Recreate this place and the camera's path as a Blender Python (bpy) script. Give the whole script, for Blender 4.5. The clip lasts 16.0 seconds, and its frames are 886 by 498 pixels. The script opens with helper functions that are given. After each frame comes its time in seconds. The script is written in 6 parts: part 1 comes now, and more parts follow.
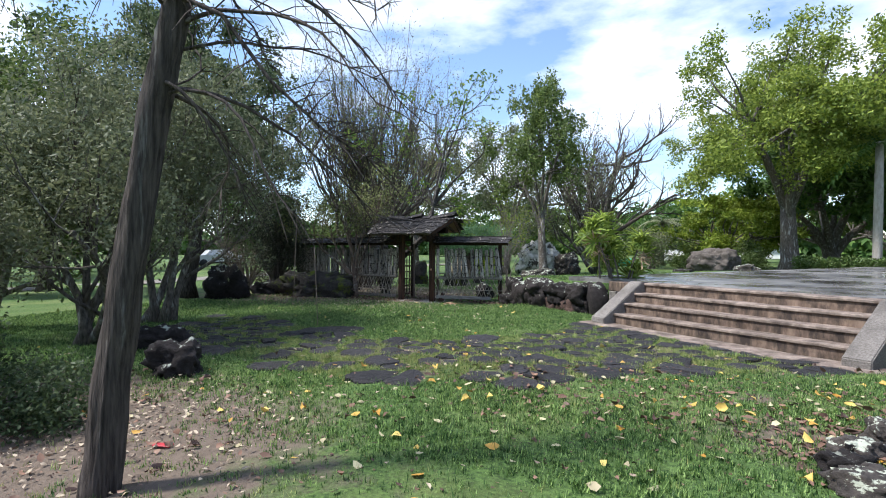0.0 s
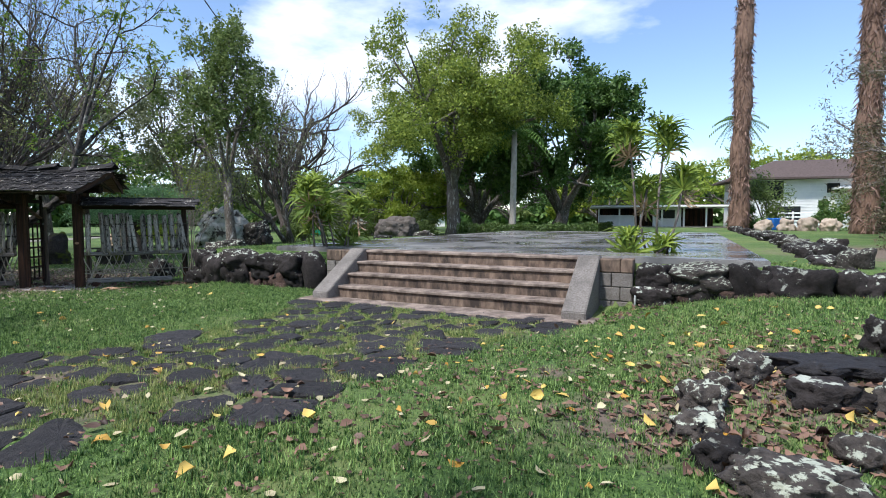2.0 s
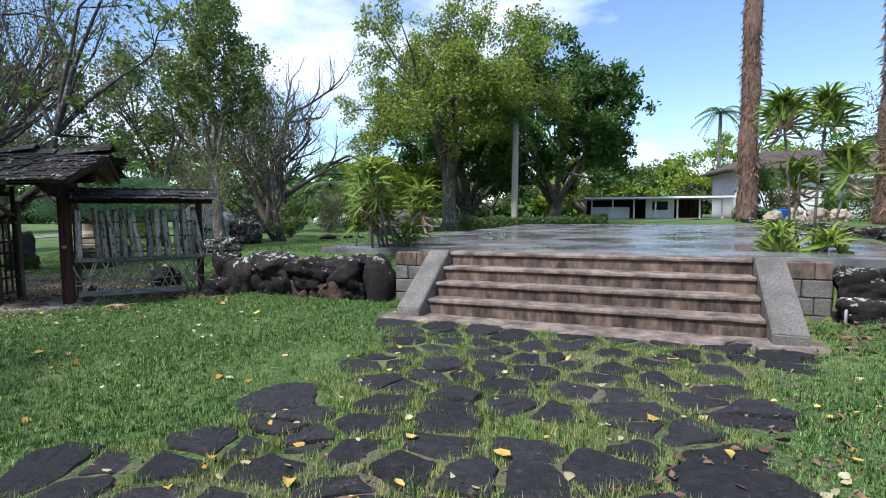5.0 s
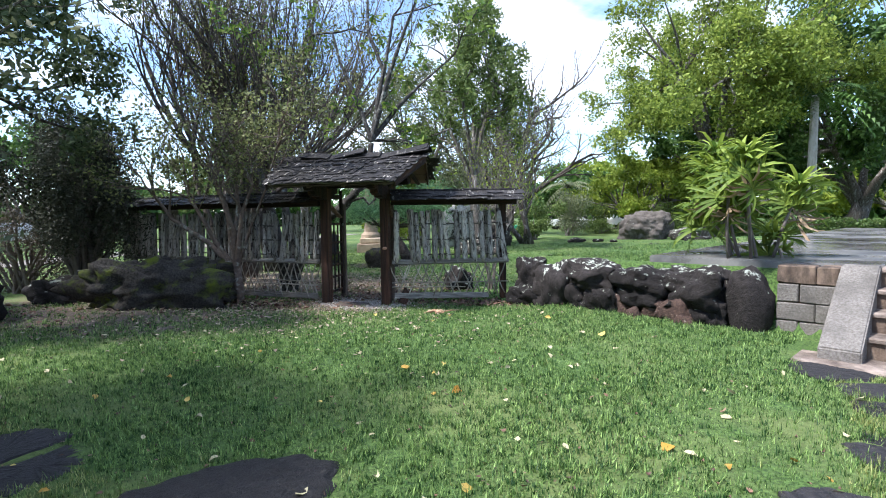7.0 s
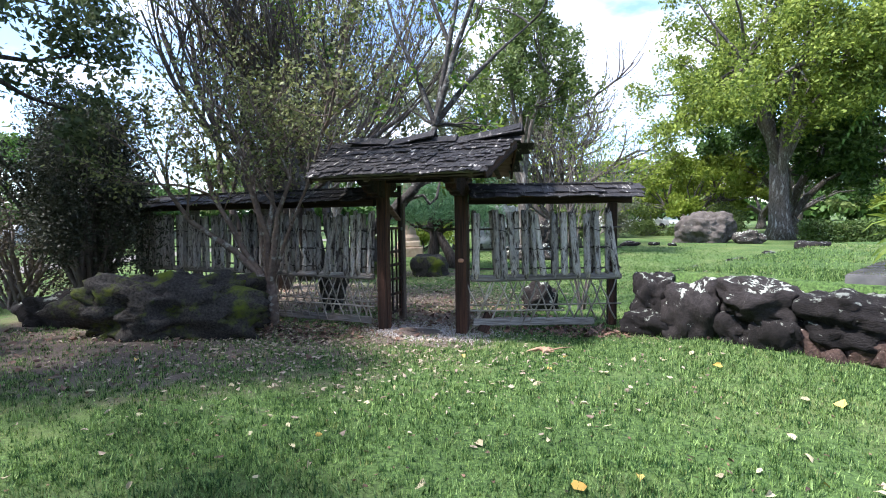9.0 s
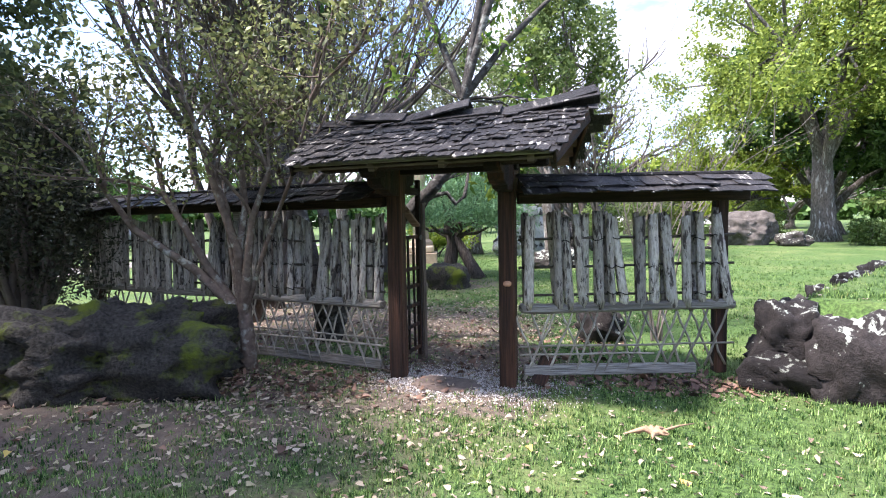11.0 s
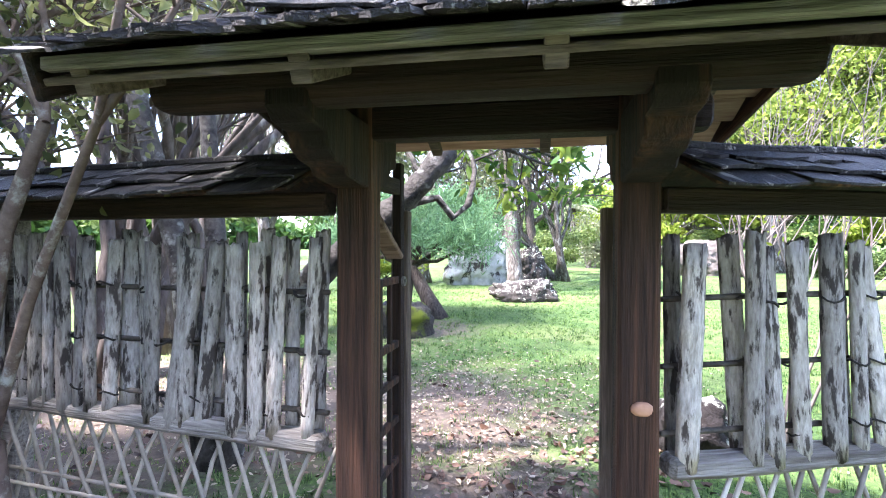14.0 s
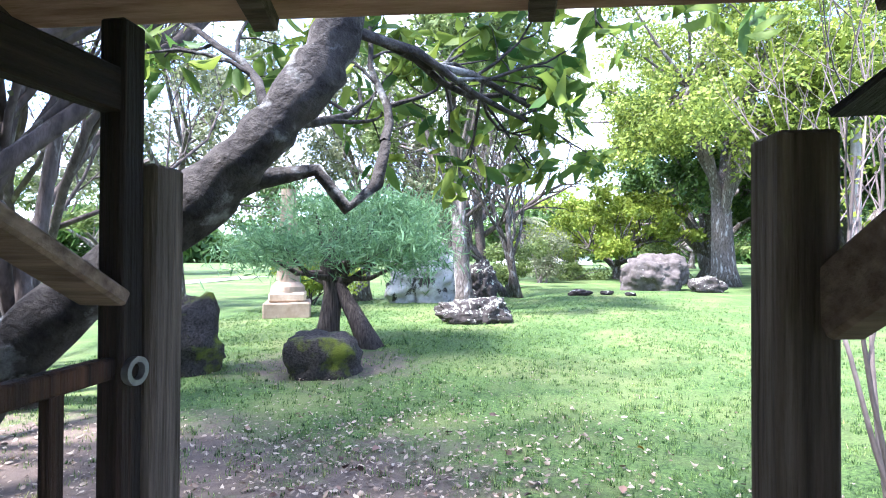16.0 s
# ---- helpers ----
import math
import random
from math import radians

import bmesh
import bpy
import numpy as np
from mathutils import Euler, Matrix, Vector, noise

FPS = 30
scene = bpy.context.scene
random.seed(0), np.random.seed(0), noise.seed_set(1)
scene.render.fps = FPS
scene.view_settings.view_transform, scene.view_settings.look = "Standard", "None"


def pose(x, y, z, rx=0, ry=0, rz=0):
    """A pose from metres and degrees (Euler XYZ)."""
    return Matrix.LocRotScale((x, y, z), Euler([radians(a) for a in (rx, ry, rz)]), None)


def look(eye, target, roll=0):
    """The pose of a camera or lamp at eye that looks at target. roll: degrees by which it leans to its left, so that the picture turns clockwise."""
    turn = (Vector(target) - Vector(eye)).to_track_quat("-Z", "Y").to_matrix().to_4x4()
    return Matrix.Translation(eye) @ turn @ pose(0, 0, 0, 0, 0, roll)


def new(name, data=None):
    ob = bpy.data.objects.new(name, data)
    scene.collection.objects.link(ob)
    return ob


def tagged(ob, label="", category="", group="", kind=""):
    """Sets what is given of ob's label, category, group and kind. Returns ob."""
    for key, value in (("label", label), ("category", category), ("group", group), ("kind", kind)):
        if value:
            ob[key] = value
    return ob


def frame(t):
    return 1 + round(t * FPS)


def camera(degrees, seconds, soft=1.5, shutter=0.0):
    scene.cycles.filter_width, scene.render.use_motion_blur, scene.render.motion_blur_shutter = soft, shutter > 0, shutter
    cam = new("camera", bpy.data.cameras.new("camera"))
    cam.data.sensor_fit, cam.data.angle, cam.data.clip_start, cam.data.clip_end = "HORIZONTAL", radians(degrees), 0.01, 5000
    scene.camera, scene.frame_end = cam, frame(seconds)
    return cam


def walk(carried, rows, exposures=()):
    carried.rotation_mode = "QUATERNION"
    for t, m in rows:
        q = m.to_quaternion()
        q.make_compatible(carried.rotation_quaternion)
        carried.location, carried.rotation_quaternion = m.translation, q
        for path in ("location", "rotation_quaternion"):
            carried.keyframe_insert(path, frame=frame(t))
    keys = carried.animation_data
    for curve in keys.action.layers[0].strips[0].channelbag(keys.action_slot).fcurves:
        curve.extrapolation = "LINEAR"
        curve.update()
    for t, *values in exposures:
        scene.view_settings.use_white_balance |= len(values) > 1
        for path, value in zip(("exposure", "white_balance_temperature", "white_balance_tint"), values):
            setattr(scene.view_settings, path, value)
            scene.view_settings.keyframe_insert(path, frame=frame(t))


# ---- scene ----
cam = camera(82.4, 16.0, 1.0)
PATH = [
    (0, (-0.999, -1.382, 1.866), (-1.862, 0.422, 1.863), 0.2),
    (0.2, (-1.072, -1.239, 1.844), (-1.826, 0.613, 1.853), -0.3),
    (0.5, (-1.196, -1.0, 1.843), (-1.738, 0.925, 1.832), 0.0),
    (1, (-1.474, -0.624, 1.801), (-1.588, 1.373, 1.772), 0.0),
    (1.5, (-1.714, -0.176, 1.763), (-1.567, 1.817, 1.687), 0.0),
    (2, (-1.908, 0.209, 1.74), (-1.582, 2.179, 1.622), -0.0),
    (2.5, (-2.063, 0.542, 1.756), (-1.469, 2.446, 1.608), -0.1),
    (3, (-2.277, 0.958, 1.774), (-1.475, 2.784, 1.62), -0.1),
    (3.2, (-2.402, 1.136, 1.766), (-1.562, 2.944, 1.612), 0.0),
    (5.3, (-3.928, 2.75, 1.76), (-3.637, 4.723, 1.619), -0.6),
    (5.5, (-4.093, 2.891, 1.765), (-3.93, 4.88, 1.628), -0.7),
    (6, (-4.493, 3.238, 1.723), (-4.571, 5.232, 1.593), -0.6),
    (6.5, (-4.888, 3.655, 1.716), (-5.122, 5.637, 1.586), -0.7),
    (7, (-5.325, 3.999, 1.746), (-5.701, 5.959, 1.619), -0.7),
    (7.5, (-5.695, 4.343, 1.775), (-6.137, 6.289, 1.646), -0.7),
    (8, (-6.076, 4.77, 1.806), (-6.531, 6.713, 1.678), -0.8),
    (8.5, (-6.406, 5.251, 1.797), (-6.871, 7.192, 1.672), -0.8),
    (9, (-6.639, 5.773, 1.787), (-7.095, 7.717, 1.663), -0.7),
    (9.2, (-6.703, 5.945, 1.799), (-7.159, 7.889, 1.677), -0.7),
    (11.3, (-7.521, 7.881, 1.829), (-8.013, 9.816, 1.711), -1.0),
    (11.5, (-7.641, 8.037, 1.807), (-8.134, 9.972, 1.705), -0.9),
    (12, (-7.943, 8.441, 1.823), (-8.424, 10.38, 1.729), -0.8),
    (12.5, (-8.173, 8.904, 1.797), (-8.628, 10.85, 1.712), -0.8),
    (13, (-8.34, 9.353, 1.794), (-8.754, 11.309, 1.72), -0.8),
    (13.5, (-8.439, 9.839, 1.807), (-8.748, 11.815, 1.747), -0.6),
    (14, (-8.445, 10.32, 1.842), (-8.671, 12.307, 1.813), 0.1),
    (14.5, (-8.47, 10.829, 1.847), (-8.617, 12.824, 1.843), 1.1),
    (15, (-8.436, 11.242, 1.838), (-8.521, 13.24, 1.85), 0.3),
    (15.5, (-8.42, 11.735, 1.835), (-8.485, 13.734, 1.857), -0.2),
    (16, (-8.395, 12.085, 1.84), (-8.422, 14.084, 1.864), 0.2),
]
walk(cam, [(t, look(eye, target, roll)) for t, eye, target, roll in PATH],
     [(0.0, 0.76, 6150, 12), (3.0, 0.47, 6000, 12), (5.5, 0.5, 5900, 12), (6.5, 1.0, 5950, 12), (9.0, 1.35, 5950, 16), (11.5, 1.98, 6200, 22), (13.0, 2.65, 6150, 24), (14.2, 3.05, 5900, 24), (15.5, 2.88, 5700, 24), (16.0, 2.56, 5600, 24)])

# ---- light ----
world = bpy.data.worlds.new("sky")
scene.world = world
world.use_nodes = True
wt = world.node_tree
wt.nodes.clear()
SUN_EL, SUN_AZ = radians(58), radians(-122)      # azimuth from +y towards +x
sky = wt.nodes.new("ShaderNodeTexSky")
sky.sky_type, sky.sun_disc = "NISHITA", False
sky.sun_elevation, sky.sun_rotation = SUN_EL, SUN_AZ
sky.air_density, sky.dust_density, sky.ozone_density = 1.0, 0.2, 2.2
tc = wt.nodes.new("ShaderNodeTexCoord")
mp = wt.nodes.new("ShaderNodeMapping")
mp.inputs["Scale"].default_value = (1.0, 1.0, 2.6)
nz = wt.nodes.new("ShaderNodeTexNoise")
nz.inputs["Scale"].default_value, nz.inputs["Detail"].default_value, nz.inputs["Roughness"].default_value = 2.3, 9.0, 0.55
ramp = wt.nodes.new("ShaderNodeValToRGB")
ramp.color_ramp.elements[0].position, ramp.color_ramp.elements[1].position = 0.47, 0.66
ramp.color_ramp.elements[0].color, ramp.color_ramp.elements[1].color = (0.02, 0.02, 0.02, 1), (1, 1, 1, 1)
mixc = wt.nodes.new("ShaderNodeMix")
mixc.data_type = "RGBA"
mixc.inputs["B"].default_value = (6.6, 6.9, 7.4, 1)
bg = wt.nodes.new("ShaderNodeBackground")
bg.inputs["Strength"].default_value = 0.15
wo = wt.nodes.new("ShaderNodeOutputWorld")
for a, b in ((tc.outputs["Generated"], mp.inputs["Vector"]), (mp.outputs["Vector"], nz.inputs["Vector"]), (nz.outputs["Fac"], ramp.inputs["Fac"]),
             (ramp.outputs["Color"], mixc.inputs["Factor"]), (sky.outputs["Color"], mixc.inputs["A"]), (mixc.outputs["Result"], bg.inputs["Color"]), (bg.outputs["Background"], wo.inputs["Surface"])):
    wt.links.new(a, b)
sun = new("sun", bpy.data.lights.new("sun", "SUN"))
sun.data.energy, sun.data.angle, sun.data.color = 4.2, radians(5.0), (1.0, 0.95, 0.87)
sun.matrix_world = look((0, 0, 60), (-math.sin(SUN_AZ) * math.cos(SUN_EL) * 10, -math.cos(SUN_AZ) * math.cos(SUN_EL) * 10, 60 - math.sin(SUN_EL) * 10))


# ---- materials ----
def material(name, c1, c2, scale=6.0, rough=0.85, bump=0.3, bscale=40.0, c3=None, s3=2.0, cut=0.55, vary=0.25, stretch=(1, 1, 1), island=False, through_light=0.0, coords="Object", metal=0.0, gloss=None, soft3=0.06, top=0.0):
    """Two-scale procedural surface: c1 to c2 by fine noise, patches of c3, brightness varied from piece to piece."""
    m = bpy.data.materials.new(name)
    m.use_nodes = True
    nt = m.node_tree
    n, l = nt.nodes, nt.links
    bsdf = n["Principled BSDF"]
    tex = n.new("ShaderNodeTexCoord")
    mapping = n.new("ShaderNodeMapping")
    mapping.inputs["Scale"].default_value = stretch
    l.new(tex.outputs[coords], mapping.inputs["Vector"])
    info = n.new("ShaderNodeObjectInfo")
    geo = n.new("ShaderNodeNewGeometry")
    rnd = geo.outputs["Random Per Island"] if island else info.outputs["Random"]
    shift = n.new("ShaderNodeVectorMath")
    shift.operation = "ADD"
    mul = n.new("ShaderNodeMath")
    mul.operation, mul.inputs[1].default_value = "MULTIPLY", 37.0
    l.new(info.outputs["Random"], mul.inputs[0])
    l.new(mapping.outputs["Vector"], shift.inputs[0])
    l.new(mul.outputs[0], shift.inputs[1])
    vec = shift.outputs[0]

    def noise_tex(s, detail=6.0, r=0.6):
        t = n.new("ShaderNodeTexNoise")
        t.inputs["Scale"].default_value, t.inputs["Detail"].default_value, t.inputs["Roughness"].default_value = s, detail, r
        l.new(vec, t.inputs["Vector"])
        return t.outputs["Fac"]

    def mix(fac, a, b):
        x = n.new("ShaderNodeMix")
        x.data_type = "RGBA"
        for v, k in ((fac, "Factor"), (a, "A"), (b, "B")):
            if isinstance(v, (tuple, list)):
                x.inputs[k].default_value = (*v, 1)
            elif isinstance(v, float):
                x.inputs[k].default_value = v
            else:
                l.new(v, x.inputs[k])
        return x.outputs["Result"]

    def step(v, lo, hi):
        x = n.new("ShaderNodeMapRange")
        x.inputs["From Min"].default_value, x.inputs["From Max"].default_value = lo, hi
        l.new(v, x.inputs["Value"])
        return x.outputs["Result"]

    if island:
        fac = n.new("ShaderNodeMath")
        fac.operation = "ADD"
        l.new(rnd, fac.inputs[0])
        fac.inputs[1].default_value = 0.0
        col = mix(fac.outputs[0], c1, c2)
    else:
        col = mix(step(noise_tex(scale), 0.3, 0.7), c1, c2)
    if c3 is not None:
        grown = noise_tex(s3, 8.0, 0.65)
        if top:
            sep = n.new("ShaderNodeSeparateXYZ")
            l.new(geo.outputs["Normal"], sep.inputs[0])
            lift = n.new("ShaderNodeMath")
            lift.operation, lift.inputs[1].default_value = "MULTIPLY_ADD", top
            l.new(sep.outputs["Z"], lift.inputs[0])
            l.new(grown, lift.inputs[2])
            grown = lift.outputs[0]
        col = mix(step(grown, cut - soft3, cut + soft3), col, c3)
    hsv = n.new("ShaderNodeHueSaturation")
    val = n.new("ShaderNodeMapRange")
    val.inputs["To Min"].default_value, val.inputs["To Max"].default_value = 1 - vary, 1 + vary
    l.new(info.outputs["Random"], val.inputs["Value"])
    l.new(val.outputs["Result"], hsv.inputs["Value"])
    l.new(col, hsv.inputs["Color"])
    l.new(hsv.outputs["Color"], bsdf.inputs["Base Color"])
    bsdf.inputs["Roughness"].default_value, bsdf.inputs["Metallic"].default_value = rough, metal
    bsdf.inputs["Specular IOR Level"].default_value = 0.3
    if gloss is not None:
        g = n.new("ShaderNodeMapRange")
        g.inputs["From Min"].default_value, g.inputs["From Max"].default_value, g.inputs["To Min"].default_value, g.inputs["To Max"].default_value = 0.4, 0.6, gloss, rough
        l.new(noise_tex(0.7), g.inputs["Value"])
        l.new(g.outputs["Result"], bsdf.inputs["Roughness"])
        bsdf.inputs["Specular IOR Level"].default_value = 0.5
    if bump:
        b = n.new("ShaderNodeBump")
        b.inputs["Strength"].default_value, b.inputs["Distance"].default_value = bump, 0.02
        l.new(noise_tex(bscale, 8.0), b.inputs["Height"])
        l.new(b.outputs["Normal"], bsdf.inputs["Normal"])
    if through_light:
        tr = n.new("ShaderNodeBsdfTranslucent")
        l.new(hsv.outputs["Color"], tr.inputs["Color"])
        ms = n.new("ShaderNodeMixShader")
        ms.inputs[0].default_value = through_light
        l.new(bsdf.outputs[0], ms.inputs[1])
        l.new(tr.outputs[0], ms.inputs[2])
        l.new(ms.outputs[0], n["Material Output"].inputs["Surface"])
    return m


def leaf_mat(name, c1, c2, t=0.35, vary=0.1):
    return material(name, c1, c2, rough=0.55, bump=0, island=True, through_light=t, vary=vary)


M_BARK_DARK = material("dark bark", (0.014, 0.011, 0.010), (0.12, 0.098, 0.085), 38, 0.95, 1.0, 45, stretch=(1, 1, 0.09), c3=(0.20, 0.19, 0.17), s3=12, cut=0.66)
M_BARK_GREY = material("grey bark", (0.028, 0.023, 0.019), (0.19, 0.165, 0.14), 26, 0.92, 1.0, 40, stretch=(1, 1, 0.3), c3=(0.38, 0.38, 0.35), s3=8, cut=0.60)
M_BARK_BENT = material("dark bark mottled with grey lichen", (0.020, 0.018, 0.016), (0.115, 0.105, 0.092), 14, 0.92, 1.0, 34, c3=(0.30, 0.31, 0.28), s3=5, cut=0.60, soft3=0.05)
M_BARK_PALE = material("pale bark", (0.28, 0.25, 0.21), (0.45, 0.42, 0.37), 8, 0.9, 0.5, 25, stretch=(1, 1, 0.4))
M_BARK_RED = material("shaggy brown bark", (0.08, 0.048, 0.035), (0.22, 0.14, 0.10), 7, 0.95, 1.0, 14, stretch=(1, 1, 0.25))
M_TWIG = material("grey twigs", (0.12, 0.10, 0.09), (0.22, 0.19, 0.17), 5, 0.9, 0.2, 30)
M_BRANCH = material("mottled tan branch", (0.075, 0.052, 0.042), (0.18, 0.135, 0.105), 14, 0.85, 0.5, 30, c3=(0.32, 0.31, 0.27), s3=9, cut=0.6)
M_WOOD_DARK = material("dark weathered timber", (0.006, 0.004, 0.0035), (0.165, 0.074, 0.041), 44, 0.75, 0.9, 110, stretch=(1, 1, 0.04), c3=(0.014, 0.009, 0.007), s3=6, cut=0.47, soft3=0.10)
M_WOOD_BEAM = material("dark weathered beam", (0.007, 0.0045, 0.0035), (0.062, 0.034, 0.024), 48, 0.75, 0.8, 110, stretch=(0.05, 1, 1), c3=(0.014, 0.009, 0.007), s3=9, cut=0.52, soft3=0.12)
M_WOOD_GREY = material("grey weathered board", (0.09, 0.078, 0.065), (0.34, 0.315, 0.28), 70, 0.85, 0.8, 90, stretch=(0.06, 1, 1), c3=(0.10, 0.085, 0.07), s3=4, cut=0.62)
M_WOOD_WARM = material("knotty pale plank", (0.09, 0.055, 0.038), (0.28, 0.20, 0.145), 40, 0.75, 0.5, 70, stretch=(0.1, 1, 1), c3=(0.06, 0.032, 0.022), s3=7, cut=0.62)
M_RAFTER = material("grey brown rafter and shaded front board", (0.035, 0.026, 0.020), (0.17, 0.135, 0.105), 50, 0.8, 0.6, 80, stretch=(0.1, 1, 1), c3=(0.03, 0.02, 0.015), s3=7, cut=0.6)
M_POST_PALE = material("pale brown post", (0.05, 0.036, 0.028), (0.25, 0.19, 0.15), 70, 0.8, 0.8, 100, stretch=(1, 1, 0.05), c3=(0.035, 0.024, 0.018), s3=6, cut=0.6, soft3=0.1)
M_PLANK = material("knotty pale roof plank", (0.22, 0.12, 0.08), (0.50, 0.34, 0.25), 34, 0.75, 0.5, 70, stretch=(0.1, 1, 1), c3=(0.07, 0.036, 0.025), s3=6, cut=0.62)
M_SHINGLE = material("weathered split shingle", (0.006, 0.0055, 0.006), (0.046, 0.041, 0.040), 60, 0.6, 1.0, 90, stretch=(1, 0.2, 1), c3=(0.34, 0.32, 0.28), s3=16, cut=0.615, vary=0.5, soft3=0.03)
M_BAMBOO = material("weathered bamboo", (0.19, 0.165, 0.14), (0.48, 0.44, 0.39), 60, 0.75, 0.6, 80, stretch=(1, 1, 0.24), c3=(0.050, 0.040, 0.034), s3=24, cut=0.56, vary=0.4, soft3=0.035)
M_STICK = material("bamboo rod", (0.20, 0.17, 0.13), (0.42, 0.38, 0.31), 10, 0.75, 0.2, 40, vary=0.35)
M_ROD = material("dark bamboo cross rod", (0.03, 0.025, 0.02), (0.13, 0.11, 0.09), 20, 0.8, 0.3, 50, vary=0.2)
M_CORD = material("black tying cord", (0.012, 0.01, 0.009), (0.03, 0.026, 0.022), 30, 0.9, 0.2, 60)
M_LAVA = material("dark lava rock", (0.010, 0.008, 0.0075), (0.030, 0.025, 0.0235), 14, 0.9, 1.0, 36, c3=(0.31, 0.33, 0.28), s3=6, cut=0.675, vary=0.4, soft3=0.025, top=0.125)
M_LAVA_RED = material("reddish brown lava rock", (0.024, 0.015, 0.012), (0.10, 0.062, 0.048), 9, 0.9, 1.0, 18, c3=(0.40, 0.40, 0.34), s3=9, cut=0.69, vary=0.3, soft3=0.025, top=0.06)
M_LICHEN = material("rock crusted with pale lichen", (0.018, 0.016, 0.015), (0.075, 0.064, 0.056), 16, 0.95, 1.0, 40, c3=(0.36, 0.385, 0.31), s3=12.0, cut=0.63, vary=0.2, soft3=0.022, top=0.10)
M_BROWN_ROCK = material("grey-brown boulder", (0.04, 0.034, 0.03), (0.125, 0.108, 0.094), 4, 0.95, 1.0, 12, c3=(0.30, 0.29, 0.25), s3=5, cut=0.66, soft3=0.04)
M_MOSSY = material("rock with green moss", (0.008, 0.0075, 0.007), (0.07, 0.062, 0.054), 34, 0.92, 1.0, 50, c3=(0.10, 0.125, 0.012), s3=2.6, cut=0.565, vary=0.1, soft3=0.07)
M_PALE_ROCK = material("pale grey rock", (0.28, 0.275, 0.25), (0.58, 0.58, 0.53), 3, 0.95, 1.0, 9, c3=(0.05, 0.045, 0.04), s3=2.2, cut=0.57, soft3=0.03)
M_TAN_ROCK = material("tan boulder", (0.26, 0.21, 0.16), (0.42, 0.35, 0.28), 4, 0.9, 0.6, 12)
M_FLAG = material("dark basalt flagstone", (0.010, 0.0095, 0.0105), (0.032, 0.029, 0.030), 18, 0.65, 1.0, 45, c3=(0.12, 0.105, 0.09), s3=8, cut=0.68, vary=0.35)
M_CONC = material("stained concrete", (0.085, 0.058, 0.042), (0.27, 0.195, 0.145), 6.0, 0.85, 0.6, 60, stretch=(1.6, 1.6, 0.7), c3=(0.045, 0.034, 0.028), s3=2.6, cut=0.53, vary=0.12, soft3=0.09)
M_TREAD = material("worn concrete tread", (0.15, 0.115, 0.09), (0.34, 0.275, 0.23), 8.0, 0.85, 0.5, 60, c3=(0.085, 0.065, 0.054), s3=3.0, cut=0.54, vary=0.08, soft3=0.1)
M_CHEEK = material("rough grey concrete", (0.13, 0.115, 0.10), (0.30, 0.275, 0.25), 45, 0.9, 1.0, 90, c3=(0.10, 0.09, 0.08), s3=2.0, cut=0.6, vary=0.08, soft3=0.15)
M_SLAB = material("wet concrete slab", (0.10, 0.10, 0.105), (0.21, 0.20, 0.185), 1.6, 0.42, 0.05, 30, c3=(0.035, 0.034, 0.036), s3=0.6, cut=0.55, gloss=0.05, soft3=0.10)
M_WHITE = material("white painted siding", (0.70, 0.71, 0.70), (0.80, 0.80, 0.78), 2, 0.7, 0.1, 30, vary=0.03)
M_ROOF = material("brown roof shingles", (0.06, 0.045, 0.042), (0.12, 0.09, 0.08), 8, 0.9, 0.4, 20)
M_GLASS = material("dark window", (0.015, 0.017, 0.02), (0.03, 0.033, 0.036), 2, 0.12, 0, 10)
M_SANDSTONE = material("tan cut stone", (0.30, 0.22, 0.15), (0.46, 0.36, 0.26), 4, 0.9, 0.4, 25)
M_PVC = material("white plastic pipe", (0.7, 0.7, 0.68), (0.8, 0.8, 0.78), 5, 0.4, 0, 10)
M_METAL = material("grey pipe latch", (0.12, 0.12, 0.12), (0.24, 0.235, 0.23), 30, 0.6, 0.1, 60, metal=0.8)
M_CUT = material("fresh cut wood", (0.34, 0.17, 0.10), (0.50, 0.28, 0.18), 12, 0.7, 0.2, 30)
M_CAR = material("white car paint", (0.7, 0.7, 0.7), (0.76, 0.76, 0.76), 2, 0.25, 0, 5)
M_RUBBER = material("black tyre", (0.015, 0.015, 0.015), (0.03, 0.03, 0.03), 4, 0.8, 0, 5)
M_BLUE = material("blue plastic bin", (0.02, 0.12, 0.42), (0.03, 0.16, 0.5), 4, 0.4, 0, 5)
M_GREENBIN = material("green plastic cover", (0.03, 0.30, 0.16), (0.04, 0.36, 0.2), 4, 0.5, 0, 5)

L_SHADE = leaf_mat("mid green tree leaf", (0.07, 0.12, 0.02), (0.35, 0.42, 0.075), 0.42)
L_GREY = leaf_mat("grey green leaf", (0.10, 0.12, 0.065), (0.22, 0.24, 0.13))
L_MID = leaf_mat("green leaf", (0.06, 0.10, 0.025), (0.20, 0.26, 0.075))
L_DARK = leaf_mat("dark green leaf", (0.032, 0.058, 0.024), (0.11, 0.15, 0.06), 0.35)
L_BRIGHT = leaf_mat("yellow green leaf", (0.13, 0.20, 0.02), (0.30, 0.36, 0.05), 0.4)
L_DEEP = leaf_mat("deep green leaf", (0.032, 0.080, 0.018), (0.12, 0.21, 0.045), 0.3)
L_PINE = leaf_mat("blue green needle", (0.07, 0.15, 0.065), (0.21, 0.36, 0.16), 0.3)
L_DRY = leaf_mat("dry brown twig leaf", (0.09, 0.07, 0.05), (0.20, 0.165, 0.12), 0.2)
L_FEATHER = leaf_mat("dull olive feather leaf", (0.045, 0.040, 0.022), (0.14, 0.125, 0.07), 0.2)
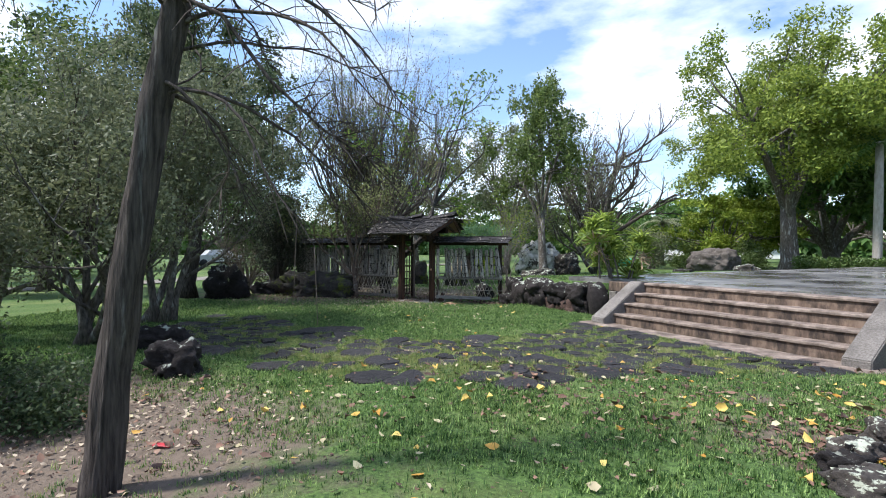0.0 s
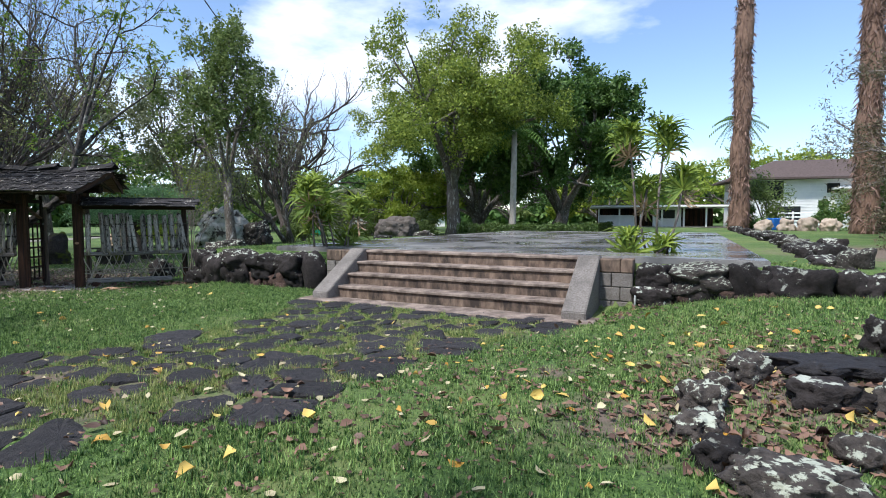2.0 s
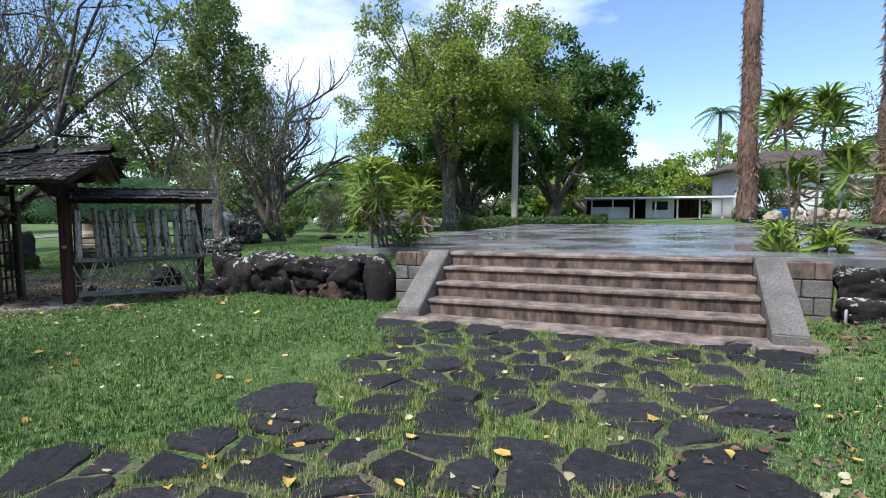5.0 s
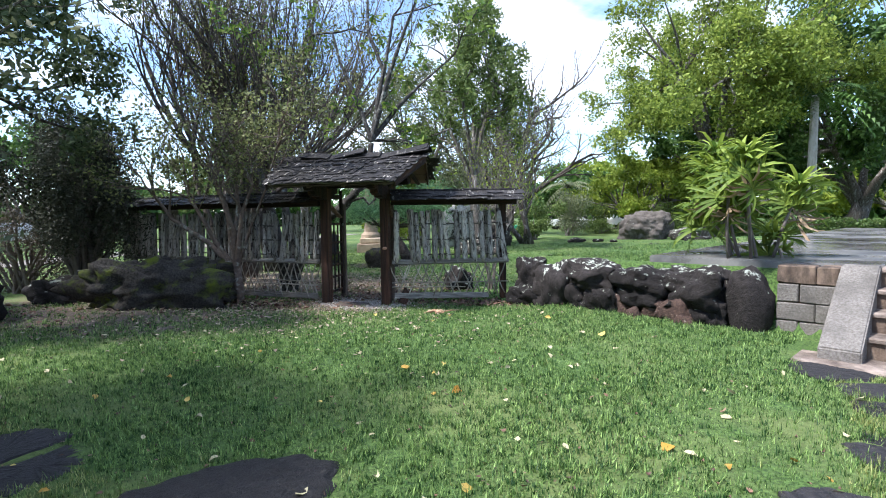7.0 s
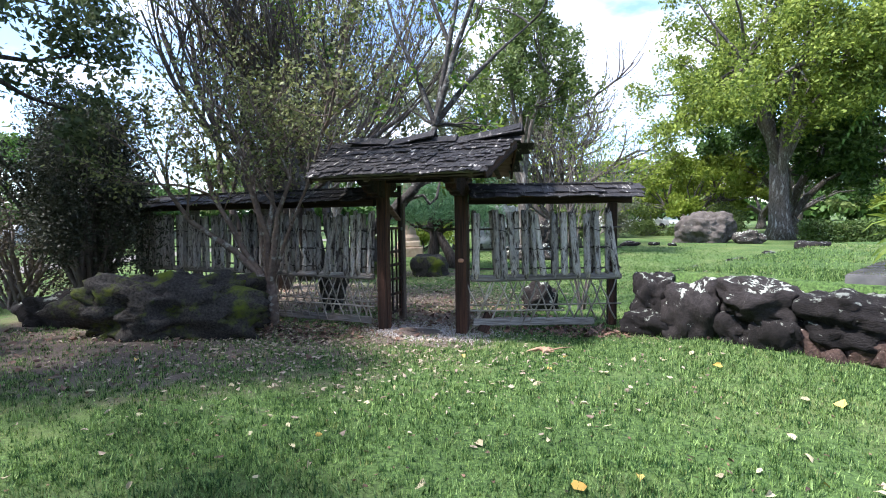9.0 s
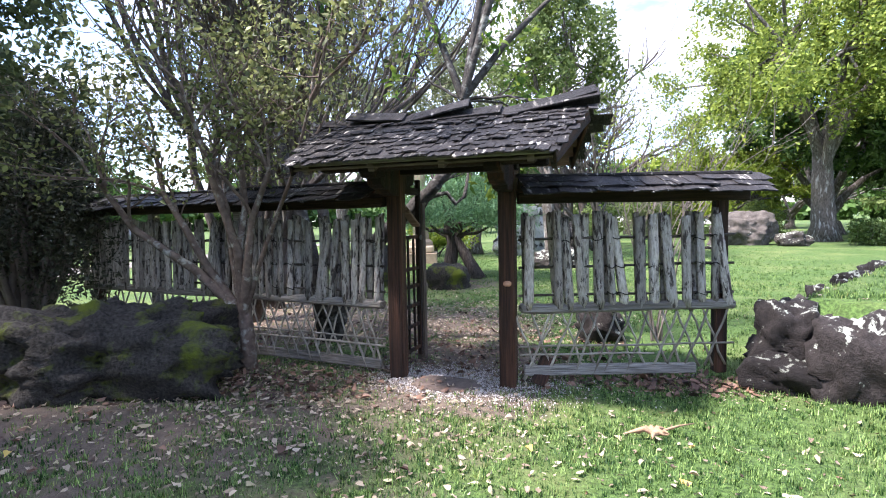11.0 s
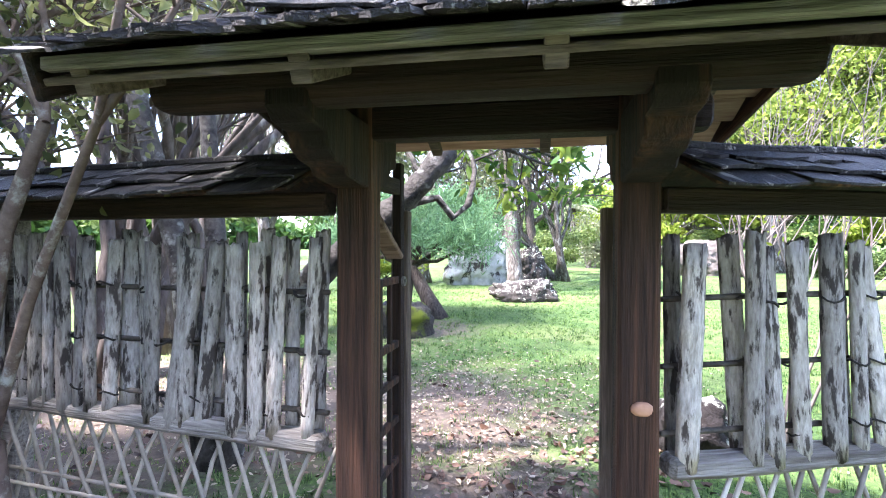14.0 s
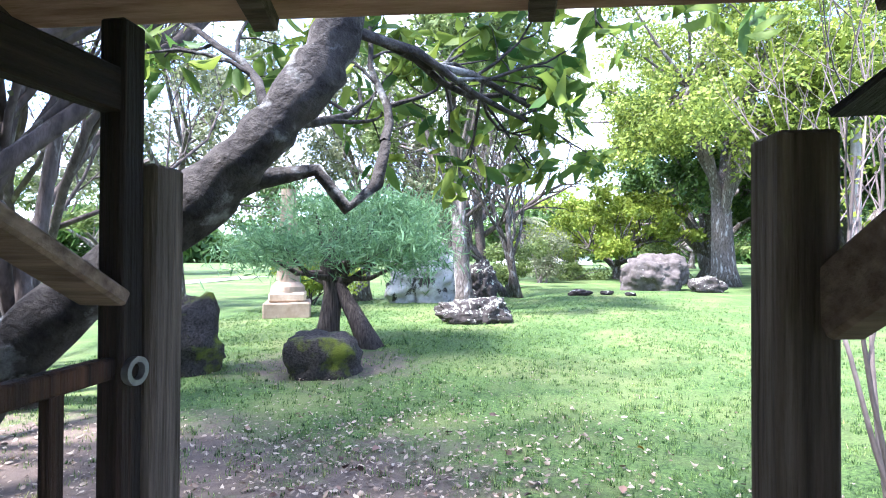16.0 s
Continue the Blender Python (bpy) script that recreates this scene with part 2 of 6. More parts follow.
L_BIG = leaf_mat("glossy large leaf", (0.05, 0.13, 0.03), (0.24, 0.32, 0.05), 0.45)
L_PALM = leaf_mat("palm leaflet", (0.045, 0.11, 0.018), (0.30, 0.38, 0.06), 0.35)
L_YELLOW = leaf_mat("fallen yellow leaf", (0.44, 0.22, 0.03), (0.70, 0.54, 0.15), 0.1)
L_BROWN = leaf_mat("fallen brown leaf", (0.030, 0.017, 0.014), (0.24, 0.14, 0.095), 0.05)
L_PALE = leaf_mat("fallen pale leaf", (0.36, 0.30, 0.18), (0.55, 0.50, 0.30), 0.1)
L_LITTER = leaf_mat("dry tan litter leaf", (0.17, 0.12, 0.085), (0.48, 0.40, 0.29), 0.1)
L_GRASS = material("grass blade", (0.055, 0.125, 0.028), (0.34, 0.48, 0.15), rough=0.55, bump=0, island=True, through_light=0.25, vary=0, c3=(0.018, 0.06, 0.012), s3=16, cut=0.52, soft3=0.05)
L_STRAW = material("straw grass", (0.14, 0.20, 0.04), (0.48, 0.48, 0.19), rough=0.6, bump=0, island=True, through_light=0.2, vary=0, c3=(0.05, 0.11, 0.02), s3=9, cut=0.56, soft3=0.08)
L_HEDGE = leaf_mat("hedge leaf", (0.045, 0.09, 0.02), (0.13, 0.19, 0.05), 0.3)


# ---- mesh helpers ----
def mesh_of(name, verts, faces, mat, smooth=False):
    me = bpy.data.meshes.new(name)
    me.from_pydata([tuple(v) for v in verts], [], faces)
    me.materials.append(mat)
    if smooth:
        me.polygons.foreach_set("use_smooth", [True] * len(me.polygons))
    me.update()
    return me


def part(name, me, parent=None, m=None, label=""):
    """One mesh object, under a thing or part where one is given."""
    ob = new(name, me)
    if parent is not None:
        ob.parent = parent
    if m is not None:
        ob.matrix_basis = m
    if label:
        ob["label"] = label
    return ob


def thing(name, m, label, category, group="", kind=""):
    ob = new(name)
    ob.matrix_basis = m
    return tagged(ob, label, category, group, kind)


def box_mesh(name, sx, sy, sz, mat, bevel=0.008, wobble=0.0, seed=0, cuts=0):
    """A bevelled timber or block, centred on its base."""
    bm = bmesh.new()
    bmesh.ops.create_cube(bm, size=1)
    bmesh.ops.scale(bm, vec=(sx, sy, sz), verts=bm.verts)
    bmesh.ops.translate(bm, vec=(0, 0, sz / 2), verts=bm.verts)
    if bevel:
        bmesh.ops.bevel(bm, geom=bm.edges[:], offset=min(bevel, min(sx, sy, sz) * 0.3), segments=1, affect="EDGES")
    if cuts:
        bmesh.ops.subdivide_edges(bm, edges=[e for e in bm.edges if e.calc_length() > 0.6 * max(sx, sy, sz)], cuts=cuts, use_grid_fill=True)
    if wobble:
        for v in bm.verts:
            v.co += noise.noise_vector(v.co * 3.1 + Vector((seed * 7.7, 0, 0))) * wobble
    me = bpy.data.meshes.new(name)
    bm.to_mesh(me)
    bm.free()
    me.materials.append(mat)
    return me


def tube(verts, faces, pts, radii, sides=6, cap=True):
    """Adds a tapered tube along pts to verts and faces."""
    base = len(verts)
    a = None
    for i, p in enumerate(pts):
        d = (Vector(pts[min(i + 1, len(pts) - 1)]) - Vector(pts[max(i - 1, 0)])).normalized()
        a = d.orthogonal().normalized() if a is None else (a - d * a.dot(d)).normalized()
        b = d.cross(a)
        for k in range(sides):
            w = math.tau * k / sides
            verts.append(Vector(p) + (a * math.cos(w) + b * math.sin(w)) * radii[i])
    for i in range(len(pts) - 1):
        for k in range(sides):
            q = base + i * sides
            faces.append((q + k, q + (k + 1) % sides, q + sides + (k + 1) % sides, q + sides + k))
    if cap:
        faces.append(tuple(base + k for k in range(sides - 1, -1, -1)))
        faces.append(tuple(base + (len(pts) - 1) * sides + k for k in range(sides)))


def leaves_mesh(name, pos, length, width, mat, rng, droop=0.0, fold=0.15, flat=0.0):
    """Many small folded leaves, one island each: pos is (n, 3); length may be an array."""
    n = len(pos)
    d = rng.normal(size=(n, 3))
    d[:, 2] = d[:, 2] * (1 - flat) - droop
    d /= np.linalg.norm(d, axis=1)[:, None] + 1e-9
    s = np.cross(d, rng.normal(size=(n, 3)))
    s /= np.linalg.norm(s, axis=1)[:, None] + 1e-9
    nn = np.cross(d, s)
    ln = (np.asarray(length) * (0.6 + 0.8 * rng.random(n)))[:, None]
    w = ln * width
    mid = pos + d * ln * 0.45
    v = np.stack([pos, mid + s * w * 0.5 + nn * w * fold, pos + d * ln, mid - s * w * 0.5 + nn * w * fold], axis=1).reshape(-1, 3)
    me = bpy.data.meshes.new(name)
    me.vertices.add(4 * n)
    me.vertices.foreach_set("co", v.astype(np.float32).ravel())
    i = np.arange(n)[:, None] * 4
    tri = np.concatenate([i + [0, 1, 2], i + [0, 2, 3]], axis=1).reshape(-1)
    me.loops.add(6 * n)
    me.loops.foreach_set("vertex_index", tri.astype(np.int32))
    me.polygons.add(2 * n)
    me.polygons.foreach_set("loop_start", np.arange(0, 6 * n, 3).astype(np.int32))
    me.materials.append(mat)
    me.update()
    me.validate()
    return me


def oval_leaves(name, pos, length, width, mat, rng, droop=0.0, lie=0.0, curl=0.12):
    """Broad pointed leaves with a midrib and a curl; lie = 1 lays them on their faces."""
    n = len(pos)
    d = rng.normal(size=(n, 3))
    d[:, 2] = d[:, 2] * (1 - 0.9 * lie) - droop
    d /= np.linalg.norm(d, axis=1)[:, None] + 1e-9
    up = rng.normal(size=(n, 3)) * (1 - 0.72 * lie)
    up[:, 2] += 0.9 * lie
    s = np.cross(d, up)
    s /= np.linalg.norm(s, axis=1)[:, None] + 1e-9
    nn = np.cross(s, d)
    ln = (np.asarray(length) * (0.55 + 0.8 * rng.random(n)))[:, None]
    w = ln * width * (0.75 + 0.5 * rng.random(n))[:, None]
    c = ln * curl * rng.normal(size=(n, 1)) * 1.4
    e = w * curl * rng.normal(size=(n, 1)) * 2.0
    rib = [pos + d * ln * t + nn * c * (4 * (t - 0.5) ** 2) for t in (0, 0.28, 0.66, 1.0)]
    cols = rib[:1]
    for k, (r, q) in enumerate(((rib[1], 0.46), (rib[2], 0.40))):
        skew = d * ln * 0.05 * rng.normal(size=(n, 1))
        cols += [r + s * w * q + nn * e + skew, r, r - s * w * q + nn * e * (0.6 + 0.6 * rng.random((n, 1)))]
    cols.append(rib[3])
    v = np.stack(cols, axis=1).reshape(-1, 3)
    me = bpy.data.meshes.new(name)
    me.vertices.add(8 * n)
    me.vertices.foreach_set("co", v.astype(np.float32).ravel())
    one = np.array([0, 1, 2, 0, 2, 3, 1, 4, 5, 1, 5, 2, 2, 5, 6, 2, 6, 3, 4, 7, 5, 5, 7, 6])
    tri = (np.arange(n)[:, None] * 8 + one[None]).reshape(-1)
    me.loops.add(24 * n)
    me.loops.foreach_set("vertex_index", tri.astype(np.int32))
    me.polygons.add(8 * n)
    me.polygons.foreach_set("loop_start", np.arange(0, 24 * n, 3).astype(np.int32))
    me.materials.append(mat)
    me.update()
    me.validate()
    return me


def rock_mesh(name, size, mat, seed, rough=0.35, subdiv=3, freq=1.3, flat_top=0.0, block=0.25):
    """An uneven boulder of about that size, its base at z = 0."""
    bm = bmesh.new()
    bmesh.ops.create_icosphere(bm, subdivisions=subdiv, radius=1.0)
    off = Vector((seed * 3.7, seed * 1.3, seed * 9.1))
    for v in bm.verts:
        u = v.co.normalized()
        c = Vector((u.x * size[0], u.y * size[1], u.z * size[2])) * (3 / sum(size))
        k = 1 + rough * noise.noise(c * freq + off) + rough * 0.45 * noise.noise(c * freq * 2.6 + off) + rough * 0.22 * noise.noise(c * freq * 6 + off) - rough * 0.5 * abs(noise.noise(c * freq * 1.9 - off)) - rough * 0.22 * abs(noise.noise(c * freq * 4.7 - off)) + rough * 0.13 * noise.noise(c * freq * 12 + off) - rough * 0.10 * abs(noise.noise(c * freq * 22 - off))
        p = u * k
        m = max(abs(p.x), abs(p.y), abs(p.z))
        p = p * (1 - block) + p / max(m, 0.2) * block * p.length
        if flat_top:
            p.z = min(p.z, 1 - flat_top + 0.12 * noise.noise(c * 3 + off))
        v.co = Vector((p.x * size[0] / 2, p.y * size[1] / 2, (p.z + 0.75) * size[2] / 1.75))
    for f in bm.faces:
        f.smooth = True
    me = bpy.data.meshes.new(name)
    bm.to_mesh(me)
    bm.free()
    me.materials.append(mat)
    return me


# ---- the ground ----
U, V, O = np.array([0.815, -0.58]), np.array([0.58, 0.815]), np.array([-2.54, 10.64])   # along and across the terrace front


def sm(x):
    x = np.clip(x, 0, 1)
    return x * x * (3 - 2 * x)


def gz(x, y):
    """Height of the ground."""
    x, y = np.asarray(x, float), np.asarray(y, float)
    a, b = (x - O[0]) * U[0] + (y - O[1]) * U[1], (x - O[0]) * V[0] + (y - O[1]) * V[1]
    low = 0.34 + 0.16 * sm((6.8 - y) / 3) * sm((x + 5.5) / 3) - 0.10 * sm((y - 10.6) / 1.2) * sm((-4.8 - x) / 1.0) + 0.31 * sm((a - 4.9) / 2.6) * sm((b + 5.0) / 4)
    low = low + 0.03 * np.sin(x * 0.7 + 1.3) * np.cos(y * 0.6) * sm((np.abs(y - 12) - 2) / 4)
    wide = 0.22 + 5.0 * sm((a - 8.6) / 4)
    t = sm((b + 0.02 + (wide - 0.22) * 0.5) / wide) * sm((a + 3.9) / (0.4 + 0.5 * np.clip(b - 9, 0, 60)))
    return low + (1.05 - low) * t


def sw(a, b, z=0.0):
    """World place from the terrace front's own axes."""
    p = O + U * a + V * b
    return (p[0], p[1], z)


S_YAW = math.degrees(math.atan2(U[1], U[0]))


def fbm(x, y, s, seed=0.0):
    return np.array([noise.fractal(Vector((px * s + seed, py * s, seed)), 1.0, 2.0, 3) for px, py in zip(np.ravel(x), np.ravel(y))]).reshape(np.shape(x))


def bare(x, y):
    """0 where turf is full, 1 where the soil is bare."""
    x, y = np.asarray(x, float), np.asarray(y, float)
    r = lambda cx, cy, rx, ry: np.clip(1.25 - np.hypot((x - cx) / rx, (y - cy) / ry), 0, 1)
    m = np.maximum.reduce([r(-6.2, 0.8, 3.4, 2.2), 0.74 * r(-12.0, 11.0, 4.6, 2.6), r(-8.5, 12.6, 1.3, 1.6), 0.62 * r(-9.0, 15.0, 1.7, 2.2), 0.9 * r(-11.8, 15.0, 3.0, 2.5), 0.6 * r(-10.2, 19.5, 1.8, 1.6), 0.75 * r(1.3, 3.3, 1.1, 1.0), 0.8 * r(10.6, 7.6, 5.2, 4.2), 0.5 * r(-1.2, 6.3, 2.2, 1.7), 0.5 * r(-4.0, 4.6, 3.6, 1.4), 0.5 * r(-0.4, 4.1, 0.5, 0.3), 0.55 * r(-0.2, 3.0, 1.0, 0.7)])
    return np.clip(m, 0, 1)


def ground_material():
    m = material("lawn and soil", (0.012, 0.030, 0.008), (0.12, 0.205, 0.05), 34.0, 0.95, 0.9, 70, c3=(0.16, 0.19, 0.065), s3=0.5, cut=0.58, vary=0, soft3=0.12)
    nt = m.node_tree
    n, l = nt.nodes, nt.links
    hsv = next(x for x in n if x.bl_idname == "ShaderNodeHueSaturation")
    bsdf = n["Principled BSDF"]
    at = n.new("ShaderNodeAttribute")
    at.attribute_name = "bare"
    tex = n.new("ShaderNodeTexCoord")

    def nt_noise(s, d=8.0):
        t = n.new("ShaderNodeTexNoise")
        t.inputs["Scale"].default_value, t.inputs["Detail"].default_value, t.inputs["Roughness"].default_value = s, d, 0.65
        l.new(tex.outputs["Object"], t.inputs["Vector"])
        return t.outputs["Fac"]

    soil = n.new("ShaderNodeMix")
    soil.data_type = "RGBA"
    soil.inputs["A"].default_value, soil.inputs["B"].default_value = (0.052, 0.038, 0.031, 1), (0.235, 0.185, 0.14, 1)
    l.new(nt_noise(14), soil.inputs["Factor"])
    add = n.new("ShaderNodeMath")
    add.operation = "ADD"
    l.new(at.outputs["Fac"], add.inputs[0])
    l.new(nt_noise(3.2), add.inputs[1])
    mr = n.new("ShaderNodeMapRange")
    mr.inputs["From Min"].default_value, mr.inputs["From Max"].default_value = 0.72, 1.02
    l.new(add.outputs[0], mr.inputs["Value"])
    mix = n.new("ShaderNodeMix")
    mix.data_type = "RGBA"
    l.new(mr.outputs["Result"], mix.inputs["Factor"])
    l.new(hsv.outputs["Color"], mix.inputs["A"])
    l.new(soil.outputs["Result"], mix.inputs["B"])
    l.new(mix.outputs["Result"], bsdf.inputs["Base Color"])
    return m


def build_ground():
    def axis(lo, hi, step, reach):
        core = list(np.arange(lo, hi + 1e-6, step))
        out, d = [], step
        p = hi
        while p < reach:
            d *= 1.22
            p += d
            out.append(p)
        inn, d, p = [], step, lo
        while p > -reach:
            d *= 1.22
            p -= d
            inn.append(p)
        return np.array(inn[::-1] + core + out)

    xs, ys = axis(-16, 11, 0.14, 1500), axis(-4, 24, 0.14, 1500)
    gx, gy = np.meshgrid(xs, ys)
    near = np.exp(-((gx + 4) ** 2 + (gy - 9) ** 2) / 900)
    z = gz(gx, gy) + 0.018 * fbm(gx, gy, 0.9) * near
    v = np.stack([gx, gy, z], -1).reshape(-1, 3)
    nx, ny = len(xs), len(ys)
    i = (np.arange(ny - 1)[:, None] * nx + np.arange(nx - 1)[None]).ravel()
    f = np.stack([i, i + 1, i + nx + 1, i + nx], 1)
    me = mesh_of("ground", v, [tuple(q) for q in f.tolist()], ground_material(), True)
    at = me.attributes.new("bare", "FLOAT", "POINT")
    at.data.foreach_set("value", bare(gx, gy).ravel().astype(np.float32))
    tagged(new("ground", me), "lawn with thin turf, bare brown soil and leaf litter", "ground", kind="structure")


build_ground()


def g(x, y):
    return float(gz(x, y))


def at(x, y, dz=0.0, yaw=0.0, tilt=0.0, lean=0.0):
    return pose(x, y, g(x, y) + dz, tilt, lean, yaw)


# ---- concrete steps, slab and piers ----
def in_s(a, b, z, yaw=0.0):
    x, y, _ = sw(a, b)
    return pose(x, y, z, 0, 0, S_YAW + yaw)


def build_steps():
    st = thing("stone_steps", in_s(2.95, 0, 0), "stained concrete steps leading up to the wet slab", "steps", kind="structure")
    w = 4.06
    for i, z in enumerate((0.56, 0.755, 0.95, 1.145)):
        b0 = -0.9 + 0.3 * i
        # darker concrete than the treads: stains, plus shade on the risers put into colour
        part("riser", box_mesh("riser", w, 0.40, z - 0.05 - (0.2 if i == 0 else z - 0.36), M_CONC, 0.006, 0.006, i, 6), st, pose(0, b0 + 0.225, 0.2 if i == 0 else z - 0.36))
        part("tread", box_mesh("tread", w, 0.36, 0.052, M_TREAD, 0.012, 0.008, i + 5, 10), st, pose(0, b0 + 0.175, z - 0.052))
    part("landing", box_mesh("landing", w + 1.0, 0.5, 0.2, M_TREAD, 0.02, 0.015, 9, 8), st, pose(0, -1.16, 0.165))
    for a in (-2.18, 2.2):
        prof = ((-1.19, 0.22), (-1.19, 0.47), (-0.06, 1.165), (0.14, 1.165), (0.14, 0.22))
        bm = bmesh.new()
        ring = [[bm.verts.new((a + s * 0.165, y, z)) for y, z in prof] for s in (-1, 1)]
        bm.faces.new(ring[0])
        bm.faces.new(ring[1][::-1])
        for k in range(5):
            bm.faces.new((ring[0][k], ring[0][(k + 1) % 5], ring[1][(k + 1) % 5], ring[1][k])[::-1])
        bmesh.ops.recalc_face_normals(bm, faces=bm.faces[:])
        bmesh.ops.bevel(bm, geom=bm.edges[:], offset=0.014, segments=2, affect="EDGES")
        me = bpy.data.meshes.new("cheek_wall")
        bm.to_mesh(me)
        bm.free()
        me.materials.append(M_CHEEK)
        part("cheek_wall", me, st, None, "rough sloping concrete cheek wall")


build_steps()


def build_pier(a0, a1, label):
    pier = thing("block_pier", in_s((a0 + a1) / 2, 0.12, 0.25), label, "pier", kind="structure")
    w = a1 - a0
    part("core", box_mesh("core", w - 0.02, 0.30, 0.80, M_CONC, 0.01), pier, pose(0, 0.02, 0))
    for r in range(4):
        cut = 0.5 + (0.14 if r % 2 else -0.12)
        x = -w / 2
        for k, f in enumerate((cut, 1 - cut)):
            part("block", box_mesh("block", w * f - 0.012, 0.34, 0.208, M_CONC if r == 3 else M_CHEEK, 0.012, 0.01, r * 2 + k, 2), pier, pose(x + w * f / 2, 0, 0.02 + r * 0.217))
            x += w * f


build_pier(0.0, 0.60, "stained concrete block pier beside the steps")
build_pier(5.30, 5.80, "grey concrete block pier beside the steps")


def build_slab():
    bm = bmesh.new()
    pts = [(-1.7, 0.34), (0.5, 0.34), (0.5, 0.37), (5.35, 0.37), (5.35, 0.34), (7.6, 0.34), (7.6, 17.0), (-1.7, 17.0)]
    lo = [bm.verts.new(sw(a, b, 0.9)) for a, b in pts]
    hi = [bm.verts.new(sw(a, b, 1.145)) for a, b in pts]
    bm.faces.new(hi)
    bm.faces.new(lo[::-1])
    for k in range(len(pts)):
        j = (k + 1) % len(pts)
        bm.faces.new((lo[k], lo[j], hi[j], hi[k]))
    bmesh.ops.recalc_face_normals(bm, faces=bm.faces[:])
    bmesh.ops.bevel(bm, geom=[e for e in bm.edges if abs(e.verts[0].co.z - 1.145) < 0.01 and abs(e.verts[1].co.z - 1.145) < 0.01], offset=0.015, segments=2, affect="EDGES")
    me = bpy.data.meshes.new("slab")
    bm.to_mesh(me)
    bm.free()
    me.materials.append(M_SLAB)
    tagged(new("terrace_slab", me), "wide wet concrete slab with puddles and dark stains", "slab", kind="structure")


build_slab()

# ---- lava stone walls ----
ROCKS = [rock_mesh("boulder", (1, 1, 1), M_LAVA, 11 + i, 0.34, 4, 1.5, 0.0, 0.66) for i in range(8)]
ROCKS_R = [rock_mesh("boulder", (1, 1, 1), M_LAVA_RED, 51 + i, 0.28, 3, 1.5, 0.0, 0.55) for i in range(4)]
ROCKS_L = [rock_mesh("boulder", (1, 1, 1), M_LICHEN, 31 + i, 0.26, 4, 1.5, 0.0, 0.72) for i in range(4)]


def build_wall(name, a0, a1, zb0, zb1, ztop, seed, label):
    """Fitted boulders: large ones under a level top, smaller stones wedged along the foot."""
    rng = random.Random(seed)
    wall = thing(name, pose(*sw(a0, 0, 0), 0, 0, S_YAW), label, "stone wall", kind="structure")
    foot = lambda x: zb0 + (zb1 - zb0) * x / (a1 - a0)

    def lay(me, x, y, z, w, d, h, turn=9):
        part("boulder", me, wall, pose(x, y, z, rng.uniform(-5, 5), rng.uniform(-turn, turn), rng.choice((0, 90, 180, 270)) + rng.uniform(-7, 7)) @ Matrix.Diagonal((w, d, h, 1)))

    x = 0.0
    while x < a1 - a0:
        zb = foot(x)
        h = ztop - zb
        w = min(rng.uniform(0.40, 0.78), a1 - a0 - x + 0.1)
        whole = h < 0.58 or rng.random() < 0.22
        lo = zb - 0.05 if whole else zb + h * rng.uniform(0.34, 0.46)
        me = ROCKS_L[rng.randrange(4)] if rng.random() < 0.22 else ROCKS[rng.randrange(8)]
        q = ztop + rng.uniform(-0.035, 0.035) - lo
        lay(me, x + w / 2, 0.05 + rng.uniform(-0.04, 0.04), lo - 0.05 * q, max(w, 0.4) * 1.05, max(w, 0.4) * 1.05, q * 1.06, 5)
        if not whole:
            n = 1 if w < 0.5 else 2
            for k in range(n):
                ww = w / n * rng.uniform(1.05, 1.3)
                lay(ROCKS_R[rng.randrange(4)] if rng.random() < 0.35 else ROCKS[rng.randrange(8)], x + w * (k + 0.5) / n + rng.uniform(-0.04, 0.04), -0.03 + rng.uniform(-0.05, 0.04), zb - 0.08, ww, ww * 1.1, (lo - zb) * rng.uniform(1.1, 1.4) + 0.10)
        x += w * 0.97
    for _ in range(int((a1 - a0) * 2)):
        s = rng.uniform(0.10, 0.22)
        x = rng.random() * (a1 - a0)
        part("chinking_stone", ROCKS_R[rng.randrange(4)], wall, pose(x, -0.20 + rng.uniform(-0.05, 0.05), foot(x) + rng.uniform(-0.05, 0.10), rng.uniform(0, 90), 0, rng.uniform(0, 360)) @ Matrix.Diagonal((s * 1.3, s, s, 1)))


build_wall("stone_wall_west", -3.85, -0.42, 0.26, 0.30, 1.02, 3, "retaining wall of dark lava boulders spotted with lichen")
build_wall("stone_wall_east", 5.85, 9.1, 0.48, 0.66, 1.09, 8, "retaining wall of dark lava boulders with pale lichen caps")
tagged(part("upright_boulder", rock_mesh("upright_boulder", (0.5, 0.5, 0.86), M_LAVA, 77, 0.2, 3, 1.0), None, pose(*sw(-0.26, -0.08, 0.24), 0, 0, 20)), "tall smooth black boulder at the end of the stone wall", "boulder")


def build_edging(name, path, seed, size, label, high=0.24):
    rng = random.Random(seed)
    rows = thing(name, pose(0, 0, 0), label, "stone edging", kind="structure")
    for (x0, y0), (x1, y1) in zip(path, path[1:]):
        d = math.hypot(x1 - x0, y1 - y0)
        n = int(d / (size * 0.8))
        for i in range(n):
            t = (i + 0.5) / n
            x, y = x0 + (x1 - x0) * t + rng.uniform(-0.08, 0.08), y0 + (y1 - y0) * t + rng.uniform(-0.08, 0.08)
            me = ROCKS_L[rng.randrange(4)] if rng.random() < 0.25 else ROCKS[rng.randrange(8)]
            s = size * rng.uniform(0.75, 1.35)
            part("edging_stone", me, rows, pose(x, y, g(x, y) - 0.10 * high / 0.24, rng.uniform(-9, 9), rng.uniform(-9, 9), rng.uniform(0, 360)) @ Matrix.Diagonal((s, s * 0.85, high * rng.uniform(0.8, 1.5), 1)))


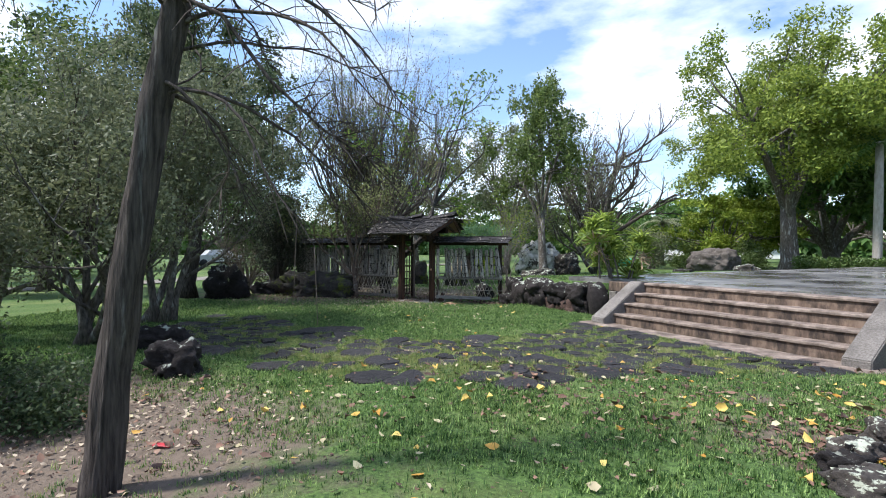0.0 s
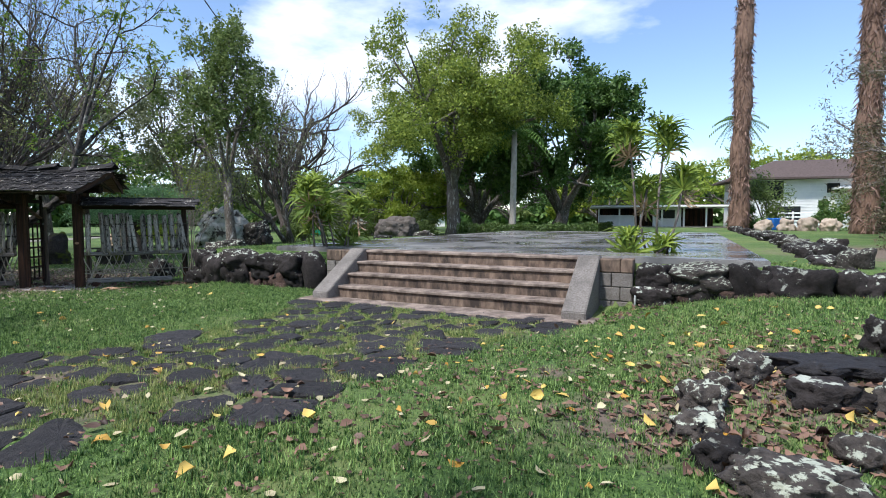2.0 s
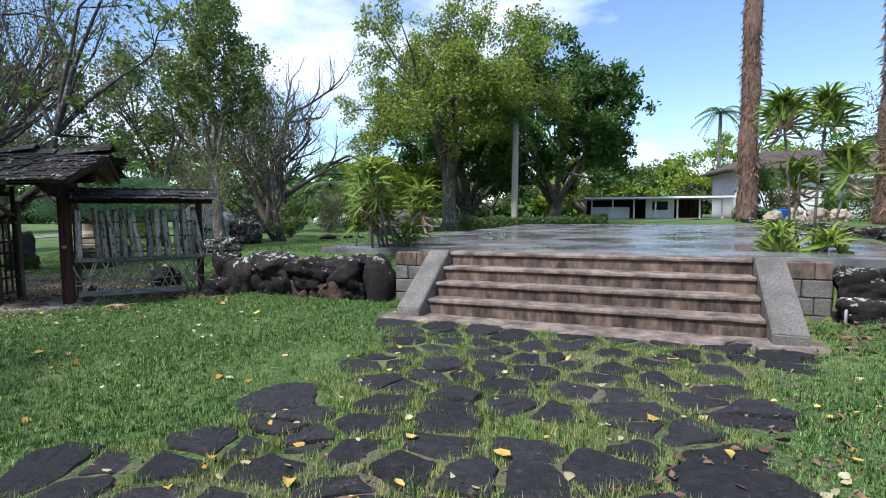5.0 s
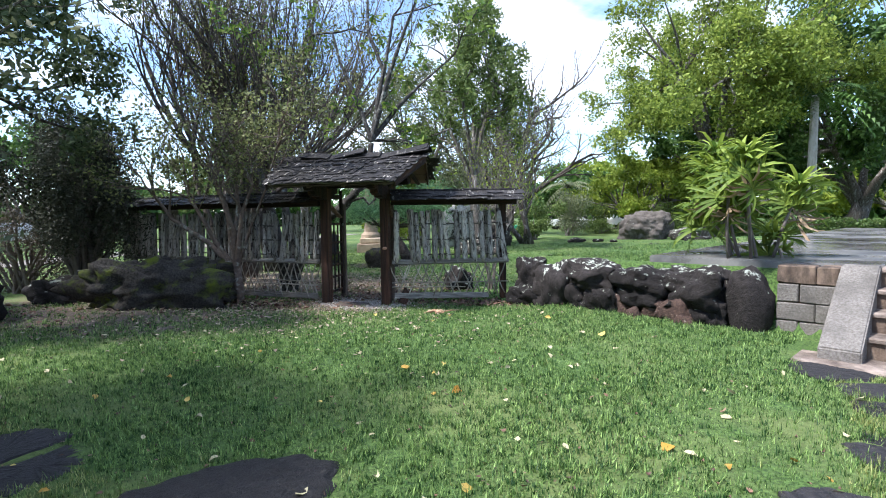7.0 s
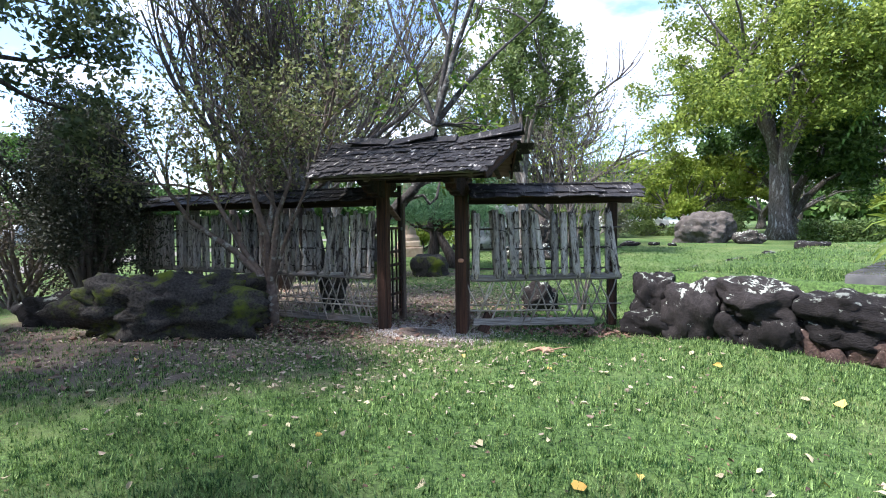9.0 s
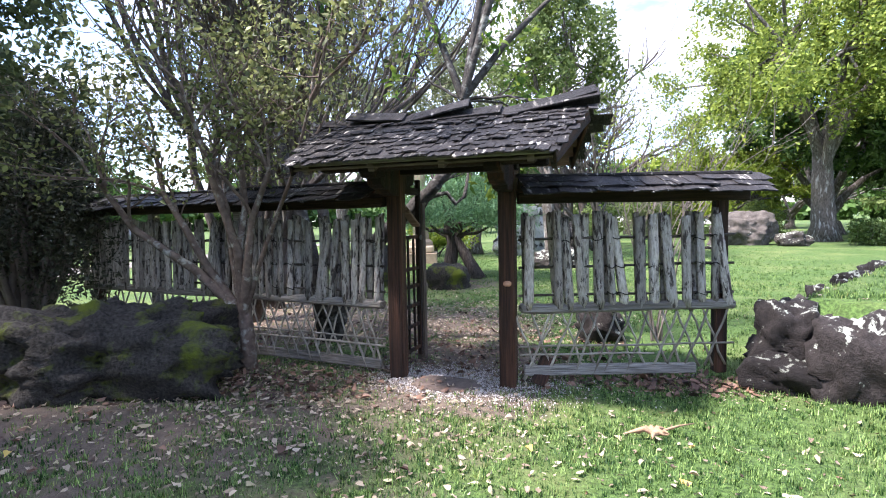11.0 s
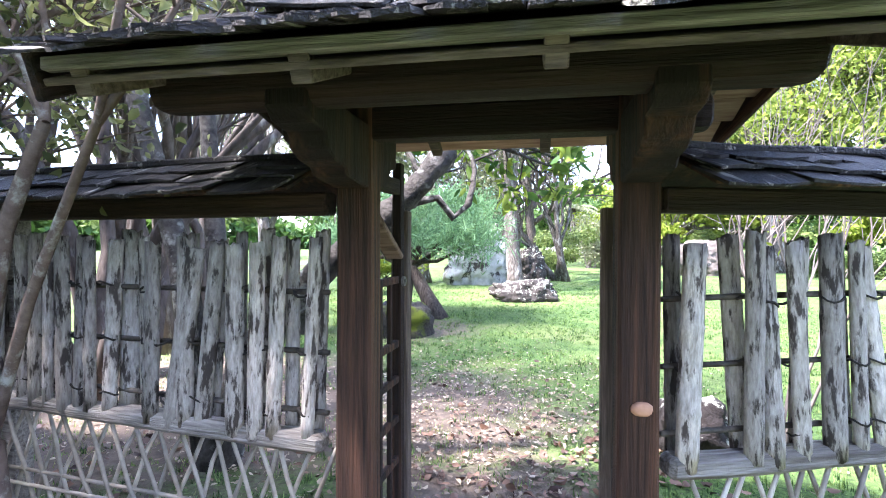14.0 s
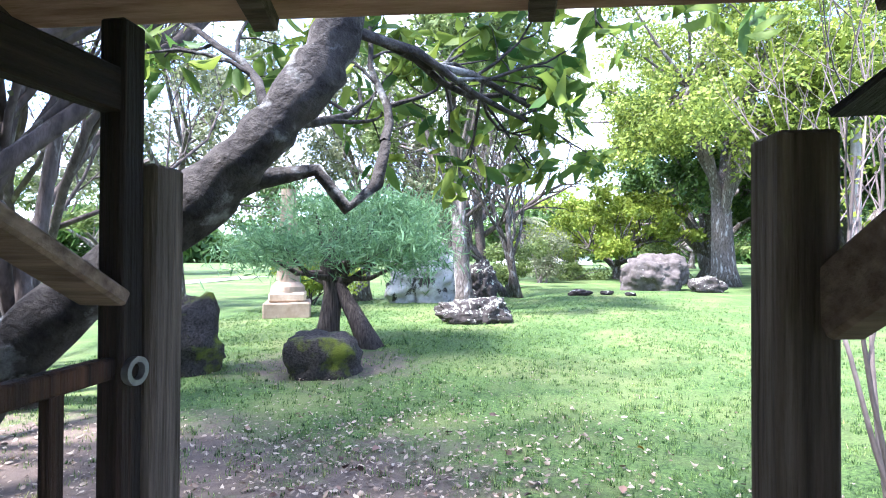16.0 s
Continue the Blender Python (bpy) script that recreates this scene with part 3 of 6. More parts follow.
build_edging("terrace_edging_west", [sw(-3.75, b)[:2] for b in (0.5, 6.0, 13.0)], 21, 0.55, "low row of black lava stones edging the terrace", 0.30)
build_edging("terrace_edging_east", [sw(8.6 + 0.35 * (b > 6), b)[:2] for b in (0.7, 4.0, 9.0, 17.0, 26.0)], 22, 0.5, "low row of brown stones edging the terrace", 0.26)


# ---- split shingle roofs ----
def shingle_mesh(w, ln, seed):
    rng = random.Random(seed)
    n = 3
    vs, fs = [], []
    for k in range(n + 1):
        x = -w / 2 + w * k / n
        e = -ln + rng.uniform(-0.022, 0.018)
        vs += [(x, 0, 0.0), (x, e, 0.004 + rng.uniform(0, 0.005)), (x, 0, 0.008), (x, e, 0.014 + rng.uniform(0, 0.007))]
    for k in range(n):
        b, c = 4 * k, 4 * k + 4
        fs += [(b + 2, b + 3, c + 3, c + 2), (b + 1, b, c, c + 1), (b + 3, b + 1, c + 1, c + 3)]
    fs += [(0, 1, 3, 2), (4 * n, 4 * n + 2, 4 * n + 3, 4 * n + 1)]
    return mesh_of("shingle", vs, fs, M_SHINGLE)


SHINGLES = [shingle_mesh(random.Random(i).uniform(0.06, 0.13), 0.23, i) for i in range(10)]
LONG_SHINGLES = [shingle_mesh(random.Random(50 + i).uniform(0.14, 0.34), 0.20, 50 + i) for i in range(6)]
WIDTHS = {me.name: max(v.co.x for v in me.vertices) * 2 for me in SHINGLES + LONG_SHINGLES}


def shingle_slope(parent, x0, x1, ridge, eave, courses, kinds, seed, flip=1, flare=0.0):
    """Courses of overlapping shingles from eave to ridge; ridge and eave are (y, z) in the parent's axes."""
    rng = random.Random(seed)
    dy, dz = ridge[0] - eave[0], ridge[1] - eave[1]
    pitch = math.degrees(math.atan2(dz, abs(dy)))
    for c in range(courses):
        t = (c + 1.0) / courses
        ext = flare * t
        x = x0 - ext + rng.uniform(-0.05, 0.0)
        while x < x1 + ext:
            me = kinds[rng.randrange(len(kinds))]
            w = WIDTHS[me.name]
            m = pose(x + w / 2, eave[0] + dy * t, eave[1] + dz * t + 0.006 * (c % 2), 0, 0, 0 if flip > 0 else 180) @ pose(0, 0, 0, pitch - 3.5 + rng.uniform(-2.5, 5), rng.uniform(-2.5, 2.5), rng.uniform(-6, 6))
            part("shingle", me, parent, m)
            x += w * 0.97


# ---- the roofed gate ----
GATE = pose(-8.50, 12.38, 0, 0, 0, -4.0)
GATE_GROUND = 0.22


def log_mesh(name, ln, ry, rz, mat, seed=0):
    """A squared log with rounded ends, along x."""
    vs, fs = [], []
    n = 14
    for i, (x, k) in enumerate([(-ln / 2, 0.72), (-ln / 2 + 0.015, 0.93), (-ln / 2 + 0.05, 1.0), (-ln / 6, 1.0), (ln / 6, 1.0), (ln / 2 - 0.05, 1.0), (ln / 2 - 0.015, 0.93), (ln / 2, 0.72)]):
        for j in range(n):
            w = math.tau * j / n
            q = (abs(math.cos(w)) ** 3.2 + abs(math.sin(w)) ** 3.2) ** (-1 / 3.2)
            vs.append((x, ry * q * math.cos(w) * k, rz * q * math.sin(w) * k))
    for i in range(7):
        for j in range(n):
            fs.append((i * n + j, i * n + (j + 1) % n, i * n + n + (j + 1) % n, i * n + n + j))
    fs += [tuple(range(n)), tuple(range(7 * n + n - 1, 7 * n - 1, -1))]
    me = mesh_of(name, vs, fs, mat)
    bm = bmesh.new()
    bm.from_mesh(me)
    bmesh.ops.recalc_face_normals(bm, faces=bm.faces[:])
    bm.to_mesh(me)
    bm.free()
    return me


def corbel_mesh():
    """A stepped bracket arm that runs forward and back from a post."""
    prof = [(-0.64, 2.32), (-0.64, 2.25), (-0.60, 2.21), (-0.50, 2.20), (-0.48, 2.15), (-0.42, 2.12), (-0.33, 2.11), (-0.30, 2.08), (-0.10, 2.06), (0.14, 2.08), (0.20, 2.10), (0.24, 2.17), (0.33, 2.19), (0.34, 2.32)]
    bm = bmesh.new()
    ring = [[bm.verts.new((s * 0.07, y, z)) for y, z in prof] for s in (-1, 1)]
    bm.faces.new(ring[0])
    bm.faces.new(ring[1][::-1])
    for k in range(len(prof)):
        j = (k + 1) % len(prof)
        bm.faces.new((ring[0][k], ring[0][j], ring[1][j], ring[1][k])[::-1])
    bmesh.ops.recalc_face_normals(bm, faces=bm.faces[:])
    bmesh.ops.bevel(bm, geom=bm.edges[:], offset=0.007, segments=1, affect="EDGES")
    me = bpy.data.meshes.new("bracket")
    bm.to_mesh(me)
    bm.free()
    me.materials.append(M_WOOD_DARK)
    return me


def beam(name, parent, p0, p1, w, h, mat, label="", bevel=0.006, seed=0):
    """A squared timber from p0 to p1 (its middle line)."""
    p0, p1 = Vector(p0), Vector(p1)
    d = p1 - p0
    me = box_mesh(name, w, h, d.length, mat, bevel, 0.003, seed, 2)
    q = d.to_track_quat("Z", "Y").to_matrix().to_4x4()
    return part(name, me, parent, Matrix.Translation(p0) @ q, label)


RIDGE_Z, EAVE_Z, EAVE_Y = 2.77, 2.31, 0.92
REAR_Z, REAR_Y = 2.42, 0.80


def build_gate():
    gate = thing("roofed_gate", GATE, "dark weathered timber gate with a mossy split-shingle roof", "gate")
    for sx in (-1, 1):
        x = 0.575 if sx > 0 else -0.545
        post = part("post", box_mesh("post", 0.15, 0.15, 2.40, M_WOOD_DARK, 0.012, 0.006, sx, 6), gate, pose(x, 0, GATE_GROUND - 0.02, 0, 0, 0), "reddish brown weathered square post")
        part("bracket", corbel_mesh(), gate, pose(x, 0, 0))
        # rear support post and its brace
        sp = pose(-0.535, 0.656, GATE_GROUND - 0.05) if sx < 0 else pose(0.533, 0.42, GATE_GROUND - 0.06)
        part("support_post", box_mesh("support_post", 0.092 if sx < 0 else 0.076, 0.092 if sx < 0 else 0.076, 1.84, M_POST_PALE, 0.006, 0.003, 4, 4), gate, sp, "weathered rear support post")
        if sx > 0:
            beam("brace", gate, (0.60, 0.07, 2.0), (0.565, 0.40, 1.77), 0.05, 0.085, M_WOOD_WARM, "pale timber brace")
    # knot and sawn stub on the post
    part("sawn_stub", rock_mesh("sawn_stub", (0.085, 0.03, 0.05), M_CUT, 5, 0.1, 2), gate, pose(0.585, -0.08, 1.20), "freshly sawn reddish stub")
    for y in (-0.56, 0.30):
        part("purlin", log_mesh("purlin", 1.95, 0.085, 0.085, M_WOOD_BEAM), gate, pose(-0.05, y, 2.345 if y < 0 else 2.40), "heavy purlin with rounded ends")
    part("lintel", box_mesh("lintel", 1.36, 0.10, 0.13, M_WOOD_BEAM, 0.008), gate, pose(0, 0, 2.265))
    part("ridge_beam", log_mesh("ridge_beam", 2.5, 0.06, 0.07, M_WOOD_BEAM), gate, pose(0, 0, 2.69))
    for sx in (-1, 1):
        part("king_post", box_mesh("king_post", 0.10, 0.10, 0.33, M_WOOD_DARK, 0.006), gate, pose(sx * 0.60, 0, 2.38))
    # rafters, boards and shingles of both slopes
    for s, ez, ey in ((1, EAVE_Z, EAVE_Y), (-1, REAR_Z, REAR_Y)):
        for x in (-0.97, -0.36, 0.24, 0.93):
            beam("rafter", gate, (x, 0.0, RIDGE_Z - 0.13), (x, -s * ey, ez - 0.055), 0.055, 0.075, M_RAFTER, "", 0.004)
        for k in range(5):
            t0, t1 = k / 5, (k + 1) / 5
            ym, zm = ey * (t0 + t1) / 2, RIDGE_Z - 0.065 + (ez - RIDGE_Z) * (t0 + t1) / 2 + 0.005
            ln = 2.62 - 0.5 * (t0 + t1) / 2
            pt = math.degrees(math.atan2(RIDGE_Z - ez, ey))
            # front boards take the darker rafter colour: shade under the eave, painted in
            part("roof_board", box_mesh("roof_board", ln, math.hypot(ey, RIDGE_Z - ez) / 5 - 0.003, 0.02, M_RAFTER if s > 0 else M_PLANK, 0.003), gate, pose(0, -s * ym, zm, s * pt, 0, 0), "knotty roof board")
        part("eave_batten", box_mesh("eave_batten", 2.14, 0.035, 0.034, M_WOOD_GREY, 0.004), gate, pose(0, -s * (ey + 0.01), ez - 0.024), "pale grey eave batten")
    for sx in (-1, 1):
        for s in (1, -1):
            beam("barge_board", gate, (sx * 1.30, 0, RIDGE_Z - 0.05), (sx * 1.10, -s * ((EAVE_Y if s > 0 else REAR_Y) + 0.02), (EAVE_Z if s > 0 else REAR_Z) - 0.04), 0.03, 0.13, M_WOOD_DARK)
    shingle_slope(gate, -1.06, 1.06, (-0.0, RIDGE_Z + 0.02), (-EAVE_Y - 0.03, EAVE_Z + 0.02), 10, SHINGLES, 5, 1, 0.26)
    shingle_slope(gate, -1.06, 1.06, (0.0, RIDGE_Z + 0.02), (REAR_Y + 0.03, REAR_Z + 0.02), 6, LONG_SHINGLES, 6, -1, 0.26)
    # broken ridge boards
    rng = random.Random(4)
    for k, (x, ln, dz, tip) in enumerate(((-0.85, 1.0, 0.02, 3), (0.0, 1.1, 0.03, -2), (0.75, 1.3, 0.04, -7), (1.0, 0.75, 0.085, -11), (-0.05, 0.6, 0.08, -9), (-0.7, 0.6, 0.07, 4))):
        for s in (1, -1):
            part("ridge_board", box_mesh("ridge_board", ln, 0.17, 0.018, M_SHINGLE, 0.003, 0.012, k, 4), gate, pose(x, -s * 0.065, RIDGE_Z + dz - 0.01, s * 33, tip, rng.uniform(-2, 2)), "split grey ridge board")
    # open lattice leaf on the west side
    leaf = part("gate_leaf", box_mesh("gate_leaf", 0.055, 0.06, 1.94, M_WOOD_DARK, 0.005), gate, pose(-0.562, 0.16, GATE_GROUND + 0.1, 0, 0, 86), "open lattice leaf of dark bars")
    L = 0.42
    part("stile", box_mesh("stile", 0.055, 0.05, 1.94, M_WOOD_DARK, 0.005), leaf, pose(L, 0, 0))
    for z in (0.08, 0.34, 0.56, 0.77, 0.96, 1.30):
        part("leaf_rail", box_mesh("leaf_rail", L, 0.03, 0.038, M_WOOD_DARK, 0.004), leaf, pose(L / 2, 0, z))
    part("leaf_top_rail", box_mesh("leaf_top_rail", L, 0.04, 0.08, M_WOOD_BEAM, 0.004), leaf, pose(L / 2, 0, 1.77))
    for x in (L * 0.36, L * 0.68):
        part("bar", box_mesh("bar", 0.028, 0.022, 1.24, M_WOOD_DARK, 0.003), leaf, pose(x, 0.0, 0.07))
    beam("leaf_brace", leaf, (0.0, 0.012, 1.68), (L - 0.02, 0.012, 1.44), 0.095, 0.03, M_WOOD_WARM, "pale diagonal brace")
    vs, fs = [], []
    ro, ri = 0.026, 0.016
    n = 18
    for k in range(n):
        w = math.tau * k / n
        for r, z in ((ro, -0.007), (ro, 0.007), (ri, 0.007), (ri, -0.007)):
            vs.append((r * math.cos(w), r * math.sin(w), z))
    for k in range(n):
        for q in range(4):
            fs.append((4 * k + q, 4 * ((k + 1) % n) + q, 4 * ((k + 1) % n) + (q + 1) % 4, 4 * k + (q + 1) % 4))
    part("latch_ring", mesh_of("latch_ring", vs, fs, M_METAL), leaf, pose(L, -0.031, 1.31, 90, 0, 0), "round metal pipe latch")

build_gate()
stone = rock_mesh("threshold_stone", (0.66, 0.42, 0.14), material("damp brown threshold stone", (0.10, 0.075, 0.062), (0.19, 0.145, 0.12), 9, 0.85, 0.5, 40), 91, 0.12, 4, 0.8, 0.5)
tagged(part("threshold_stone", stone, None, pose(-8.52, 12.25, GATE_GROUND - 0.055, 0, 0, -4)), "round flat brown stepping stone at the gate threshold", "stepping stone")


# ---- bamboo fences ----
def slat_mesh(seed, w=0.085, h=0.92):
    """A split bamboo: a shallow channel with swollen nodes."""
    rng = random.Random(seed)
    nodes = [rng.uniform(0.22, 0.36), rng.uniform(0.55, 0.72)]
    zs = sorted([0, 0.12, 0.45, 0.88, 1.0] + [v + d for v in nodes for d in (-0.02, 0, 0.02)])
    vs, fs = [], []
    n = 6
    for z in zs:
        k = 1 + 0.07 * any(abs(z - v) < 0.005 for v in nodes) + rng.uniform(-0.025, 0.025)
        for j in range(n + 1):
            t = math.pi * (0.08 + 0.84 * j / n)
            for r in (1.0, 0.86):
                vs.append((-math.cos(t) * w / 2 * k * r, -math.sin(t) * w * 0.46 * k * r, z * h + (rng.uniform(-0.015, 0.015) if z in (0, 1.0) else 0)))
    m = 2 * (n + 1)
    for i in range(len(zs) - 1):
        for j in range(n):
            a, b = i * m + 2 * j, i * m + 2 * j + 2
            fs += [(a, b, b + m, a + m), (b + 1, a + 1, a + 1 + m, b + 1 + m)]
        a, b = i * m, i * m + 2 * n
        fs += [(a + 1, a, a + m, a + 1 + m), (b, b + 1, b + 1 + m, b + m)]
    for j in range(n):
        a = 2 * j
        fs.append((a, a + 1, a + 3, a + 2))
        a += (len(zs) - 1) * m
        fs.append((a, a + 2, a + 3, a + 1))
    return mesh_of("slat", vs, fs, M_BAMBOO, True)


SLATS = [slat_mesh(i, 0.082 + 0.010 * (i % 4)) for i in range(8)]


def rod(name, parent, p0, p1, r, mat, seed=0, wob=0.006):
    rng = random.Random(seed)
    p0, p1 = Vector(p0), Vector(p1)
    n = 5
    pts = [p0.lerp(p1, i / n) + Vector((0, rng.uniform(-wob, wob), rng.uniform(-wob, wob))) for i in range(n + 1)]
    vs, fs = [], []
    tube(vs, fs, pts, [r * rng.uniform(0.9, 1.1) for _ in pts], 6)
    return part(name, mesh_of(name, vs, fs, mat, True), parent)


STICKS = []
for i in range(5):
    vs, fs = [], []
    r0 = random.Random(60 + i)
    tube(vs, fs, [Vector((r0.uniform(-0.012, 0.012), 0, k / 4 * 0.66)) for k in range(5)], [0.012, 0.0125, 0.011, 0.011, 0.010], 5)
    STICKS.append(mesh_of("lattice_stick", vs, fs, M_STICK, True))


def build_fence(name, p0, p1, zg0, zg1, posts, seed, label, dense, roof_end):
    rng = random.Random(seed)
    L = math.hypot(p1[0] - p0[0], p1[1] - p0[1])
    yaw = math.degrees(math.atan2(p1[1] - p0[1], p1[0] - p0[0]))
    f = thing(name, pose(p0[0], p0[1], 0, 0, 0, yaw), label, "fence")
    flip = 1 if abs(yaw) < 90 else -1             # the camera's side is -y in the fence's axes when it runs east
    for x in posts:
        part("fence_post", box_mesh("fence_post", 0.11, 0.11, 1.76, M_WOOD_DARK if x > L - 0.3 or x < 0.3 else M_WOOD_GREY, 0.01, 0.006, int(x * 10), 5), f, pose(x, 0.06 * flip, zg0 + (zg1 - zg0) * x / L - 0.02))
    part("top_beam", box_mesh("top_beam", L + roof_end, 0.10, 0.10, M_WOOD_BEAM, 0.01, 0.006, 3, 8), f, pose((L + roof_end) / 2, 0.02 * flip, 1.955))
    nseg = max(1, round(L / 2.2))
    for k in range(nseg):
        part("rail", box_mesh("rail", L / nseg - 0.01, 0.10, 0.085, M_WOOD_GREY, 0.02, 0.016, k + seed, 8), f, pose(L * (k + 0.5) / nseg, -0.03 * flip, 0.935), "grey weathered half-log rail")
        part("bottom_board", box_mesh("bottom_board", L / nseg * 0.8, 0.05, 0.10, M_WOOD_GREY, 0.01, 0.014, k + seed + 3, 8), f, pose(L * (k + 0.42) / nseg, -0.02 * flip, zg0 + (zg1 - zg0) * (k + 0.5) / nseg + 0.05, 0, 0.8, 0), "rotting grey bottom board")
    # slats in front of and behind the rods, leaning unevenly
    ties = []
    for side, gap in ((-1, dense[0]), (1, dense[1])):
        x = 0.08
        while x < L - 0.05:
            w = rng.uniform(0.8, 1.15)
            if rng.random() > dense[2]:
                lean = rng.gauss(-2.5 * flip, 2.2) if rng.random() < 0.75 else rng.gauss(-7 * flip, 5)
                if side < 0:
                    ties += [(x + math.tan(radians(lean * 0.7)) * (z - 0.99), z + rng.uniform(-0.02, 0.02), 0.046 * w) for z in (1.62, 1.36, 1.10)]
                h = rng.uniform(0.925, 0.985)
                part("slat", SLATS[rng.randrange(8)], f, pose(x, side * 0.038 * flip, 0.99 + rng.uniform(-0.03, 0.0) * (side < 0), rng.uniform(-2, 2), lean * 0.7, rng.uniform(-14, 14) + (0 if flip > 0 else 180)) @ Matrix.Diagonal((w, 1, h, 1)))
            x += 0.085 * w * gap * rng.uniform(0.85, 1.3)
    for k, z in enumerate((1.62, 1.36, 1.10)):
        rod("cross_rod", f, (0, -0.006 * flip, z), (L, -0.006 * flip, z + rng.uniform(-0.02, 0.02)), 0.013, M_ROD, seed + k)
    for k, z in enumerate((0.62, 0.55)):
        rod("lattice_rod", f, (0.0, (-0.03 - 0.012 * k) * flip, z), (L * (1 if k == 0 else 0.62), (-0.03 - 0.012 * k) * flip, z - 0.02), 0.011, M_STICK, seed + 9 + k)
    n = int(L / 0.15)
    for i in range(n):
        for s in (-1, 1):
            if rng.random() < 0.12:
                continue
            x = 0.06 + i * 0.15 + rng.uniform(-0.03, 0.03)
            lz = zg0 + (zg1 - zg0) * x / L + 0.07
            ang = s * rng.uniform(18, 27)
            x0 = x - math.tan(radians(ang)) * 0.33
            part("lattice_stick", STICKS[rng.randrange(5)], f, pose(min(max(x0, 0.03), L - 0.03), (-0.035 if s > 0 else -0.012) * flip, lz, rng.uniform(-2, 2), ang, 0) @ Matrix.Diagonal((1, 1, (0.96 - lz) / 0.66 / math.cos(radians(ang)), 1)))
    for s in (1, -1):
        shingle_slope(f, 0.03, L + roof_end - 0.05, (0, 2.205), (-s * 0.29, 2.055), 3, LONG_SHINGLES, seed + s, s, 0.0)
        part("roof_board", box_mesh("roof_board", L + roof_end - 0.04, 0.31, 0.016, M_WOOD_DARK, 0.003), f, pose((L + roof_end) / 2, -s * 0.14, 2.105, s * 27, 0, 0))
    part("ridge_board", box_mesh("ridge_board", L + roof_end, 0.10, 0.03, M_SHINGLE, 0.006, 0.012, seed, 10), f, pose((L + roof_end) / 2, 0, 2.195))
    # black cord lashings
    vs, fs = [], []
    for x, z, w in ties:
        if rng.random() < 0.2:
            continue
        ring = [Vector((x + w * 1.08 * math.cos(q), (-0.040 - 0.036 * math.sin(q)) * flip, z + 0.012 * math.sin(q * 2 + x * 9))) for q in np.linspace(-0.2, math.pi + 0.2, 7)]
        tube(vs, fs, ring, [0.0055] * 7, 4)
    part("cord_lashing", mesh_of("cord_lashing", vs, fs, M_CORD), f, None, "black cord lashings")["kind"] = "stuff"
    return f


build_fence("bamboo_fence", (-7.83, 12.36), (-5.86, 12.93), 0.24, 0.33, (1.95,), 71, "short weathered bamboo fence with a shingle cap, slats leaning", (1.5, 3.4, 0.14), 0.14)
tagged(part("loose_board", box_mesh("loose_board", 0.15, 0.025, 0.28, M_WOOD_DARK, 0.006, 0.008, 4, 3), None, pose(-7.66, 12.36, 0.26, -8, 24, 14)), "loose grey board leaning against the lattice", "board")
build_fence("bamboo_fence", (-9.18, 12.44), (-14.1, 13.42), 0.24, 0.26, (2.05, 3.6, 4.85), 72, "long weathered bamboo fence with a shingle cap, lattice below", (1.12, 1.7, 0.10), 0.3)


# ---- trees ----
def grow(rng, base, height, r0, lean, levels, kids, spread, taper=0.72, wander=0.12, first=0.35, up=0.15, ratio=0.62):
    """Branch lines of a tree: list of (points, radii), and the twig ends."""
    lines, tips = [], []

    def branch(p, d, ln, r, level):
        n = 6 if level == 0 else 4
        pts, rs = [p.copy()], [r]
        q = p.copy()
        dd = d.copy()
        for i in range(n):
            dd = (dd + Vector((rng.gauss(0, wander), rng.gauss(0, wander), rng.gauss(0, wander) + up * (level > 0)))).normalized()
            q = q + dd * ln / n
            pts.append(q.copy())
            rs.append(r * (1 - (1 - taper * 0.6) * (i + 1) / n) if level < levels else r * (1 - 0.75 * (i + 1) / n))
        lines.append((pts, rs))
        if level >= levels:
            tips.extend(pts[1:])
            return
        k = kids[level]
        for j in range(k):
            t = first + (1 - first) * (j + rng.random() * 0.7) / k if level == 0 else 0.25 + 0.75 * (j + rng.random()) / k
            i = min(int(t * n), n - 1)
            s = pts[i].lerp(pts[i + 1], t * n - i)
            az = j * 2.4 + rng.uniform(-0.6, 0.6)
            a = dd.orthogonal().normalized()
            b = dd.cross(a)
            side = a * math.cos(az) + b * math.sin(az)
            w = spread[level] * rng.uniform(0.75, 1.2)
            nd = (dd * math.cos(w) + side * math.sin(w)).normalized()
            branch(s, nd, ln * ratio * rng.uniform(0.7, 1.15) * (1.15 - 0.35 * t), max(rs[i] * 0.58, 0.004), level + 1)
        if level > 0:
            tips.append(pts[-1])

    branch(Vector(base), Vector(lean).normalized(), height, r0, 0)
    return lines, tips


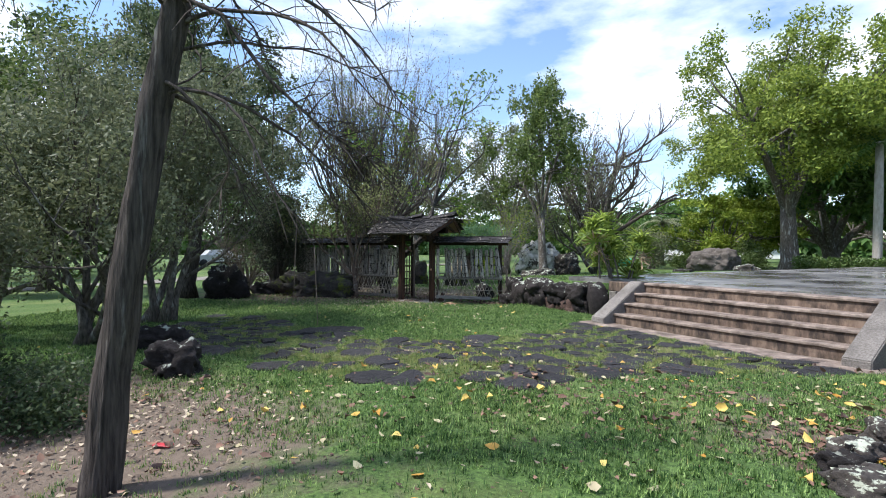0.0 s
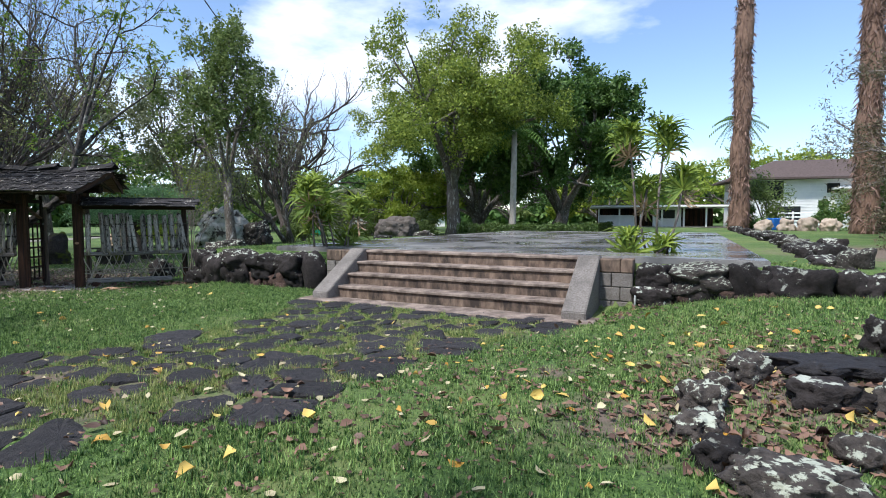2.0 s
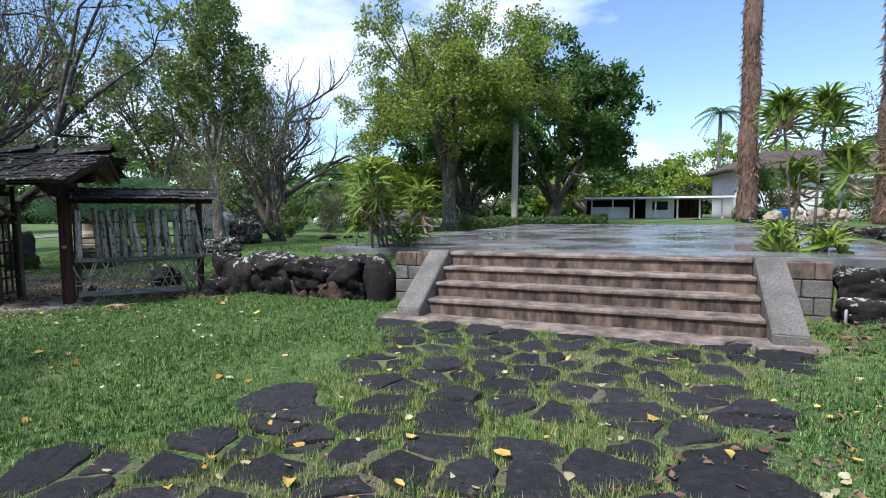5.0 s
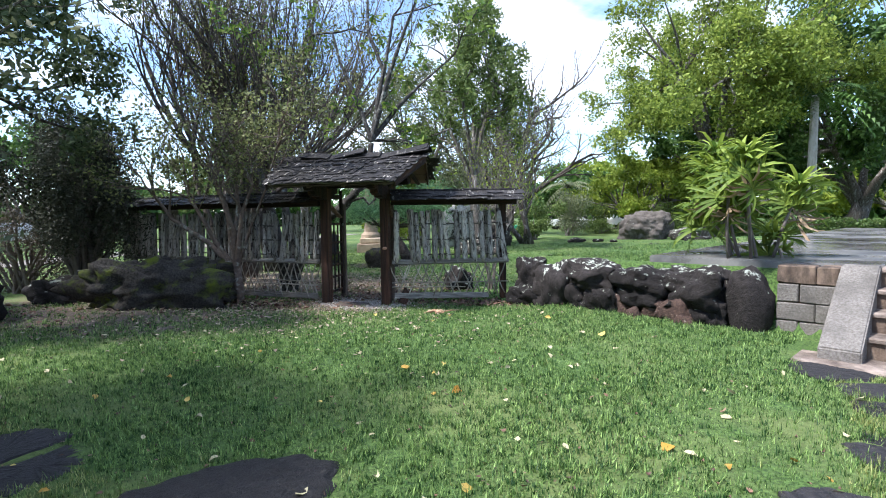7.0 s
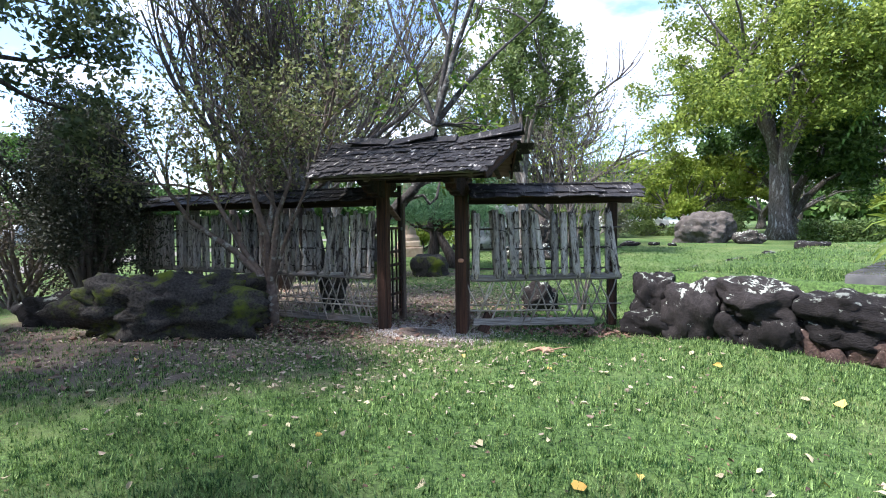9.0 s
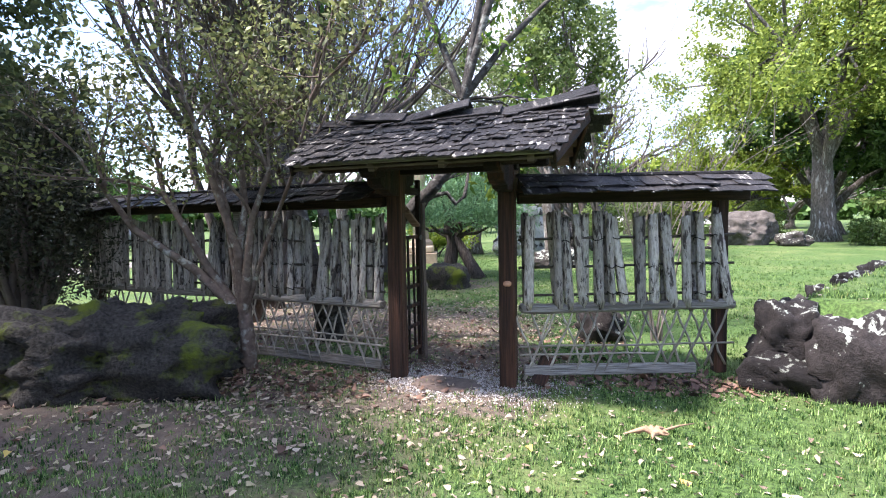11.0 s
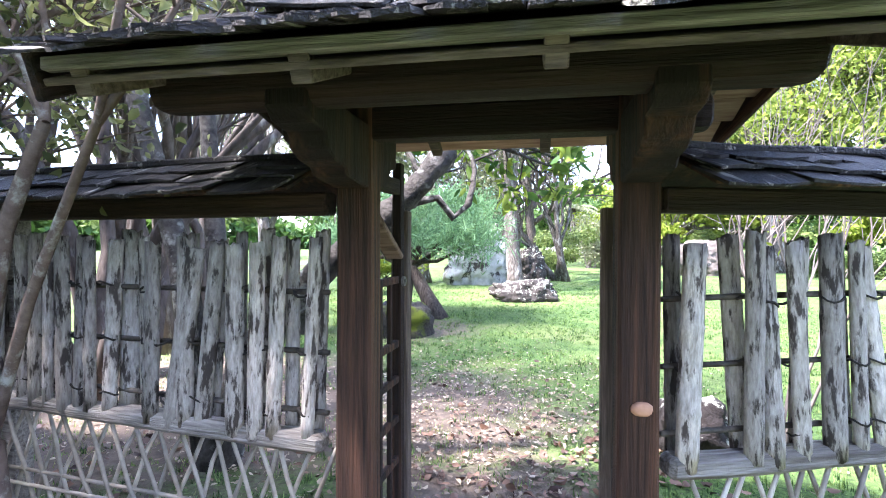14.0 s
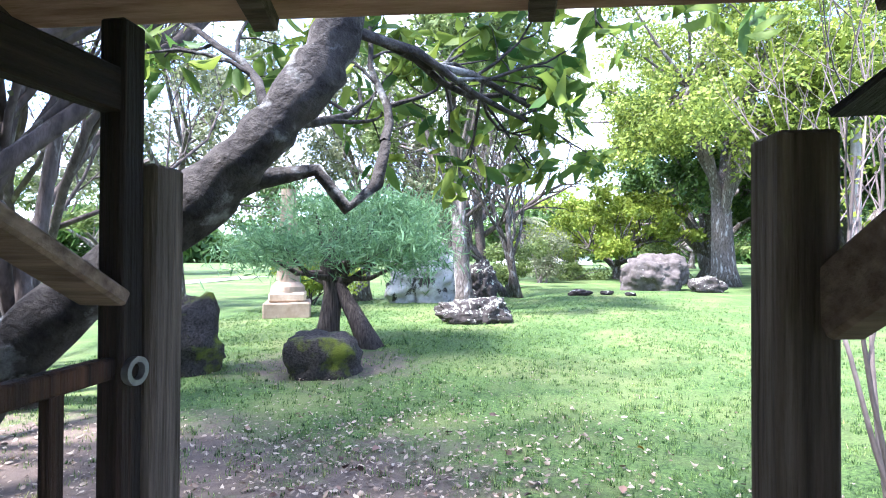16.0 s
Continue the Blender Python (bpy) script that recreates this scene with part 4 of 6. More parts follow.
def tree(name, x, y, height, r0, label, bark, leaf, leaf_len, leaf_w, per_tip, puff, seed, lean=(0, 0, 1), levels=3, kids=(6, 4, 4), spread=(0.75, 0.7, 0.7), first=0.35, wander=0.12, up=0.15, droop=0.2, z=None, cat="tree", stems=1, ratio=0.62, min_r=0.0, group="", sides=(8, 6, 4, 3), sway=0.28):
    rng, nr = random.Random(seed), np.random.default_rng(seed)
    z0 = (g(x, y) if z is None else z) - 0.06
    th = thing(name, pose(x, y, z0), label, cat, group)
    vs, fs, tips = [], [], []
    for k in range(stems):
        off = Vector((rng.gauss(0, r0 * 1.6), rng.gauss(0, r0 * 1.6), 0)) if stems > 1 else Vector((0, 0, 0))
        ln = Vector(lean) + (Vector((rng.gauss(0, sway), rng.gauss(0, sway), 0)) if stems > 1 else Vector((0, 0, 0)))
        lines, tp = grow(rng, off, height * (rng.uniform(0.7, 1.0) if stems > 1 else 1.0) * 0.62, r0, ln, levels, kids, spread, 0.72, wander, first, up, ratio)
        tips += tp
        for pts, rs in lines:
            if rs[0] < min_r:
                continue
            if pts[0].z < 0.05 and rs[0] >= r0 * 0.9:
                rs = [rs[0] * 1.45] + rs[1:]
            sd = sides[0] if rs[0] > 0.08 else (sides[1] if rs[0] > 0.03 else sides[3])
            tube(vs, fs, pts, rs, sd, rs[0] > 0.03)
    part("trunk", mesh_of("trunk", vs, fs, bark, True), th)
    if per_tip:
        t = np.array([tuple(p) for p in tips])
        pos = np.repeat(t, per_tip, axis=0) + nr.normal(size=(len(t) * per_tip, 3)) * puff
        part("crown", leaves_mesh("crown", pos, leaf_len, leaf_w, leaf, nr, droop), th)
    return th


def shrub(name, x, y, w, d, h, label, leaf, leaf_len, n, seed, leaf_w=0.45, cat="shrub", z=None, lumps=9, bark=M_TWIG, stems=7, dz=0.0, low=0.1, group=""):
    """A twiggy bush: thin stems and leaf clumps of uneven outline."""
    rng, nr = random.Random(seed), np.random.default_rng(seed)
    z0 = (g(x, y) if z is None else z) + dz - 0.03
    th = thing(name, pose(x, y, z0), label, cat, group)
    cs = np.array([(rng.gauss(0, 0.26) * w, rng.gauss(0, 0.26) * d, h * (low + (0.9 - low) * rng.random()), rng.uniform(0.14, 0.30)) for _ in range(lumps)])
    vs, fs = [], []
    for k in range(max(stems, lumps)):
        c = cs[k % lumps]
        p0 = Vector((rng.gauss(0, 0.05) * w, rng.gauss(0, 0.05) * d, 0))
        p2 = Vector(c[:3]) + Vector((rng.gauss(0, 0.1) * w, rng.gauss(0, 0.1) * d, 0.1 * h))
        p1 = p0.lerp(p2, 0.5) + Vector((rng.gauss(0, 0.05) * w, rng.gauss(0, 0.05) * d, 0.06 * h))
        tube(vs, fs, [p0, p1, p2], [0.012 * h + 0.006, 0.008 * h + 0.004, 0.003], 5, False)
    part("woody_base", mesh_of("woody_base", vs, fs, bark, True), th)
    pick = nr.integers(0, lumps, n)
    dirs = nr.normal(size=(n, 3))
    dirs /= np.linalg.norm(dirs, axis=1)[:, None]
    rad = nr.random(n) ** 0.45
    sc = np.stack([w * cs[pick, 3] * 1.15, d * cs[pick, 3] * 1.15, h * cs[pick, 3] * 1.0], 1)
    pos = cs[pick, :3] + dirs * rad[:, None] * sc
    pos[:, 2] = np.abs(pos[:, 2])
    part("foliage", leaves_mesh("foliage", pos, leaf_len, leaf_w, leaf, nr, 0.1), th)
    return th


def canopy_tree(name, x, y, h, w, r0, label, leaf, seed, n=9000, leaf_len=0.35, bark=M_BARK_GREY, clumps=46, z=None, low=0.32, dome=1.0, forks=7, group="", ragged=0.24, lw=0.5):
    """A large broad tree: trunk, limbs that reach every clump, clumps of leaves set in an uneven dome."""
    rng, nr = random.Random(seed), np.random.default_rng(seed)
    z0 = (g(x, y) if z is None else z) - 0.1
    th = thing(name, pose(x, y, z0), label, "tree", group)
    cs = []
    while len(cs) < clumps:
        p = nr.normal(size=3)
        p /= np.linalg.norm(p)
        if p[2] < -0.45:
            continue
        k = 1 + ragged * noise.noise(Vector(tuple(p * 2.1)) + Vector((seed * 3.3, 0, 0))) * 2
        r = (0.55 + 0.45 * rng.random() ** 0.5) * k
        cs.append((p[0] * w / 2 * r, p[1] * w / 2 * r, h * (low + (1 - low) * 0.42) + p[2] * r * h * (1 - low) * 0.55 * dome))
    cs = np.array(cs)
    vs, fs = [], []
    top = Vector((rng.gauss(0, 0.03) * h, rng.gauss(0, 0.03) * h, h * (low + 0.08)))
    tube(vs, fs, [Vector((0, 0, 0)), Vector((0, 0, 0.06 * h)), top * 0.5, top], [r0 * 1.7, r0 * 1.1, r0 * 0.95, r0 * 0.8], 10)
    hubs = []
    for k in range(forks):
        az = k * math.tau / forks + rng.uniform(-0.3, 0.3)
        q = top + Vector((math.cos(az) * w * 0.2, math.sin(az) * w * 0.2, h * rng.uniform(0.08, 0.3)))
        s = top.lerp(Vector((0, 0, h * low * 0.6)), rng.random() * 0.7)
        tube(vs, fs, [s, s.lerp(q, 0.5) + Vector((0, 0, 0.02 * h)), q], [r0 * 0.55, r0 * 0.4, r0 * 0.28], 6, False)
        hubs.append(q)
    for c in cs:
        q = min(hubs, key=lambda u: (u - Vector(c)).length)
        m = q.lerp(Vector(c), 0.55) + Vector((rng.gauss(0, 0.02) * w, rng.gauss(0, 0.02) * w, -0.015 * h))
        tube(vs, fs, [q, m, Vector(c)], [r0 * 0.22, r0 * 0.14, r0 * 0.04], 5, False)
    part("trunk", mesh_of("trunk", vs, fs, bark, True), th)
    sub = 9
    sc = np.repeat(cs, sub, axis=0) + nr.normal(size=(clumps * sub, 3)) * np.array([w, w, h * 0.7]) * 0.050
    pick = nr.integers(0, len(sc), n)
    pos = sc[pick] + np.clip(nr.normal(size=(n, 3)), -1.7, 1.7) * np.array([w * 0.024, w * 0.024, h * 0.017])
    part("crown", leaves_mesh("crown", pos, leaf_len, lw, leaf, nr, 0.15), th)
    return th


# foreground trunk with bare drooping twigs
def bare_trunk_tree():
    rng = random.Random(5)
    x, y = -4.21, 0.49
    th = thing("bare_tree", pose(x, y, g(x, y) - 0.08), "dark stringy-barked tree with bare drooping twigs", "tree")
    vs, fs = [], []
    pts = [Vector((0, 0, 0)), Vector((0.05, 0.05, 0.8)), Vector((0.16, 0.12, 1.7)), Vector((0.24, 0.2, 2.5)), Vector((0.36, 0.3, 3.3)), Vector((0.42, 0.4, 4.4)), Vector((0.5, 0.5, 6.0))]
    RADII = (0.11, 0.092, 0.086, 0.084, 0.082, 0.075, 0.055)
    tube(vs, fs, [pts[k].lerp(pts[k + 1], q / 6) for k in range(6) for q in range(6)] + [pts[6]], [(r0 + (r1 - r0) * q / 6) for r0, r1 in zip(RADII, RADII[1:]) for q in range(6)] + [RADII[6]], 40)
    for v in vs:
        v += noise.noise_vector(Vector((v.x * 14, v.y * 14, v.z * 1.3))) * 0.022 + noise.noise_vector(Vector((v.x * 48, v.y * 48, v.z * 2.2))) * 0.016
    part("trunk", mesh_of("trunk", vs, fs, M_BARK_DARK, True), th, None, "dark fibrous bark")
    vs, fs = [], []
    right = Vector((0.90, 0.42, 0))
    long = [right * a + Vector((0, 0, z)) for a, z in ((0.36, 3.15), (0.75, 2.98), (1.05, 2.58), (1.38, 2.28), (1.66, 2.10))]
    tube(vs, fs, long, [0.018, 0.015, 0.012, 0.008, 0.004], 6, False)
    for k in range(60):
        t = rng.uniform(0.3, 3.99)
        p = long[int(t)].lerp(long[int(t) + 1], t % 1)
        e = p + right * rng.uniform(-0.1, 0.25) + Vector((rng.gauss(0, 0.1), rng.gauss(0, 0.1), rng.gauss(-0.06, 0.16)))
        tube(vs, fs, [p, p.lerp(e, 0.5) + Vector((0, 0, 0.02)), e], [0.006, 0.004, 0.002], 3, False)
    for k in range(40):
        s = pts[3].lerp(pts[5], rng.random())
        d = (right if rng.random() < 0.62 else -right) * rng.uniform(0.7, 1.2) + Vector((rng.gauss(0, 0.4), rng.gauss(0, 0.4), rng.uniform(0.0, 0.7)))
        ln = rng.uniform(0.7, 1.7)
        p, q, r = s.copy(), d.normalized(), rng.uniform(0.008, 0.02)
        line, rad = [p.copy()], [r]
        for i in range(9):
            q = (q + Vector((rng.gauss(0, 0.16), rng.gauss(0, 0.16), -0.13 + rng.gauss(0, 0.1)))).normalized()
            p = p + q * ln / 9
            line.append(p.copy())
            rad.append(r * (1 - i / 10.5))
            if i > 1:
                for _ in range(2):
                    e = p + (q + Vector((rng.gauss(0, 0.6), rng.gauss(0, 0.6), rng.gauss(-0.2, 0.5)))) * rng.uniform(0.08, 0.26)
                    tube(vs, fs, [p, p.lerp(e, 0.5) + Vector((0, 0, 0.02)), e], [0.005, 0.0035, 0.002], 3, False)
        tube(vs, fs, line, rad, 5, False)
    part("twig_spray", mesh_of("twig_spray", vs, fs, M_BARK_DARK, True), th, None, "bare dark twigs")["kind"] = "stuff"


bare_trunk_tree()
shrub("dark_bush", -6.5, 0.75, 1.5, 1.5, 1.35, "dense dark green clipped bush on bare soil", L_DARK, 0.045, 16000, 41, 0.5)
tree("thicket_tree", -9.4, 3.4, 5.2, 0.07, "thicket of slender grey-green trees", M_BARK_GREY, L_GREY, 0.075, 0.4, 20, 0.16, 42, levels=3, kids=(6, 4, 3), stems=4, first=0.2, group="thicket")
tree("thicket_tree", -10.8, 5.4, 6.0, 0.08, "thicket of slender grey-green trees", M_BARK_GREY, L_GREY, 0.085, 0.4, 19, 0.17, 43, levels=3, kids=(6, 4, 3), stems=4, first=0.25, group="thicket")
tree("thicket_tree", -8.6, 1.2, 5.0, 0.07, "thicket of slender green trees", M_BARK_GREY, L_GREY, 0.075, 0.4, 20, 0.16, 44, levels=3, kids=(6, 4, 3), stems=3, first=0.2, group="thicket")
tree("thicket_tree", -12.5, 3.2, 7.0, 0.09, "thicket of slender green trees", M_BARK_GREY, L_MID, 0.10, 0.45, 20, 0.22, 45, levels=3, kids=(6, 4, 3), stems=3, first=0.2, group="thicket")
canopy_tree("dark_conifer", -14.7, 9.2, 9.0, 6.0, 0.2, "dark dense conifer with sagging branches over bare soil", leaf_mat("conifer spray", (0.045, 0.07, 0.03), (0.15, 0.19, 0.085), 0.35), 146, 56000, 0.115, M_BARK_DARK, 70, low=0.2)
canopy_tree("dark_conifer", -21.0, 8.5, 8.0, 6.0, 0.2, "dark dense conifer with sagging branches", L_DARK, 47, 16000, 0.22, M_BARK_DARK, 50, low=0.1)
# shrubs before and left of the long fence
shrub("twiggy_bush", -14.9, 13.1, 2.4, 2.0, 4.0, "dark twiggy bush with tiny leaves beside the fence", leaf_mat("dull dark leaf", (0.016, 0.022, 0.013), (0.085, 0.092, 0.06), 0.2), 0.062, 56000, 48, 0.45, lumps=24, stems=40, low=0.25)
shrub("twiggy_bush", -16.2, 12.9, 2.4, 2.0, 2.6, "dry brown twiggy bush", L_DRY, 0.06, 9000, 49, 0.4, lumps=14, stems=26)


def branchy_small_tree():
    """The many-limbed small tree that stands before the long fence."""
    rng, nr = random.Random(61), np.random.default_rng(61)
    x, y = -10.76, 12.36
    th = thing("small_tree", pose(x, y, g(x, y) - 0.05), "small many-limbed tree with mottled bark and sparse leaves", "tree")
    vs, fs, tips = [], [], []
    tube(vs, fs, [Vector((0, 0, 0)), Vector((0.0, 0.02, 0.3)), Vector((-0.02, 0, 0.72))], [0.105, 0.08, 0.075], 10)
    heads = [(-0.75, -0.25, 1.95), (-0.42, 0.05, 2.3), (0.02, 0.0, 2.3), (0.42, -0.12, 2.15), (-1.3, -0.45, 2.0), (-0.2, -0.4, 2.6), (1.1, -0.45, 2.75)]
    for hx, hy, hz in heads:
        s, e = Vector((-0.02, 0, 0.62)), Vector((hx, hy, hz))
        m1 = s.lerp(e, 0.35) + Vector((rng.gauss(0, 0.07), rng.gauss(0, 0.05), 0.04))
        m2 = s.lerp(e, 0.7) + Vector((rng.gauss(0, 0.09), rng.gauss(0, 0.06), 0))
        tube(vs, fs, [s, m1, m2, e], [q * (0.5 if hx > 0.5 else 1.0) for q in (0.058, 0.046, 0.036, 0.026)], 8, False)
        for src, ln in ((m2, 1.0), (e, 1.35), (e, 1.25), (e, 1.1)):
            d = (e - s).normalized() + Vector((rng.gauss(0, 0.5), rng.gauss(0, 0.4), 0.25))
            lines, tp = grow(rng, src, ln, 0.02, d, 2, (5, 4), (0.7, 0.7), 0.7, 0.2, 0.15, 0.05, 0.62)
            tips += tp
            for pts, rs in lines:
                tube(vs, fs, pts, rs, 5 if rs[0] > 0.012 else 3, False)
    part("trunk", mesh_of("trunk", vs, fs, M_BRANCH, True), th)
    t = np.array([tuple(p) for p in tips if p.z > (2.6 if p.x > 0.7 else 1.75)])
    pos = np.repeat(t, 3, axis=0) + nr.normal(size=(len(t) * 3, 3)) * 0.10
    part("crown", oval_leaves("crown", pos, 0.062, 0.55, leaf_mat("small olive leaf", (0.035, 0.050, 0.019), (0.28, 0.30, 0.115)), nr, 0.25, 0.1, 0.14), th)


branchy_small_tree()
# tall thin-stemmed trees behind the long fence
M_STEM = material("dark grey-brown stem", (0.035, 0.028, 0.024), (0.14, 0.115, 0.10), 12, 0.9, 0.6, 40, stretch=(1, 1, 0.3), c3=(0.26, 0.25, 0.22), s3=7, cut=0.63)
L_SPARSE = leaf_mat("small yellowing olive leaf", (0.045, 0.060, 0.022), (0.30, 0.29, 0.10), 0.35)
for i, (x, y, h, r0) in enumerate(((-12.3, 14.7, 10.5, 0.085), (-12.6, 15.9, 11.5, 0.09), (-12.9, 17.4, 12.0, 0.09), (-14.6, 19.2, 11.0, 0.08))):
    tree("tall_shrub_tree", x, y, h, r0, "tall tree of many thin stems with sparse yellowing leaves", M_STEM, (L_SPARSE, L_MID, L_SPARSE, L_MID)[i], 0.07, 0.5, (2, 2, 2, 3)[i], 0.16, 80 + i, levels=3, kids=(7, 5, 4), stems=5, first=0.38, up=0.22, spread=(0.42, 0.5, 0.65), wander=0.15, group="trees behind the fence", sway=0.10)


def bent_tree():
    """Leaning tree with a thick bent trunk and long glossy leaves behind the gate."""
    rng, nr = random.Random(62), np.random.default_rng(62)
    x, y = -10.45, 13.75
    th = thing("bent_tree", pose(x, y, 0.18), "leaning tree with thick bent trunk and long glossy leaves", "tree")
    vs, fs, tips = [], [], []
    pts = [Vector((-0.05, 0, 0)), Vector((0.2, 0.0, 0.7)), Vector((0.62, -0.02, 1.32)), Vector((1.22, -0.02, 1.82)), Vector((1.50, -0.03, 2.10)), Vector((1.68, 0.0, 2.42)), Vector((1.82, 0.05, 3.1))]
    rad = [0.17, 0.12, 0.095, 0.09, 0.085, 0.075, 0.055]
    fine, fr = [], []
    for k in range(6):
        p0, p1, p2, p3 = pts[max(k - 1, 0)], pts[k], pts[k + 1], pts[min(k + 2, 6)]
        for q in range(9):
            t = q / 9
            fine.append(0.5 * (2 * p1 + (p2 - p0) * t + (2 * p0 - 5 * p1 + 4 * p2 - p3) * t * t + (3 * p1 - p0 - 3 * p2 + p3) * t ** 3))
            fr.append((rad[k] * (1 - t) + rad[k + 1] * t) * (1 + 0.07 * rng.gauss(0, 1)))
    tube(vs, fs, fine, fr, 20)
    tube(vs, fs, [pts[3], Vector((1.33, 0.22, 1.94)), Vector((1.55, 0.25, 1.99)), Vector((1.66, 0.27, 1.83)), Vector((1.76, 0.3, 1.92)), Vector((1.80, 0.3, 2.1))], [0.05, 0.038, 0.032, 0.028, 0.024, 0.02], 8)
    tube(vs, fs, [pts[1], Vector((-0.3, 0.5, 1.4)), Vector((-0.5, 0.7, 2.6)), Vector((-0.6, 0.7, 4.2))], [0.11, 0.09, 0.07, 0.04], 8)
    tube(vs, fs, [pts[0], Vector((-0.5, 0.3, 1.5)), Vector((-1.0, 0.5, 2.8)), Vector((-1.1, 0.6, 4.0))], [0.13, 0.10, 0.08, 0.05], 8)
    high = [Vector((2.25, 0.3, 5.6)), Vector((3.3, 0.5, 4.7)), Vector((0.9, 0.4, 5.4)), Vector((2.9, -0.1, 5.9)), Vector((-0.6, 0.6, 5.6)), Vector((1.5, 0.9, 6.4))]
    for e in high:
        b0 = pts[6] if e.x > 0 else Vector((-0.6, 0.7, 4.0))
        tube(vs, fs, [b0, b0.lerp(e, 0.35) + Vector((rng.gauss(0, 0.1), rng.gauss(0, 0.1), 0.12)), b0.lerp(e, 0.7) + Vector((rng.gauss(0, 0.1), 0, 0.05)), e], [0.05, 0.04, 0.03, 0.02], 7, False)
    for v in vs:
        v += noise.noise_vector(Vector(v) * 4.0) * 0.02 + noise.noise_vector(Vector(v) * 19.0) * 0.010
    src = [(e, Vector((rng.gauss(0, 0.6), rng.gauss(0, 0.5), rng.uniform(0.1, 0.9))), 1.3) for e in high for _ in range(2)] + [(pts[5], Vector((0.9, 0.5, 0.25)), 0.9), (pts[5], Vector((0.8, 0.6, 0.15)), 1.0), (pts[6], Vector((0.8, 0.3, 0.1)), 1.1), (pts[6], Vector((-0.7, 0.3, 0.6)), 1.0), (pts[4], Vector((0.6, 0.8, 0.35)), 1.0), (Vector((1.80, 0.3, 2.1)), Vector((0.4, 0.3, 1.0)), 0.6),
           (pts[5], Vector((0.9, 0.7, 0.22)), 1.15), (pts[6], Vector((0.9, 0.7, -0.05)), 1.0), (pts[4], Vector((-0.6, 0.5, 0.5)), 0.8), (Vector((-0.6, 0.7, 4.2)), Vector((0, 0, 1)), 1.3), (Vector((-1.1, 0.6, 4.0)), Vector((0.2, 0, 1)), 1.3), (pts[6], Vector((0.3, 0.6, 0.9)), 1.2)]
    for s, d, ln in src:
        lines, tp = grow(rng, s, ln, 0.022, d, 2, (4, 3), (0.7, 0.7), 0.7, 0.2, 0.3, 0.0, 0.55)
        tips += [p[-1] for p, r in lines]
        for p, rs in lines:
            tube(vs, fs, p, rs, 5, False)
    part("trunk", mesh_of("trunk", vs, fs, M_BARK_BENT, True), th, None, "lichen-marked bent trunk")
    t = np.array([tuple(p) for p in tips])
    pos = np.repeat(t, 6, axis=0) + nr.normal(size=(len(t) * 6, 3)) * 0.03
    part("crown", oval_leaves("crown", pos, 0.125, 0.38, L_BIG, nr, 0.45, 0.25, 0.14), th)


bent_tree()


def pine():
    """Low trained pine with layered pads and a forked trunk."""
    rng, nr = random.Random(63), np.random.default_rng(63)
    x, y = -10.45, 20.9
    th = thing("pine_tree", pose(x, y, g(x, y) - 0.06), "low spreading pine with a twisted trunk and blue-green needles", "tree")
    vs, fs = [], []
    tube(vs, fs, [Vector((-0.1, 0, 0)), Vector((-0.05, 0, 0.5)), Vector((0.02, 0, 1.0)), Vector((-0.1, 0, 1.5)), Vector((0.1, 0, 2.1))], [0.24, 0.19, 0.16, 0.13, 0.06], 10)
    tube(vs, fs, [Vector((0.75, -0.2, 0)), Vector((0.45, -0.1, 0.55)), Vector((0.1, 0, 1.15))], [0.22, 0.15, 0.11], 9)
    pads = []
    for k in range(15):
        az = k * 2.4 + rng.uniform(-0.3, 0.3)
        r = rng.uniform(0.4, 1.95)
        z = 1.75 + rng.random() * 0.85 - 0.16 * r
        p = Vector((math.cos(az) * r + 0.3, math.sin(az) * r * 0.8, z))
        pads.append(p)
        s = Vector((0.0, 0, rng.uniform(0.95, 1.6)))
        m = s.lerp(p, 0.5) + Vector((0, 0, -0.12 + rng.gauss(0, 0.06)))
        tube(vs, fs, [s, m, p], [0.06, 0.045, 0.015], 6, False)
    for v in vs:
        v += noise.noise_vector(Vector(v) * 5.0) * 0.02
    part("trunk", mesh_of("trunk", vs, fs, M_BARK_DARK, True), th)
    t = np.array([tuple(p) for p in pads])
    n = 15000
    pos = t[nr.integers(0, len(t), n)] + nr.normal(size=(n, 3)) * np.array([0.36, 0.36, 0.17])
    part("crown", leaves_mesh("crown", pos, 0.20, 0.10, L_PINE, nr, -0.5), th)


pine()
# middle distance
tree("grey_tree", -7.1, 43.0, 19.0, 0.34, "bare grey tree with fine crooked branches", M_BARK_DARK, L_GREY, 0.2, 0.4, 0, 0.3, 64, levels=3, kids=(9, 6, 5), spread=(0.75, 0.6, 0.7), up=0.12, first=0.22, stems=3, wander=0.2)
tree("grey_tree", -5.9, 31.5, 12.0, 0.13, "half-bare grey tree with fine branches", M_BARK_GREY, L_GREY, 0.16, 0.4, 1, 0.3, 65, levels=3, kids=(8, 6, 5), spread=(0.6, 0.55, 0.65), up=0.18, first=0.25, stems=3, wander=0.18)
canopy_tree("tall_tree", -8.0, 26.0, 11.5, 5.0, 0.22, "tall airy tree with small green leaves", L_MID, 66, 17000, 0.16, M_BARK_GREY, 50, low=0.25, ragged=0.4)
canopy_tree("tall_tree", -11.5, 30.0, 11.0, 6.0, 0.24, "tall airy tree with small green leaves", L_GREY, 67, 15000, 0.16, M_BARK_GREY, 50, low=0.2, ragged=0.4)
canopy_tree("tall_tree", -16.5, 27.0, 9.5, 6.0, 0.24, "tall airy tree with grey-green leaves", L_GREY, 68, 14000, 0.16, M_BARK_GREY, 46, low=0.2, ragged=0.4)
